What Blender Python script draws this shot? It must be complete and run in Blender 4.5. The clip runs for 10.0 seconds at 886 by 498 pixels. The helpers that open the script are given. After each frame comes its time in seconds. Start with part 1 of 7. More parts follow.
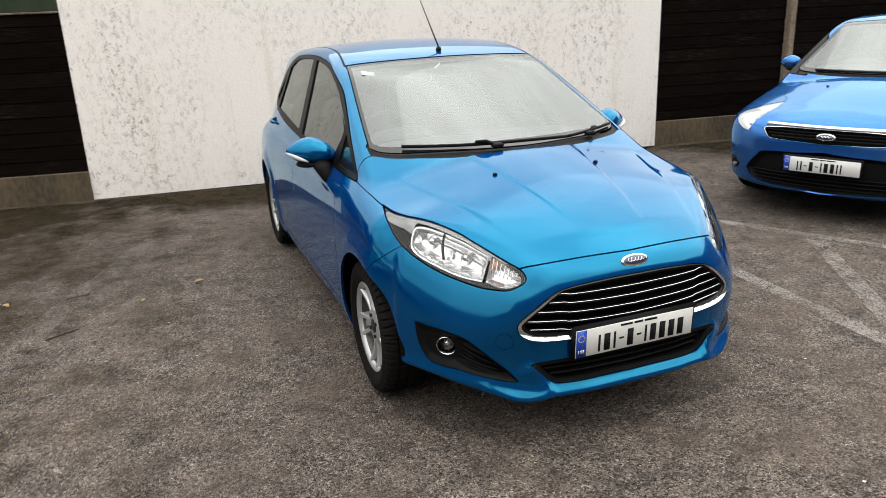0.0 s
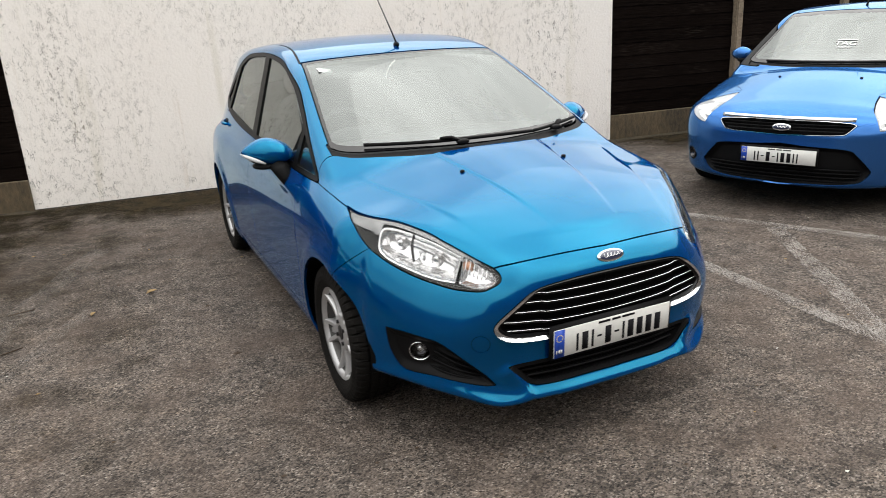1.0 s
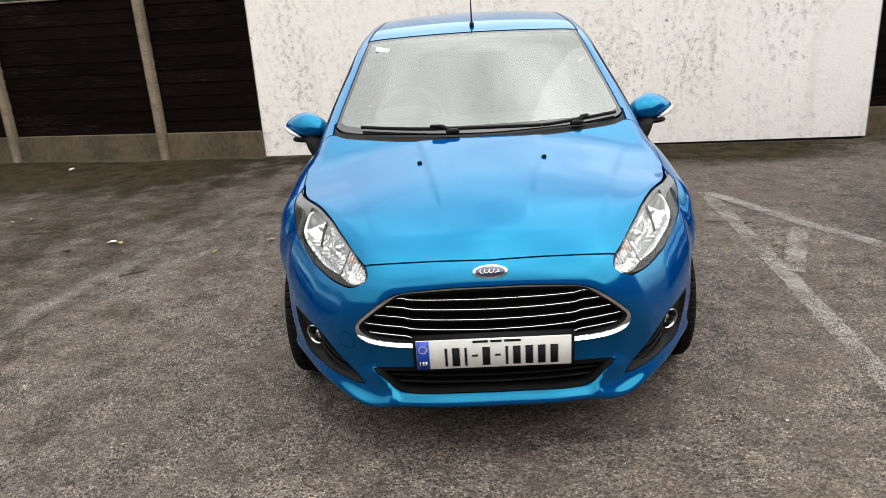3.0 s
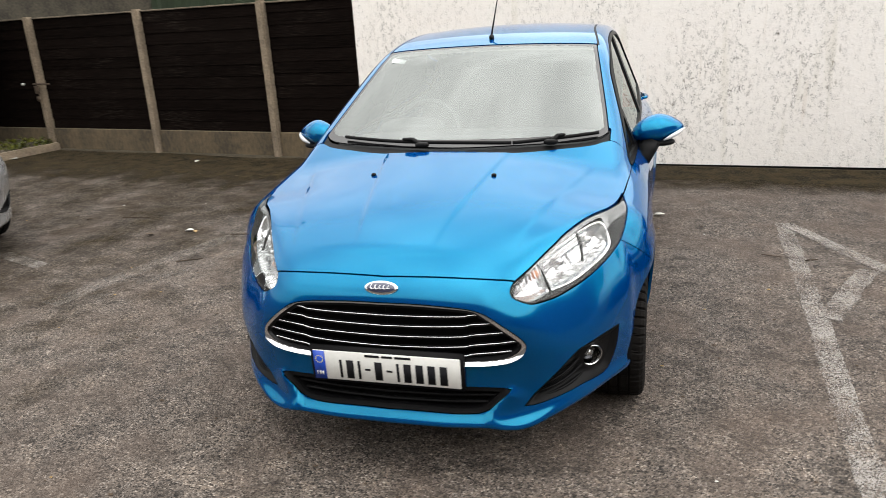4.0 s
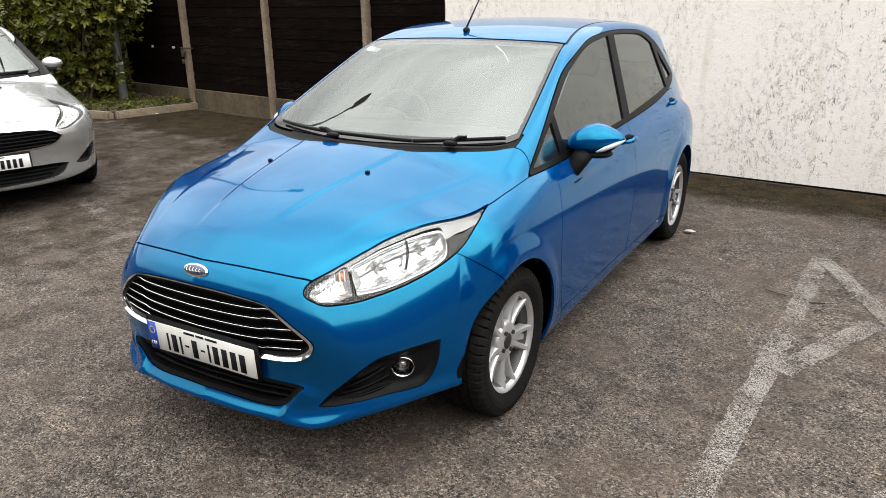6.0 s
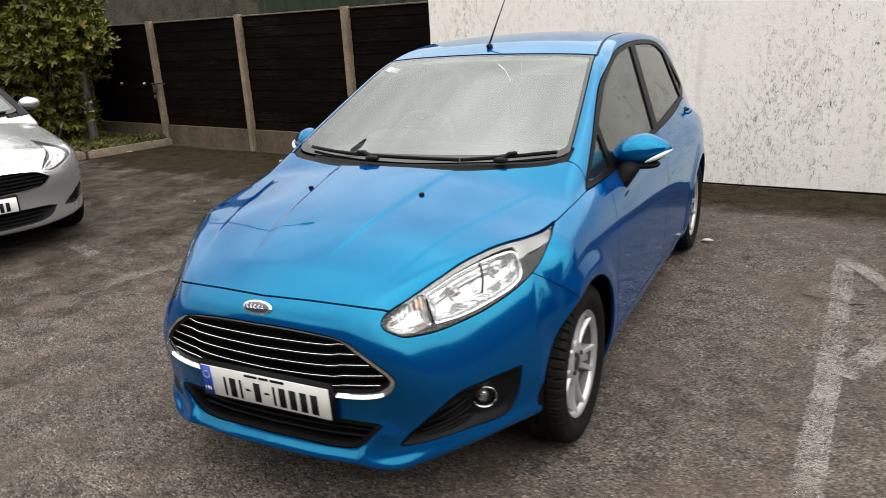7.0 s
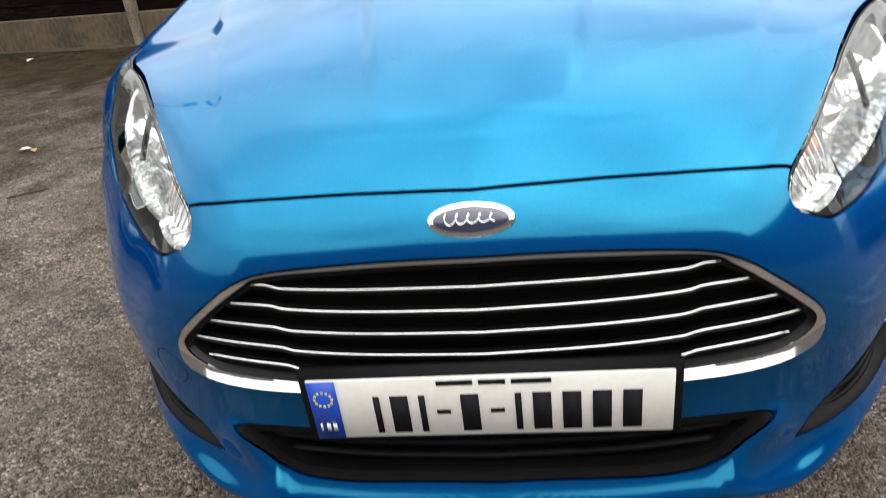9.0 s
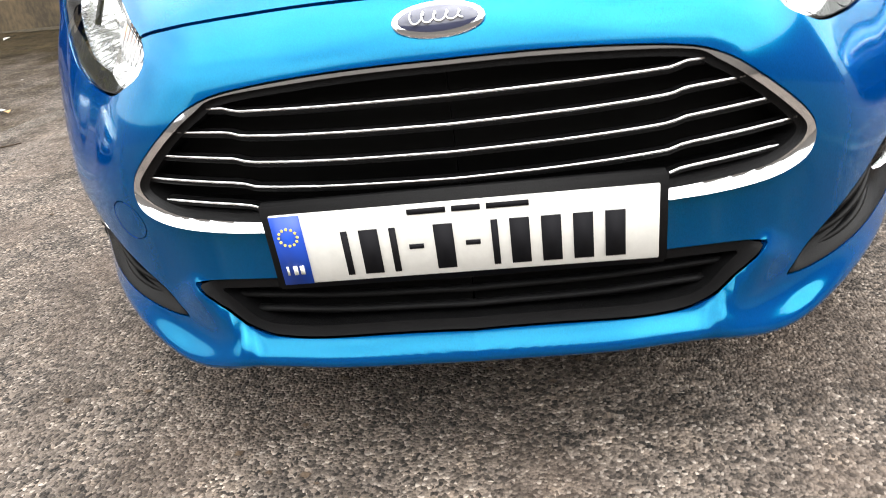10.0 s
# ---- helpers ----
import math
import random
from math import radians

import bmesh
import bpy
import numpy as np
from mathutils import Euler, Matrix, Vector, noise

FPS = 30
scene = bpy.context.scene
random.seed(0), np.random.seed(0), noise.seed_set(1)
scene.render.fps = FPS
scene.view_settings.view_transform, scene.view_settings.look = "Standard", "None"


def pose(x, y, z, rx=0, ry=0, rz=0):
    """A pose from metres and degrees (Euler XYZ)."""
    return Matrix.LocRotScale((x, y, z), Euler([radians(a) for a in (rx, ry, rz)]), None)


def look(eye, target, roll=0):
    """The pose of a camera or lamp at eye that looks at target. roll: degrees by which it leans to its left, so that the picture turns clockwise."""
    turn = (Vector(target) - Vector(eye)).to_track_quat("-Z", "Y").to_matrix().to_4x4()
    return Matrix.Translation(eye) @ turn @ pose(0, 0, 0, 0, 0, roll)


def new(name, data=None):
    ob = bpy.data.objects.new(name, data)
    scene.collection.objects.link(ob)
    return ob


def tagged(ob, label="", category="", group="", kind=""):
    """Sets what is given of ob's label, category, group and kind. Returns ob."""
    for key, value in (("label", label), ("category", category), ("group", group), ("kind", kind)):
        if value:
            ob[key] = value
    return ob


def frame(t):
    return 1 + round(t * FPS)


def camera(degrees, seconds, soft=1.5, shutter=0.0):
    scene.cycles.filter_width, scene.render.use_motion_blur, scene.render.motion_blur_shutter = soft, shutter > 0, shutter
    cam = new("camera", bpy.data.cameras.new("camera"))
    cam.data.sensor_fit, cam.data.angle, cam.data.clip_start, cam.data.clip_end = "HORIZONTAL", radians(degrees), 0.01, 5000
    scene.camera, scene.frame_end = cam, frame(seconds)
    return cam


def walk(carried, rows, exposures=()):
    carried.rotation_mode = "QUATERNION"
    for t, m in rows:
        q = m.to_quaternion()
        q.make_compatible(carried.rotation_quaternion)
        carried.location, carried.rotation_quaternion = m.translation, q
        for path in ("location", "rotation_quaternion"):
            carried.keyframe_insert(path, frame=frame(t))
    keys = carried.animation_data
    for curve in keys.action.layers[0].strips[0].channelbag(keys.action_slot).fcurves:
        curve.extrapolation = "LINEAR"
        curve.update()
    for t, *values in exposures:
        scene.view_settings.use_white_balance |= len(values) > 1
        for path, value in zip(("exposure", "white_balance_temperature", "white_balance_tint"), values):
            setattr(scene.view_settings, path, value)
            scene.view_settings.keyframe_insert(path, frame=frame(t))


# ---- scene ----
cam = camera(61.8, 10.0, soft=0.6, shutter=0.4)
PATH = [
    (0, (-1.572, -2.933, 1.613), (-0.898, -1.153, 0.999), -2.4),
    (0.5, (-1.671, -2.811, 1.601), (-0.901, -1.071, 0.984), -3.4),
    (1, (-1.586, -2.809, 1.586), (-0.799, -1.079, 0.965), -3.1),
    (1.5, (-1.302, -2.975, 1.587), (-0.761, -1.149, 0.976), -3.4),
    (2, (-0.972, -3.004, 1.569), (-0.586, -1.145, 0.943), -3),
    (2.2, (-0.778, -2.995, 1.585), (-0.474, -1.124, 0.946), -2.2),
    (3.3, (0.205, -3.043, 1.587), (-0.01, -1.167, 0.929), -3),
    (3.5, (0.381, -2.997, 1.583), (0.082, -1.129, 0.933), -1.8),
    (4, (0.833, -2.89, 1.569), (0.303, -1.064, 0.949), -3.4),
    (4.5, (1.23, -2.731, 1.571), (0.529, -0.969, 0.935), -2.3),
    (5, (1.519, -2.533, 1.573), (0.710, -0.819, 0.937), -1.4),
    (5.2, (1.636, -2.476, 1.570), (0.8, -0.775, 0.931), -1.1),
    (6.3, (1.945, -2.364, 1.580), (0.963, -0.748, 0.929), -1.1),
    (6.5, (1.879, -2.366, 1.580), (0.917, -0.738, 0.928), -0.6),
    (7, (1.541, -2.437, 1.542), (0.657, -0.743, 0.952), -3.3),
    (7.5, (1.125, -2.433, 1.497), (0.374, -0.711, 0.812), -3.5),
    (7.6, (1.043, -2.368, 1.490), (0.336, -0.636, 0.783), -3.9),
    (8, (0.653, -2.184, 1.411), (0.087, -0.484, 0.522), -7.2),
    (8.5, (0.278, -1.857, 1.218), (-0.128, -0.07, 0.416), -9.3),
    (9, (0.083, -1.635, 1.112), (-0.17, 0.131, 0.206), -6.9),
    (9.5, (0.1, -1.669, 0.959), (-0.156, 0.087, 0.031), -6.6),
    (10, (0.087, -1.69, 0.87), (-0.142, 0.08, -0.040), -7.8),
]
walk(cam, [(t, look(eye, target, roll)) for t, eye, target, roll in PATH],
     exposures=[(0.0, 0.02), (1.0, -0.03), (2.0, 0.08), (4.5, 0.22), (6.5, 0.24), (7.0, 0.0), (7.5, 0.15), (8.0, 0.39), (8.5, 0.16), (9.0, 0.26), (9.4, 0.70), (10.0, 1.16)])

# ---- world, sun ----
world = bpy.data.worlds.new("overcast_sky")
scene.world = world
world.use_nodes = True
wn, wl = world.node_tree.nodes, world.node_tree.links
wn.clear()
SUN_UP, SUN_ROUND = radians(48), radians(92)
sky = wn.new("ShaderNodeTexSky")
sky.sky_type, sky.sun_disc, sky.sun_elevation, sky.sun_rotation = "NISHITA", False, SUN_UP, SUN_ROUND
sky.air_density, sky.dust_density = 1.0, 3.0
grey = wn.new("ShaderNodeHueSaturation")
grey.inputs["Saturation"].default_value = 0.25
grey.inputs["Value"].default_value = 0.35
# cloud cover: an overcast sky is about three times as bright overhead as at the horizon
wcoord = wn.new("ShaderNodeTexCoord")
wsep = wn.new("ShaderNodeSeparateXYZ")
wgrad = wn.new("ShaderNodeMapRange")
wgrad.inputs["From Min"].default_value, wgrad.inputs["From Max"].default_value = 0.0, 1.0
wgrad.inputs["To Min"].default_value, wgrad.inputs["To Max"].default_value = 10.0, 31.0
wmap = wn.new("ShaderNodeMapping")
wmap.inputs["Scale"].default_value = (1.0, 1.0, 2.0)
wnoise = wn.new("ShaderNodeTexNoise")
wnoise.inputs["Scale"].default_value, wnoise.inputs["Detail"].default_value, wnoise.inputs["Roughness"].default_value = 2.4, 5.0, 0.55
wramp = wn.new("ShaderNodeMapRange")
wramp.inputs["From Min"].default_value, wramp.inputs["From Max"].default_value = 0.35, 0.68
wramp.inputs["To Min"].default_value, wramp.inputs["To Max"].default_value = 0.72, 1.28
wmulf = wn.new("ShaderNodeMath")
wmulf.operation = "MULTIPLY"
wcloud = wn.new("ShaderNodeVectorMath")
wcloud.operation = "SCALE"
wcloud.inputs[0].default_value = (1.0, 0.985, 0.955)
wadd = wn.new("ShaderNodeVectorMath")
wadd.operation = "ADD"
# the cloud glows towards the hidden sun
wdot, wglow = wn.new("ShaderNodeVectorMath"), wn.new("ShaderNodeMath")
wdot.operation, wglow.operation = "DOT_PRODUCT", "MULTIPLY_ADD"
wdot.inputs[1].default_value = (math.sin(SUN_ROUND) * math.cos(SUN_UP), math.cos(SUN_ROUND) * math.cos(SUN_UP), math.sin(SUN_UP))
wglow.inputs[1].default_value, wglow.inputs[2].default_value = 0.34, 0.86
wmulg = wn.new("ShaderNodeMath")
wmulg.operation = "MULTIPLY"
wbg, wout = wn.new("ShaderNodeBackground"), wn.new("ShaderNodeOutputWorld")
wbg.inputs["Strength"].default_value = 0.1
wl.new(sky.outputs[0], grey.inputs["Color"])
wl.new(wcoord.outputs["Generated"], wmap.inputs[0])
wl.new(wcoord.outputs["Generated"], wsep.inputs[0])
wl.new(wsep.outputs["Z"], wgrad.inputs["Value"])
wl.new(wmap.outputs[0], wnoise.inputs["Vector"])
wl.new(wnoise.outputs["Fac"], wramp.inputs["Value"])
wl.new(wgrad.outputs[0], wmulf.inputs[0]), wl.new(wramp.outputs[0], wmulf.inputs[1])
wl.new(wcoord.outputs["Generated"], wdot.inputs[0]), wl.new(wdot.outputs["Value"], wglow.inputs[0])
wl.new(wmulf.outputs[0], wmulg.inputs[0]), wl.new(wglow.outputs[0], wmulg.inputs[1])
wl.new(wmulg.outputs[0], wcloud.inputs["Scale"])
wl.new(wcloud.outputs[0], wadd.inputs[0]), wl.new(grey.outputs[0], wadd.inputs[1])
wl.new(wadd.outputs[0], wbg.inputs["Color"])
wl.new(wbg.outputs[0], wout.inputs["Surface"])
sun = new("sun", bpy.data.lights.new("sun", "SUN"))
sun.data.energy, sun.data.angle, sun.data.color = 0.9, radians(90), (1.0, 0.97, 0.93)
sun.rotation_euler = (radians(90) - SUN_UP, 0, radians(180) - SUN_ROUND)
scene.view_settings.exposure = 0.0

# ---- materials ----
def mat(name, color, rough=0.5, metal=0.0, var=0.0, scale=8.0, bump=0.0, bscale=60.0, dark=None, coat=0.0, stretch=(1, 1, 1), spec=0.5, rand=0.0):
    """A surface with two scales of colour variation and a fine relief; coordinates are the object's, in metres."""
    m = bpy.data.materials.new(name)
    m.use_nodes = True
    n, l = m.node_tree.nodes, m.node_tree.links
    b = n["Principled BSDF"]
    b.inputs["Roughness"].default_value, b.inputs["Metallic"].default_value = rough, metal
    b.inputs["Coat Weight"].default_value, b.inputs["Coat Roughness"].default_value = coat, 0.03
    b.inputs["Specular IOR Level"].default_value = spec
    b.inputs["Base Color"].default_value = (*color, 1)
    if var or bump:
        co, mp = n.new("ShaderNodeTexCoord"), n.new("ShaderNodeMapping")
        mp.inputs["Scale"].default_value = stretch
        l.new(co.outputs["Object"], mp.inputs[0])
    if var:
        big, fine = n.new("ShaderNodeTexNoise"), n.new("ShaderNodeTexNoise")
        big.inputs["Scale"].default_value, big.inputs["Detail"].default_value = scale, 4
        fine.inputs["Scale"].default_value, fine.inputs["Detail"].default_value = scale * 9, 3
        add, rng, mix = n.new("ShaderNodeMath"), n.new("ShaderNodeMapRange"), n.new("ShaderNodeMix")
        add.operation = "ADD"
        mix.data_type = "RGBA"
        l.new(mp.outputs[0], big.inputs["Vector"]), l.new(mp.outputs[0], fine.inputs["Vector"])
        l.new(big.outputs["Fac"], add.inputs[0]), l.new(fine.outputs["Fac"], add.inputs[1])
        rng.inputs["From Min"].default_value, rng.inputs["From Max"].default_value = 0.75, 1.25
        l.new(add.outputs[0], rng.inputs["Value"])
        last = rng.outputs[0]
        if rand:
            info, ra = n.new("ShaderNodeObjectInfo"), n.new("ShaderNodeMath")
            ra.operation = "MULTIPLY_ADD"
            ra.inputs[1].default_value = rand
            l.new(info.outputs["Random"], ra.inputs[0]), l.new(last, ra.inputs[2])
            last = ra.outputs[0]
        l.new(last, mix.inputs["Factor"])
        d = dark or tuple(c * (1 - var) for c in color)
        mix.inputs["A"].default_value, mix.inputs["B"].default_value = (*d, 1), (*(min(1, c * (1 + var * 0.5)) for c in color), 1)
        l.new(mix.outputs["Result"], b.inputs["Base Color"])
    if bump:
        bn, bp = n.new("ShaderNodeTexNoise"), n.new("ShaderNodeBump")
        bn.inputs["Scale"].default_value, bn.inputs["Detail"].default_value = bscale, 4
        bp.inputs["Strength"].default_value, bp.inputs["Distance"].default_value = bump, 0.01
        l.new(mp.outputs[0], bn.inputs["Vector"]), l.new(bn.outputs["Fac"], bp.inputs["Height"])
        l.new(bp.outputs[0], b.inputs["Normal"])
    return m


def car_paint(name, deep, bright, tint=(1, 1, 1), base_rough=0.34, lacquer=(1, 1, 1), base_gloss=0.022, askew=None, spread=0.35):
    """Metallic paint: a flake layer whose tone shifts with the angle of the flakes, under clear coat."""
    m = bpy.data.materials.new(name)
    m.use_nodes = True
    n, l = m.node_tree.nodes, m.node_tree.links
    b = n["Principled BSDF"]
    co, vo, mix, no = n.new("ShaderNodeTexCoord"), n.new("ShaderNodeTexVoronoi"), n.new("ShaderNodeMix"), n.new("ShaderNodeTexNoise")
    mix.data_type = "RGBA"
    vo.inputs["Scale"].default_value = 900.0
    no.inputs["Scale"].default_value, no.inputs["Detail"].default_value = 3.0, 6.0
    l.new(co.outputs["Object"], vo.inputs["Vector"]), l.new(co.outputs["Object"], no.inputs["Vector"])
    sep = n.new("ShaderNodeSeparateColor")
    l.new(vo.outputs["Color"], sep.inputs[0])
    l.new(sep.outputs[0], mix.inputs["Factor"])
    mix.inputs["A"].default_value, mix.inputs["B"].default_value = (*deep, 1), (*bright, 1)
    l.new(mix.outputs["Result"], b.inputs["Base Color"])
    b.inputs["Metallic"].default_value = 0.92
    b.inputs["Specular Tint"].default_value = (*tint, 1)
    b.inputs["Roughness"].default_value = base_rough
    dust = n.new("ShaderNodeMapRange")
    dust.inputs["From Min"].default_value, dust.inputs["From Max"].default_value = 0.4, 0.75
    dust.inputs["To Min"].default_value, dust.inputs["To Max"].default_value = 0.015, 0.07
    l.new(no.outputs["Fac"], dust.inputs["Value"])
    # clear lacquer over the flakes
    fr, gl, mx = n.new("ShaderNodeLayerWeight"), n.new("ShaderNodeBsdfGlossy"), n.new("ShaderNodeMixShader")
    fr.inputs["Blend"].default_value = 0.5
    steep, fac = n.new("ShaderNodeMath"), n.new("ShaderNodeMath")
    steep.operation, fac.operation = "POWER", "MULTIPLY_ADD"
    steep.inputs[1].default_value, fac.inputs[1].default_value, fac.inputs[2].default_value = 4.6, 0.85, base_gloss
    l.new(fr.outputs["Facing"], steep.inputs[0]), l.new(steep.outputs[0], fac.inputs[0])
    gl.inputs["Color"].default_value = (*lacquer, 1)
    l.new(dust.outputs[0], gl.inputs["Roughness"])
    # some of the flakes lie askew and spread the light widely
    wide, both_ = n.new("ShaderNodeBsdfGlossy"), n.new("ShaderNodeMixShader")
    wide.inputs["Roughness"].default_value = 0.8
    both_.inputs["Fac"].default_value = spread
    tone = n.new("ShaderNodeMix")
    tone.data_type = "RGBA"
    tone.inputs["A"].default_value, tone.inputs["B"].default_value = (*(askew or (deep, bright))[0], 1), (*(askew or (deep, bright))[1], 1)
    l.new(sep.outputs[0], tone.inputs["Factor"]), l.new(tone.outputs["Result"], wide.inputs["Color"])
    l.new(b.outputs[0], both_.inputs[1]), l.new(wide.outputs[0], both_.inputs[2])
    l.new(fac.outputs[0], mx.inputs["Fac"]), l.new(both_.outputs[0], mx.inputs[1]), l.new(gl.outputs[0], mx.inputs[2])
    l.new(mx.outputs[0], n["Material Output"].inputs["Surface"])
    return m


def glass(name, tint=(0.8, 0.86, 0.84), rough=0.0, ior=2.15, haze=0.03):
    m = bpy.data.materials.new(name)
    m.use_nodes = True
    n, l = m.node_tree.nodes, m.node_tree.links
    n.remove(n["Principled BSDF"])
    tr, gl, mx, fr = n.new("ShaderNodeBsdfTransparent"), n.new("ShaderNodeBsdfGlossy"), n.new("ShaderNodeMixShader"), n.new("ShaderNodeFresnel")
    tr.inputs["Color"].default_value = (*tint, 1)
    gl.inputs["Roughness"].default_value = rough
    gl.inputs["Color"].default_value = (0.92, 0.97, 0.95, 1)
    fr.inputs["IOR"].default_value = ior
    film, dust = n.new("ShaderNodeMixShader"), n.new("ShaderNodeBsdfDiffuse")
    dust.inputs["Color"].default_value = (0.75, 0.75, 0.73, 1)
    film.inputs["Fac"].default_value = haze
    l.new(tr.outputs[0], film.inputs[1]), l.new(dust.outputs[0], film.inputs[2])
    l.new(fr.outputs[0], mx.inputs["Fac"]), l.new(film.outputs[0], mx.inputs[1]), l.new(gl.outputs[0], mx.inputs[2])
    l.new(mx.outputs[0], n["Material Output"].inputs["Surface"])
    return m


PAINT = car_paint("metallic_blue_paint", (0.0, 0.165, 0.226), (0.0, 0.230, 0.304), (0.03, 0.8, 1.0), 0.15, base_gloss=0.013, askew=((0.0, 0.047, 0.292), (0.0, 0.066, 0.372)), spread=0.50)


def asphalt():
    """Worn tarmac: loose grains of light and dark stone in a grey-brown binder, with patches and stains."""
    m = bpy.data.materials.new("asphalt")
    m.use_nodes = True
    n, l = m.node_tree.nodes, m.node_tree.links
    b = n["Principled BSDF"]
    co = n.new("ShaderNodeTexCoord")

    def tex(kind, scale, **kw):
        t = n.new("ShaderNodeTex" + kind)
        t.inputs["Scale"].default_value = scale
        for k, v in kw.items():
            t.inputs[k].default_value = v
        l.new(co.outputs["Object"], t.inputs["Vector"])
        return t

    def ramp(src, stops):
        r = n.new("ShaderNodeValToRGB")
        while len(r.color_ramp.elements) < len(stops):
            r.color_ramp.elements.new(0.5)
        for e, (p, c) in zip(r.color_ramp.elements, stops):
            e.position, e.color = p, (*c, 1)
        l.new(src, r.inputs[0])
        return r.outputs[0]

    def blend(kind, f, a_, b_):
        x = n.new("ShaderNodeMix")
        x.data_type, x.blend_type = "RGBA", kind
        if isinstance(f, float):
            x.inputs["Factor"].default_value = f
        else:
            l.new(f, x.inputs["Factor"])
        l.new(a_, x.inputs["A"])
        l.new(b_, x.inputs["B"])
        return x.outputs["Result"]
    grain = tex("Voronoi", 160.0)
    coarse = tex("Voronoi", 80.0)
    csep = n.new("ShaderNodeSeparateColor")
    l.new(coarse.outputs["Color"], csep.inputs[0])
    sep = n.new("ShaderNodeSeparateColor")
    l.new(grain.outputs["Color"], sep.inputs[0])
    stones = ramp(sep.outputs[0], [(0.0, (0.008, 0.007, 0.006)), (0.20, (0.039, 0.0325, 0.0285)), (0.45, (0.090, 0.0755, 0.0665)), (0.88, (0.127, 0.1075, 0.0955)), (1.0, (0.25, 0.226, 0.209))])
    chips = ramp(csep.outputs[0], [(0.0, (0.32, 0.31, 0.30)), (0.16, (0.78, 0.78, 0.78)), (0.4, (1.0, 1.0, 1.0)), (0.9, (1.10, 1.09, 1.07)), (1.0, (1.45, 1.42, 1.37))])
    stones = blend("MULTIPLY", 1.0, stones, chips)
    patch = tex("Noise", 0.55, Detail=6.0, Roughness=0.6)
    tone = ramp(patch.outputs["Fac"], [(0.30, (0.78, 0.755, 0.73)), (0.50, (1.07, 1.05, 1.01)), (0.68, (1.27, 1.235, 1.175))])
    mid = tex("Noise", 7.0, Detail=5.0, Roughness=0.65)
    spots = ramp(mid.outputs["Fac"], [(0.33, (0.50, 0.48, 0.46)), (0.5, (1.0, 1.0, 1.0)), (0.7, (1.36, 1.33, 1.28))])
    col = blend("MULTIPLY", 1.0, blend("MULTIPLY", 1.0, stones, tone), spots)
    oil = tex("Noise", 2.3, Detail=3.0)
    brown = ramp(oil.outputs["Fac"], [(0.45, (0, 0, 0)), (0.70, (0.6, 0.6, 0.6))])
    rust = n.new("ShaderNodeRGB")
    rust.outputs[0].default_value = (0.078, 0.056, 0.043, 1)
    col = blend("MIX", brown, col, rust.outputs[0])
    l.new(col, b.inputs["Base Color"])
    b.inputs["Roughness"].default_value = 0.88
    b.inputs["Specular IOR Level"].default_value = 0.35
    bp = n.new("ShaderNodeBump")
    bp.inputs["Strength"].default_value, bp.inputs["Distance"].default_value = 0.95, 0.007
    l.new(grain.outputs["Distance"], bp.inputs["Height"])
    bp.invert = True
    l.new(bp.outputs[0], b.inputs["Normal"])
    return m


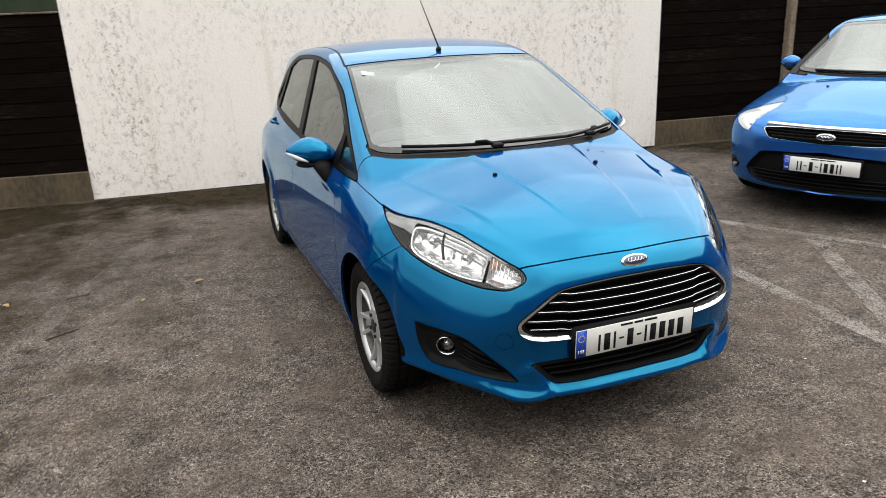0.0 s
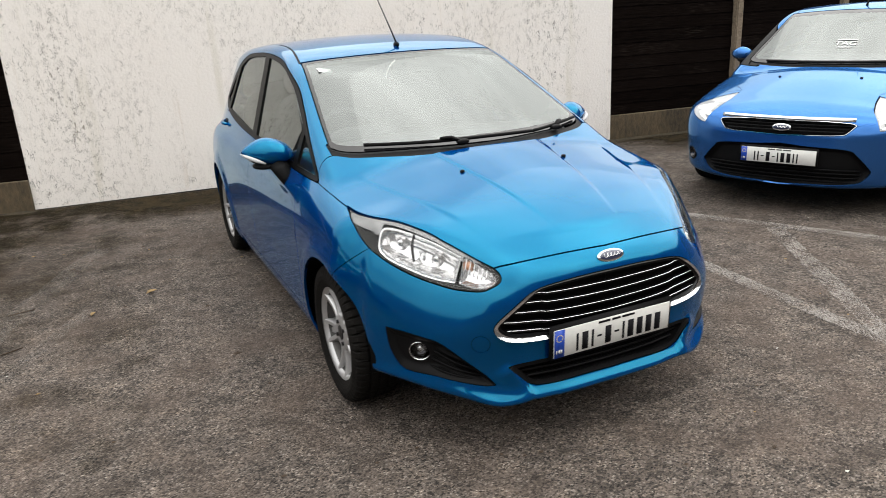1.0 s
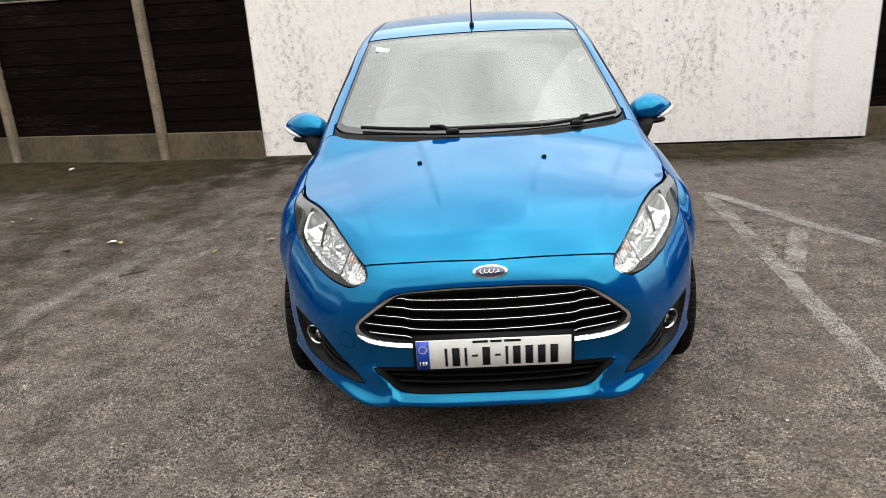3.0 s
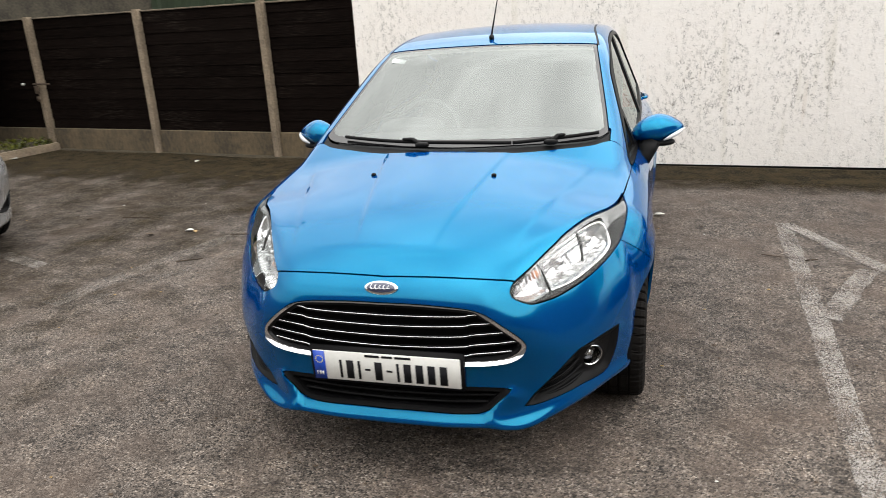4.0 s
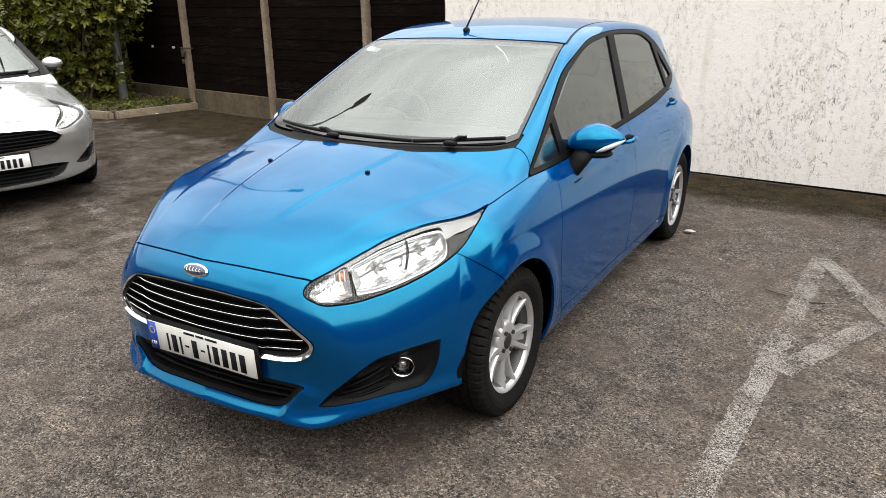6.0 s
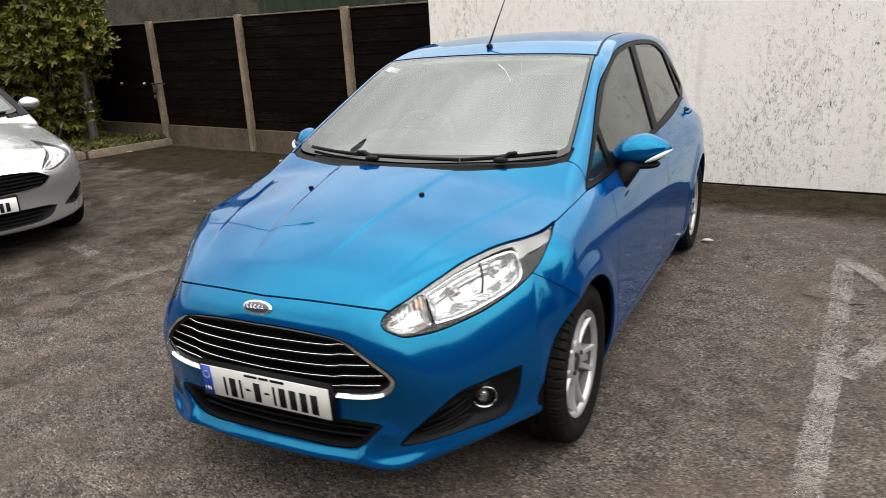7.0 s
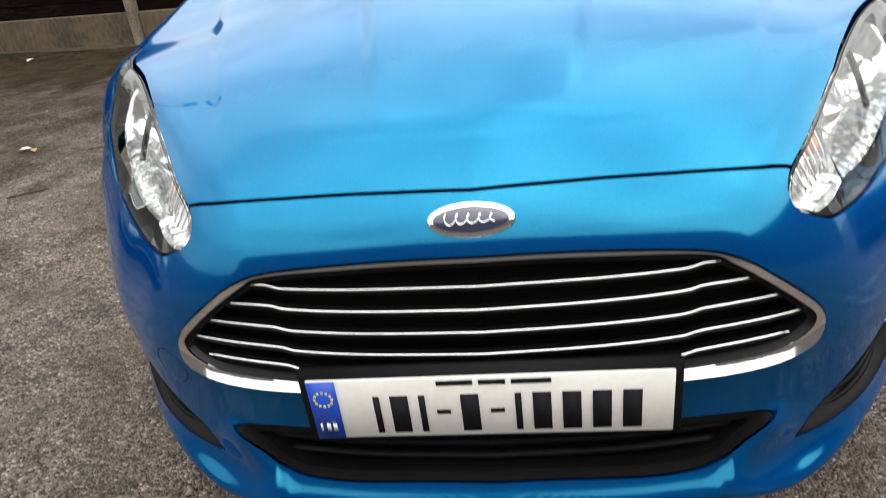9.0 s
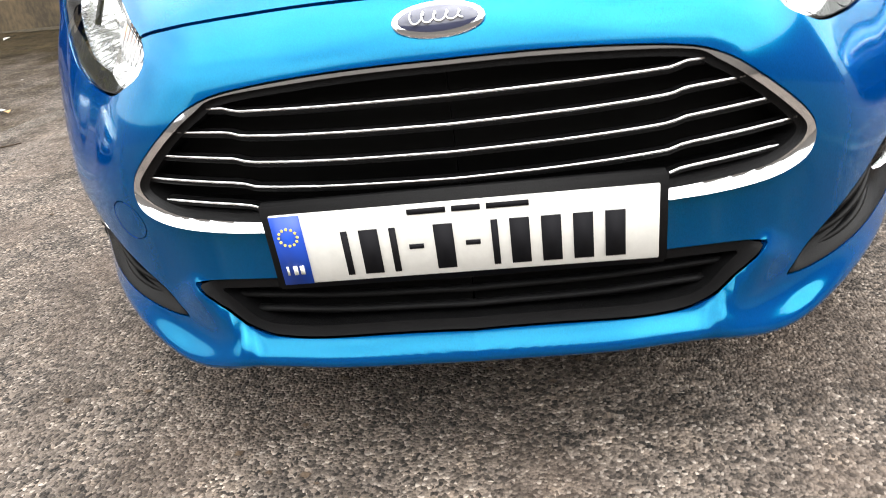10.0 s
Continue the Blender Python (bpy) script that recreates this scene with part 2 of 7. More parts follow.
def flaking_paint():
    """White masonry paint with short dark flakes and cracks in drifts, and faint moss and rust runs."""
    m = bpy.data.materials.new("flaking_white_paint")
    m.use_nodes = True
    n, l = m.node_tree.nodes, m.node_tree.links
    b = n["Principled BSDF"]
    co = n.new("ShaderNodeTexCoord")

    def noise_at(scale, stretch, detail, distort=0.0, rough=0.5):
        mp, t = n.new("ShaderNodeMapping"), n.new("ShaderNodeTexNoise")
        mp.inputs["Scale"].default_value = stretch
        t.inputs["Scale"].default_value, t.inputs["Detail"].default_value, t.inputs["Distortion"].default_value, t.inputs["Roughness"].default_value = scale, detail, distort, rough
        l.new(co.outputs["Object"], mp.inputs[0])
        l.new(mp.outputs[0], t.inputs["Vector"])
        return t.outputs["Fac"]

    def span(src, lo, hi, to=1.0):
        r = n.new("ShaderNodeMapRange")
        r.inputs["From Min"].default_value, r.inputs["From Max"].default_value, r.inputs["To Max"].default_value = lo, hi, to
        l.new(src, r.inputs["Value"])
        return r.outputs[0]

    def times(a, c):
        x = n.new("ShaderNodeMath")
        x.operation = "MULTIPLY"
        l.new(a, x.inputs[0])
        l.new(c, x.inputs[1])
        return x.outputs[0]

    def over(f, base, color):
        x = n.new("ShaderNodeMix")
        x.data_type = "RGBA"
        l.new(f, x.inputs["Factor"])
        l.new(base, x.inputs["A"])
        x.inputs["B"].default_value = (*color, 1)
        return x.outputs["Result"]
    base = n.new("ShaderNodeMix")
    base.data_type = "RGBA"
    base.inputs["A"].default_value, base.inputs["B"].default_value = (0.815, 0.768, 0.718, 1), (0.885, 0.848, 0.803, 1)
    l.new(noise_at(1.1, (1, 1, 0.5), 5), base.inputs["Factor"])
    drift = span(noise_at(1.5, (1, 1, 0.45), 4), 0.41, 0.68)
    a = times(span(noise_at(27, (1.6, 1, 0.6), 2.0, 1.6), 0.615, 0.655), drift)
    c = times(span(noise_at(46, (1.4, 1, 0.75), 2.0, 2.2), 0.63, 0.67), drift)
    def line(src, width):
        d, f = n.new("ShaderNodeMath"), n.new("ShaderNodeMath")
        d.operation, f.operation = "SUBTRACT", "ABSOLUTE"
        d.inputs[1].default_value = 0.5
        l.new(src, d.inputs[0])
        l.new(d.outputs[0], f.inputs[0])
        r = n.new("ShaderNodeMapRange")
        r.inputs["From Min"].default_value, r.inputs["From Max"].default_value = width, width * 0.4
        l.new(f.outputs[0], r.inputs["Value"])
        return r.outputs[0]
    drift2 = span(noise_at(1.1, (1, 1, 0.4), 4), 0.42, 0.64)
    crack = times(times(line(noise_at(14, (2.2, 2.2, 0.8), 3.0, 1.2), 0.02), span(noise_at(13, (1.3, 1.3, 0.8), 3), 0.50, 0.60)), drift2)
    curl = times(times(line(noise_at(33, (1.5, 1.5, 0.85), 2.0, 2.0), 0.04), span(noise_at(16, (1.2, 1.2, 0.8), 3), 0.51, 0.58)), drift)
    col = over(times(a, span(noise_at(9, (1, 1, 1), 2), 0.3, 0.6, 0.85)), base.outputs["Result"], (0.17, 0.145, 0.10))
    col = over(times(c, span(noise_at(6, (1, 1, 1), 2), 0.35, 0.6, 0.55)), col, (0.26, 0.235, 0.185))
    col = over(crack, col, (0.10, 0.088, 0.065))
    col = over(curl, col, (0.11, 0.095, 0.07))
    col = over(span(noise_at(2.2, (2.6, 1, 0.25), 5), 0.60, 0.80, 0.45), col, (0.50, 0.46, 0.32))
    col = over(span(noise_at(3.1, (3.4, 1, 0.2), 4, 0.3), 0.66, 0.82, 0.4), col, (0.50, 0.36, 0.22))
    l.new(col, b.inputs["Base Color"])
    b.inputs["Roughness"].default_value = 0.75
    bp = n.new("ShaderNodeBump")
    bp.inputs["Strength"].default_value, bp.inputs["Distance"].default_value = 0.5, 0.008
    x = n.new("ShaderNodeMath")
    x.operation = "ADD"
    l.new(a, x.inputs[0])
    l.new(noise_at(40, (1, 1, 1), 3), x.inputs[1])
    l.new(x.outputs[0], bp.inputs["Height"])
    bp.invert = True
    l.new(bp.outputs[0], b.inputs["Normal"])
    return m


def road_paint(name="worn_road_paint", left=0.66):
    """White thermoplastic line, worn through to the tarmac in specks."""
    m = bpy.data.materials.new(name)
    m.use_nodes = True
    n, l = m.node_tree.nodes, m.node_tree.links
    b = n["Principled BSDF"]
    co, v, no, ra = n.new("ShaderNodeTexCoord"), n.new("ShaderNodeTexVoronoi"), n.new("ShaderNodeTexNoise"), n.new("ShaderNodeMapRange")
    v.inputs["Scale"].default_value, no.inputs["Scale"].default_value, no.inputs["Detail"].default_value = 210.0, 5.0, 8.0
    l.new(co.outputs["Object"], v.inputs["Vector"])
    l.new(co.outputs["Object"], no.inputs["Vector"])
    s, ad = n.new("ShaderNodeSeparateColor"), n.new("ShaderNodeMath")
    ad.operation = "MULTIPLY_ADD"
    ad.inputs[1].default_value = 0.6
    l.new(v.outputs["Color"], s.inputs[0])
    l.new(s.outputs[0], ad.inputs[0])
    l.new(no.outputs["Fac"], ad.inputs[2])
    ra.inputs["From Min"].default_value, ra.inputs["From Max"].default_value = 0.70, 1.06
    ra.inputs["To Max"].default_value = left
    l.new(ad.outputs[0], ra.inputs["Value"])
    b.inputs["Base Color"].default_value = (0.36, 0.335, 0.31, 1)
    bare, shd = n.new("ShaderNodeBsdfTransparent"), n.new("ShaderNodeMixShader")
    l.new(ra.outputs[0], shd.inputs["Fac"])
    l.new(bare.outputs[0], shd.inputs[1])
    l.new(b.outputs[0], shd.inputs[2])
    l.new(shd.outputs[0], n["Material Output"].inputs["Surface"])
    b.inputs["Roughness"].default_value = 0.85
    bp = n.new("ShaderNodeBump")
    bp.inputs["Strength"].default_value, bp.inputs["Distance"].default_value = 0.7, 0.005
    l.new(v.outputs["Distance"], bp.inputs["Height"])
    l.new(bp.outputs[0], b.inputs["Normal"])
    return m


def moss_and_dark():
    """A thin dark crust of moss and soil on the tarmac, broken up by bare patches; also colours the broad dark patches.
    """
    m = mat("moss_and_dark", (0.031, 0.0225, 0.011), 0.95, var=0.7, scale=6, bump=1.0, bscale=70, dark=(0.009, 0.007, 0.004), spec=0.1)
    n, l = m.node_tree.nodes, m.node_tree.links
    co, no, uv, ra, ad = n.new("ShaderNodeTexCoord"), n.new("ShaderNodeTexNoise"), n.new("ShaderNodeAttribute"), n.new("ShaderNodeMapRange"), n.new("ShaderNodeMath")
    uv.attribute_name = "cover"
    no.inputs["Scale"].default_value, no.inputs["Detail"].default_value, no.inputs["Roughness"].default_value = 2.6, 8.0, 0.68
    ad.operation = "ADD"
    l.new(co.outputs["Object"], no.inputs["Vector"])
    l.new(no.outputs["Fac"], ad.inputs[0]), l.new(uv.outputs["Fac"], ad.inputs[1])
    ra.inputs["From Min"].default_value, ra.inputs["From Max"].default_value, ra.inputs["To Max"].default_value = 0.715, 1.16, 0.93
    l.new(ad.outputs[0], ra.inputs["Value"])
    bare, shd = n.new("ShaderNodeBsdfTransparent"), n.new("ShaderNodeMixShader")
    l.new(ra.outputs[0], shd.inputs["Fac"]), l.new(bare.outputs[0], shd.inputs[1]), l.new(n["Principled BSDF"].outputs[0], shd.inputs[2])
    l.new(shd.outputs[0], n["Material Output"].inputs["Surface"])
    return m


def reflector():
    """Pressed chrome: small facets that catch the sky here and there."""
    m = bpy.data.materials.new("reflector_chrome")
    m.use_nodes = True
    n, l = m.node_tree.nodes, m.node_tree.links
    b = n["Principled BSDF"]
    b.inputs["Base Color"].default_value, b.inputs["Metallic"].default_value, b.inputs["Roughness"].default_value = (0.80, 0.79, 0.785, 1), 0.85, 0.16
    co, mp, v, bp = n.new("ShaderNodeTexCoord"), n.new("ShaderNodeMapping"), n.new("ShaderNodeTexVoronoi"), n.new("ShaderNodeBump")
    mp.inputs["Scale"].default_value = (1.0, 1.0, 0.45)
    v.inputs["Scale"].default_value = 52.0
    bp.inputs["Strength"].default_value, bp.inputs["Distance"].default_value = 0.3, 0.006
    l.new(co.outputs["Object"], mp.inputs[0]), l.new(mp.outputs[0], v.inputs["Vector"])
    l.new(v.outputs["Distance"], bp.inputs["Height"]), l.new(bp.outputs[0], b.inputs["Normal"])
    return m


def stained_boards():
    """Nearly black stained boards, weathered paler in streaks along the grain."""
    m = mat("dark_stained_board", (0.0048, 0.0033, 0.0027), 0.8, spec=0.016, var=0.6, scale=2.0, bump=0.6, bscale=25, stretch=(0.3, 1, 3), rand=0.5)
    n, l = m.node_tree.nodes, m.node_tree.links
    b = n["Principled BSDF"]
    was = b.inputs["Base Color"].links[0].from_socket
    co, mp, big, fine = n.new("ShaderNodeTexCoord"), n.new("ShaderNodeMapping"), n.new("ShaderNodeTexNoise"), n.new("ShaderNodeTexNoise")
    mp.inputs["Scale"].default_value = (0.8, 1, 9)
    info, shift = n.new("ShaderNodeObjectInfo"), n.new("ShaderNodeVectorMath")
    shift.operation = "ADD"
    spread = n.new("ShaderNodeMath")
    spread.operation = "MULTIPLY"
    spread.inputs[1].default_value = 40.0
    l.new(info.outputs["Random"], spread.inputs[0])
    l.new(co.outputs["Object"], shift.inputs[0]), l.new(spread.outputs[0], shift.inputs[1])
    l.new(shift.outputs[0], mp.inputs[0])
    big.inputs["Scale"].default_value, big.inputs["Detail"].default_value = 1.3, 3
    fine.inputs["Scale"].default_value, fine.inputs["Detail"].default_value = 11.0, 5
    l.new(shift.outputs[0], big.inputs["Vector"]), l.new(mp.outputs[0], fine.inputs["Vector"])
    r1, r2, mul, mix = n.new("ShaderNodeMapRange"), n.new("ShaderNodeMapRange"), n.new("ShaderNodeMath"), n.new("ShaderNodeMix")
    mul.operation, mix.data_type = "MULTIPLY", "RGBA"
    r1.inputs["From Min"].default_value, r1.inputs["From Max"].default_value = 0.50, 0.72
    r2.inputs["From Min"].default_value, r2.inputs["From Max"].default_value, r2.inputs["To Max"].default_value = 0.50, 0.75, 0.6
    l.new(big.outputs["Fac"], r1.inputs["Value"]), l.new(fine.outputs["Fac"], r2.inputs["Value"])
    l.new(r1.outputs[0], mul.inputs[0]), l.new(r2.outputs[0], mul.inputs[1])
    l.new(mul.outputs[0], mix.inputs["Factor"]), l.new(was, mix.inputs["A"])
    mix.inputs["B"].default_value = (0.046, 0.037, 0.030, 1)
    l.new(mix.outputs["Result"], b.inputs["Base Color"])
    return m


MOSS_AND_DARK = moss_and_dark()
ASPHALT = asphalt()
WHITE_WALL = flaking_paint()
ROAD_PAINT = road_paint()
FADED_PAINT = road_paint("faded_road_paint", 0.16)
SOIL = mat("dark_soil", (0.05, 0.036, 0.024), 0.95, var=0.6, scale=12, bump=1.0, bscale=60)
MOSS = mat("moss_and_litter", (0.044, 0.033, 0.017), 0.95, var=0.6, scale=20, bump=1.0, bscale=90)
LEAF = mat("laurel_leaf", (0.098, 0.102, 0.009), 0.42, var=0.55, scale=3.0, spec=0.3, dark=(0.014, 0.019, 0.002))
LEAF_YELLOW = mat("yellowing_leaf", (0.16, 0.13, 0.015), 0.5, var=0.5, scale=6.0)
DRY_LEAF = mat("dry_leaf", (0.26, 0.17, 0.07), 0.8, var=0.4, scale=30)
TWIG = mat("twig", (0.06, 0.04, 0.025), 0.9, var=0.4, scale=30)
GRASS = mat("grass", (0.055, 0.062, 0.014), 0.8, var=0.6, scale=6)
GREEN_CLAD = mat("green_cladding", (0.045, 0.065, 0.035), 0.5, var=0.3, scale=1.5, stretch=(1, 1, 0.3))
OLD_STONE = mat("old_rubble_wall", (0.062, 0.053, 0.037), 0.95, var=0.6, scale=3.0, bump=1.0, bscale=14)
GALV = mat("galvanised_steel", (0.105, 0.105, 0.103), 0.55, 0.3, var=0.3, scale=6.0)
SILVER = car_paint("silver_paint", (0.38, 0.383, 0.388), (0.58, 0.585, 0.59), base_rough=0.24)
BLUE_TWO = car_paint("mid_blue_paint", (0.02, 0.098, 0.33), (0.05, 0.185, 0.49), (0.4, 0.7, 1.0), 0.2, (0.7, 0.92, 1.0))
UNSEEN_WALL = mat("unseen_plain_wall", (0.13, 0.12, 0.11), 0.9, var=0.2, scale=1.0, bump=0.3, bscale=30)
BOARD = stained_boards()
CONCRETE = mat("concrete", (0.22, 0.172, 0.120), 0.9, var=0.4, scale=5.0, bump=0.5, bscale=90)
BLACK = mat("black_plastic", (0.005, 0.005, 0.0054), 0.5, spec=0.10, var=0.15, scale=20, bump=0.15, bscale=400)
SATIN = mat("dark_trim", (0.0042, 0.0042, 0.0045), 0.4, spec=0.07, var=0.2, scale=30)
RUBBER = mat("tyre_rubber", (0.0075, 0.0068, 0.0062), 0.8, spec=0.1, var=0.3, scale=15, bump=0.2, bscale=200)
CHROME = mat("chrome", (0.75, 0.76, 0.78), 0.08, 1.0)
ALLOY = mat("silver_alloy", (0.47, 0.47, 0.475), 0.36, 0.6, coat=0.3, var=0.06, scale=25)
# darker copy of the alloy, with the shade of the rim's inside in its colour
ALLOY_SHADED = mat("shaded_alloy", (0.07, 0.068, 0.066), 0.5, 0.6, var=0.3, scale=20)
WINDOW = glass("tinted_glass", ior=2.2, haze=0.012)
GLOSS_BLACK = mat("black_glass_border", (0.008, 0.008, 0.009), 0.08)
GRILLE_BLACK = mat("grille_black", (0.003, 0.003, 0.003), 0.7, spec=0.08)
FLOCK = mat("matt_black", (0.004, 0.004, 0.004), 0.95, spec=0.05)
DARK_GREY = mat("dark_grey_plastic", (0.022, 0.021, 0.022), 0.4, spec=0.25, var=0.3, scale=60, stretch=(0.3, 0.3, 4))
LAMP_GREY = mat("silver_grey_plastic", (0.46, 0.46, 0.47), 0.3, 0.0)
SMOKED = mat("dim_reflector", (0.07, 0.07, 0.075), 0.12, 1.0, bump=0.2, bscale=90)
STEEL = mat("dull_steel", (0.25, 0.25, 0.26), 0.45, 0.8)
PLATE_WHITE = mat("plate_white", (0.68, 0.68, 0.65), 0.35, var=0.06, scale=12)
PLATE_BLUE = mat("plate_blue", (0.01, 0.06, 0.42), 0.35)
STAR_YELLOW = mat("star_yellow", (0.75, 0.62, 0.15), 0.5)
INK = mat("plate_ink", (0.010, 0.010, 0.012), 0.7, spec=0.1)
BADGE_BLUE = mat("badge_dark", (0.03, 0.035, 0.07), 0.15, coat=0.8)
AMBER = mat("amber_bulb", (0.55, 0.26, 0.14), 0.15)
RED_LENS = mat("red_lens", (0.45, 0.01, 0.015), 0.1, coat=1.0)
MIRROR = mat("mirror", (0.9, 0.9, 0.9), 0.02, 1.0)
DASH = mat("dash_plastic", (0.045, 0.046, 0.05), 0.6, var=0.2, scale=30)
SEAT = mat("seat_cloth", (0.05, 0.05, 0.055), 0.95, spec=0.05, var=0.3, scale=40)
PAPER = mat("paper", (0.8, 0.8, 0.8), 0.6)
LAMP_MID = mat("lamp_silver", (0.24, 0.237, 0.234), 0.25, 0.5, var=0.25, scale=30)
LAMP_SMOKE = mat("smoked_chrome", (0.034, 0.032, 0.031), 0.25, 0.3, spec=0.2)
LENS = glass("lamp_lens", (0.97, 0.98, 0.99), 0.0, 1.27, 0.0)
REFLECTOR = reflector()
CONCRETE_DIRTY = mat("dirty_concrete", (0.090, 0.066, 0.037), 0.92, var=0.55, scale=3.0, bump=0.6, bscale=70, dark=(0.045, 0.035, 0.022), stretch=(1, 1, 0.5))
FOOT_SHADE = mat("foot_shade_black", (0.012, 0.011, 0.010), 0.95)
BOARD_CAP = mat("weathered_capping", (0.12, 0.095, 0.065), 0.9, var=0.5, scale=4.0, bump=0.5, bscale=60)
PAPER_WHITE = mat("pale_scrap", (0.55, 0.54, 0.50), 0.7, var=0.3, scale=40)
HEADLINER = mat("headliner_cloth", (0.42, 0.40, 0.38), 0.9, var=0.1, scale=20)
PALE_FILM = mat("pale_film", (0.62, 0.63, 0.62), 0.6)

# ---- building helpers ----
def part(name, bm, material, parent=None, label="", smooth=True):
    """Links a bmesh as one mesh object, under a thing or a part."""
    me = bpy.data.meshes.new(name)
    bm.to_mesh(me)
    bm.free()
    if smooth:
        me.shade_smooth()
    if material:
        me.materials.append(material)
    ob = new(name, me)
    if parent is not None:
        ob.parent = parent
        ob.matrix_parent_inverse = Matrix.Identity(4)
    if label:
        ob["label"] = label
    return ob


def box(x0, x1, y0, y1, z0, z1, bevel=0.0, segs=1):
    bm = bmesh.new()
    bmesh.ops.create_cube(bm, size=1)
    for v in bm.verts:
        v.co = Vector((x0 + (v.co.x + 0.5) * (x1 - x0), y0 + (v.co.y + 0.5) * (y1 - y0), z0 + (v.co.z + 0.5) * (z1 - z0)))
    if bevel:
        bmesh.ops.bevel(bm, geom=bm.edges[:], offset=bevel, segments=segs, affect="EDGES")
    return bm


def thing(name, label, category, at=(0, 0, 0), group="", kind="", turn=0.0):
    ob = new(name)
    ob.matrix_basis = pose(*at, 0, 0, turn)
    return tagged(ob, label, category, group, kind)


# ---- ground, wall, fence ----
def ground_sheet():
    bm = bmesh.new()
    xs = [-400, -60, -20, -9] + [-8 + 0.25 * i for i in range(65)] + [9, 20, 60, 400]
    ys = [-400, -60, -20, -8] + [-6 + 0.25 * i for i in range(49)] + [8, 20, 60, 400]
    grid = [[bm.verts.new((x, y, 0.004 * noise.noise((x * 0.8, y * 0.8, 0)) if abs(x) < 9 and abs(y) < 8 else 0)) for y in ys] for x in xs]
    for i in range(len(xs) - 1):
        for j in range(len(ys) - 1):
            bm.faces.new((grid[i][j], grid[i + 1][j], grid[i + 1][j + 1], grid[i][j + 1]))
    return part("ground", bm, ASPHALT)


tagged(ground_sheet(), "worn grey asphalt of a car park, patched and stained", "ground", kind="structure")


def line_mark(name, pts, width, label, high=0.0055, paint=None):
    """A painted line on the tarmac, a few millimetres thick, with a ragged edge."""
    bm = bmesh.new()
    rng = random.Random(len(name) + int(pts[0][0] * 100))
    P = [Vector((x, y, 0)) for x, y in pts]
    rows = []
    for a, b in zip(P, P[1:]):
        n = max(2, int((b - a).length / 0.03))
        side = (b - a).normalized().cross(Vector((0, 0, 1)))
        for i in range(n + 1):
            c = a.lerp(b, i / n)
            w0, w1 = (width / 2 * (1 + rng.uniform(-0.16, 0.10)) for _ in range(2))
            rows.append([bm.verts.new(c - side * w0 + Vector((0, 0, high))), bm.verts.new(c + side * w1 + Vector((0, 0, high)))])
    for p, q in zip(rows, rows[1:]):
        bm.faces.new((p[0], p[1], q[1], q[0]))
    bmesh.ops.recalc_face_normals(bm, faces=bm.faces)
    top = bmesh.ops.extrude_face_region(bm, geom=bm.faces[:])
    for v in (v for v in top["geom"] if isinstance(v, bmesh.types.BMVert)):
        v.co.z -= 0.02
    bmesh.ops.recalc_face_normals(bm, faces=bm.faces)
    return tagged(part(name, bm, paint or ROAD_PAINT, smooth=False), label, "road marking", kind="structure")


line_mark("road_marking", [(1.745, 2.505), (1.705, 1.654), (1.648, 0.675), (1.597, -0.059), (1.545, -1.233)], 0.105, "worn white parking bay line on the tarmac")
line_mark("road_marking", [(1.760, 2.466), (2.130, 1.605), (2.582, 0.763), (2.846, 0.255), (3.188, -0.499)], 0.10, "worn white parking bay line on the tarmac", 0.0135)
line_mark("road_marking", [(2.063, 1.566), (1.897, 1.233), (1.711, 0.822)], 0.115, "worn white hatched line on the tarmac", 0.0095)
line_mark("road_marking", [(2.562, 0.705), (2.112, 0.01), (1.77, -0.518), (1.594, -0.792)], 0.115, "worn white hatched line on the tarmac", 0.0095)
line_mark("road_marking", [(-3.80, 1.30), (-3.58, 1.205), (-3.25, 1.08)], 0.11, "short worn white line on the tarmac")
line_mark("road_marking", [(4.46, 3.708), (4.802, 3.317)], 0.09, "short worn white line on the tarmac")

line_mark("road_marking", [(-1.70, 3.05), (-2.0, 2.35), (-2.25, 1.72), (-2.5, 0.95), (-2.62, 0.45)], 0.16, "all but worn away white line on the tarmac", 0.0075, FADED_PAINT)
line_mark("road_marking", [(-1.80, 1.75), (-2.12, 1.15), (-2.42, 0.58)], 0.09, "all but worn away white line on the tarmac", 0.0085, FADED_PAINT)

# ---- the boundary: white wall with fence on both sides, all on one line ----
YARD = pose(0, 4.51, 0, 0, 0, -6.45)
WALL_X0, WALL_X1 = -2.235, 3.765
# beyond the white wall's ends the fence bends back a little, or stands a little behind its face
YARD_LEFT = YARD @ pose(WALL_X0, 0, 0, 0, 0, -3) @ pose(-WALL_X0, 0, 0)
YARD_RIGHT = YARD @ pose(0, 0.105, 0)


def along(sx):
    return YARD_LEFT if sx < WALL_X0 else YARD_RIGHT if sx >= WALL_X1 else YARD


def yard(ob):
    ob.matrix_basis = YARD @ ob.matrix_basis
    return ob


bm = box(WALL_X0, WALL_X1, 0.0, 0.25, 0.0, 2.45)
for v in bm.verts:
    if v.co.z < 1:
        # its lower edge stands clear of the ground at one end only
        v.co.z = 0.012 if v.co.x < 0 else 0.032
white = part("wall_north", bm, WHITE_WALL, smooth=False)
tagged(yard(white), "white painted wall with flaking paint and moss stains", "wall", kind="structure")
# set-back near-black strip that stands for the shadow under the wall's edge
foot_shadow = part("foot_shadow", box(WALL_X0 + 0.02, WALL_X1 - 0.02, 0.03, 0.24, -0.05, 0.10), FOOT_SHADE, smooth=False)
tagged(yard(foot_shadow), "dark strip painted as the shadow under the white wall", "wall", kind="structure")


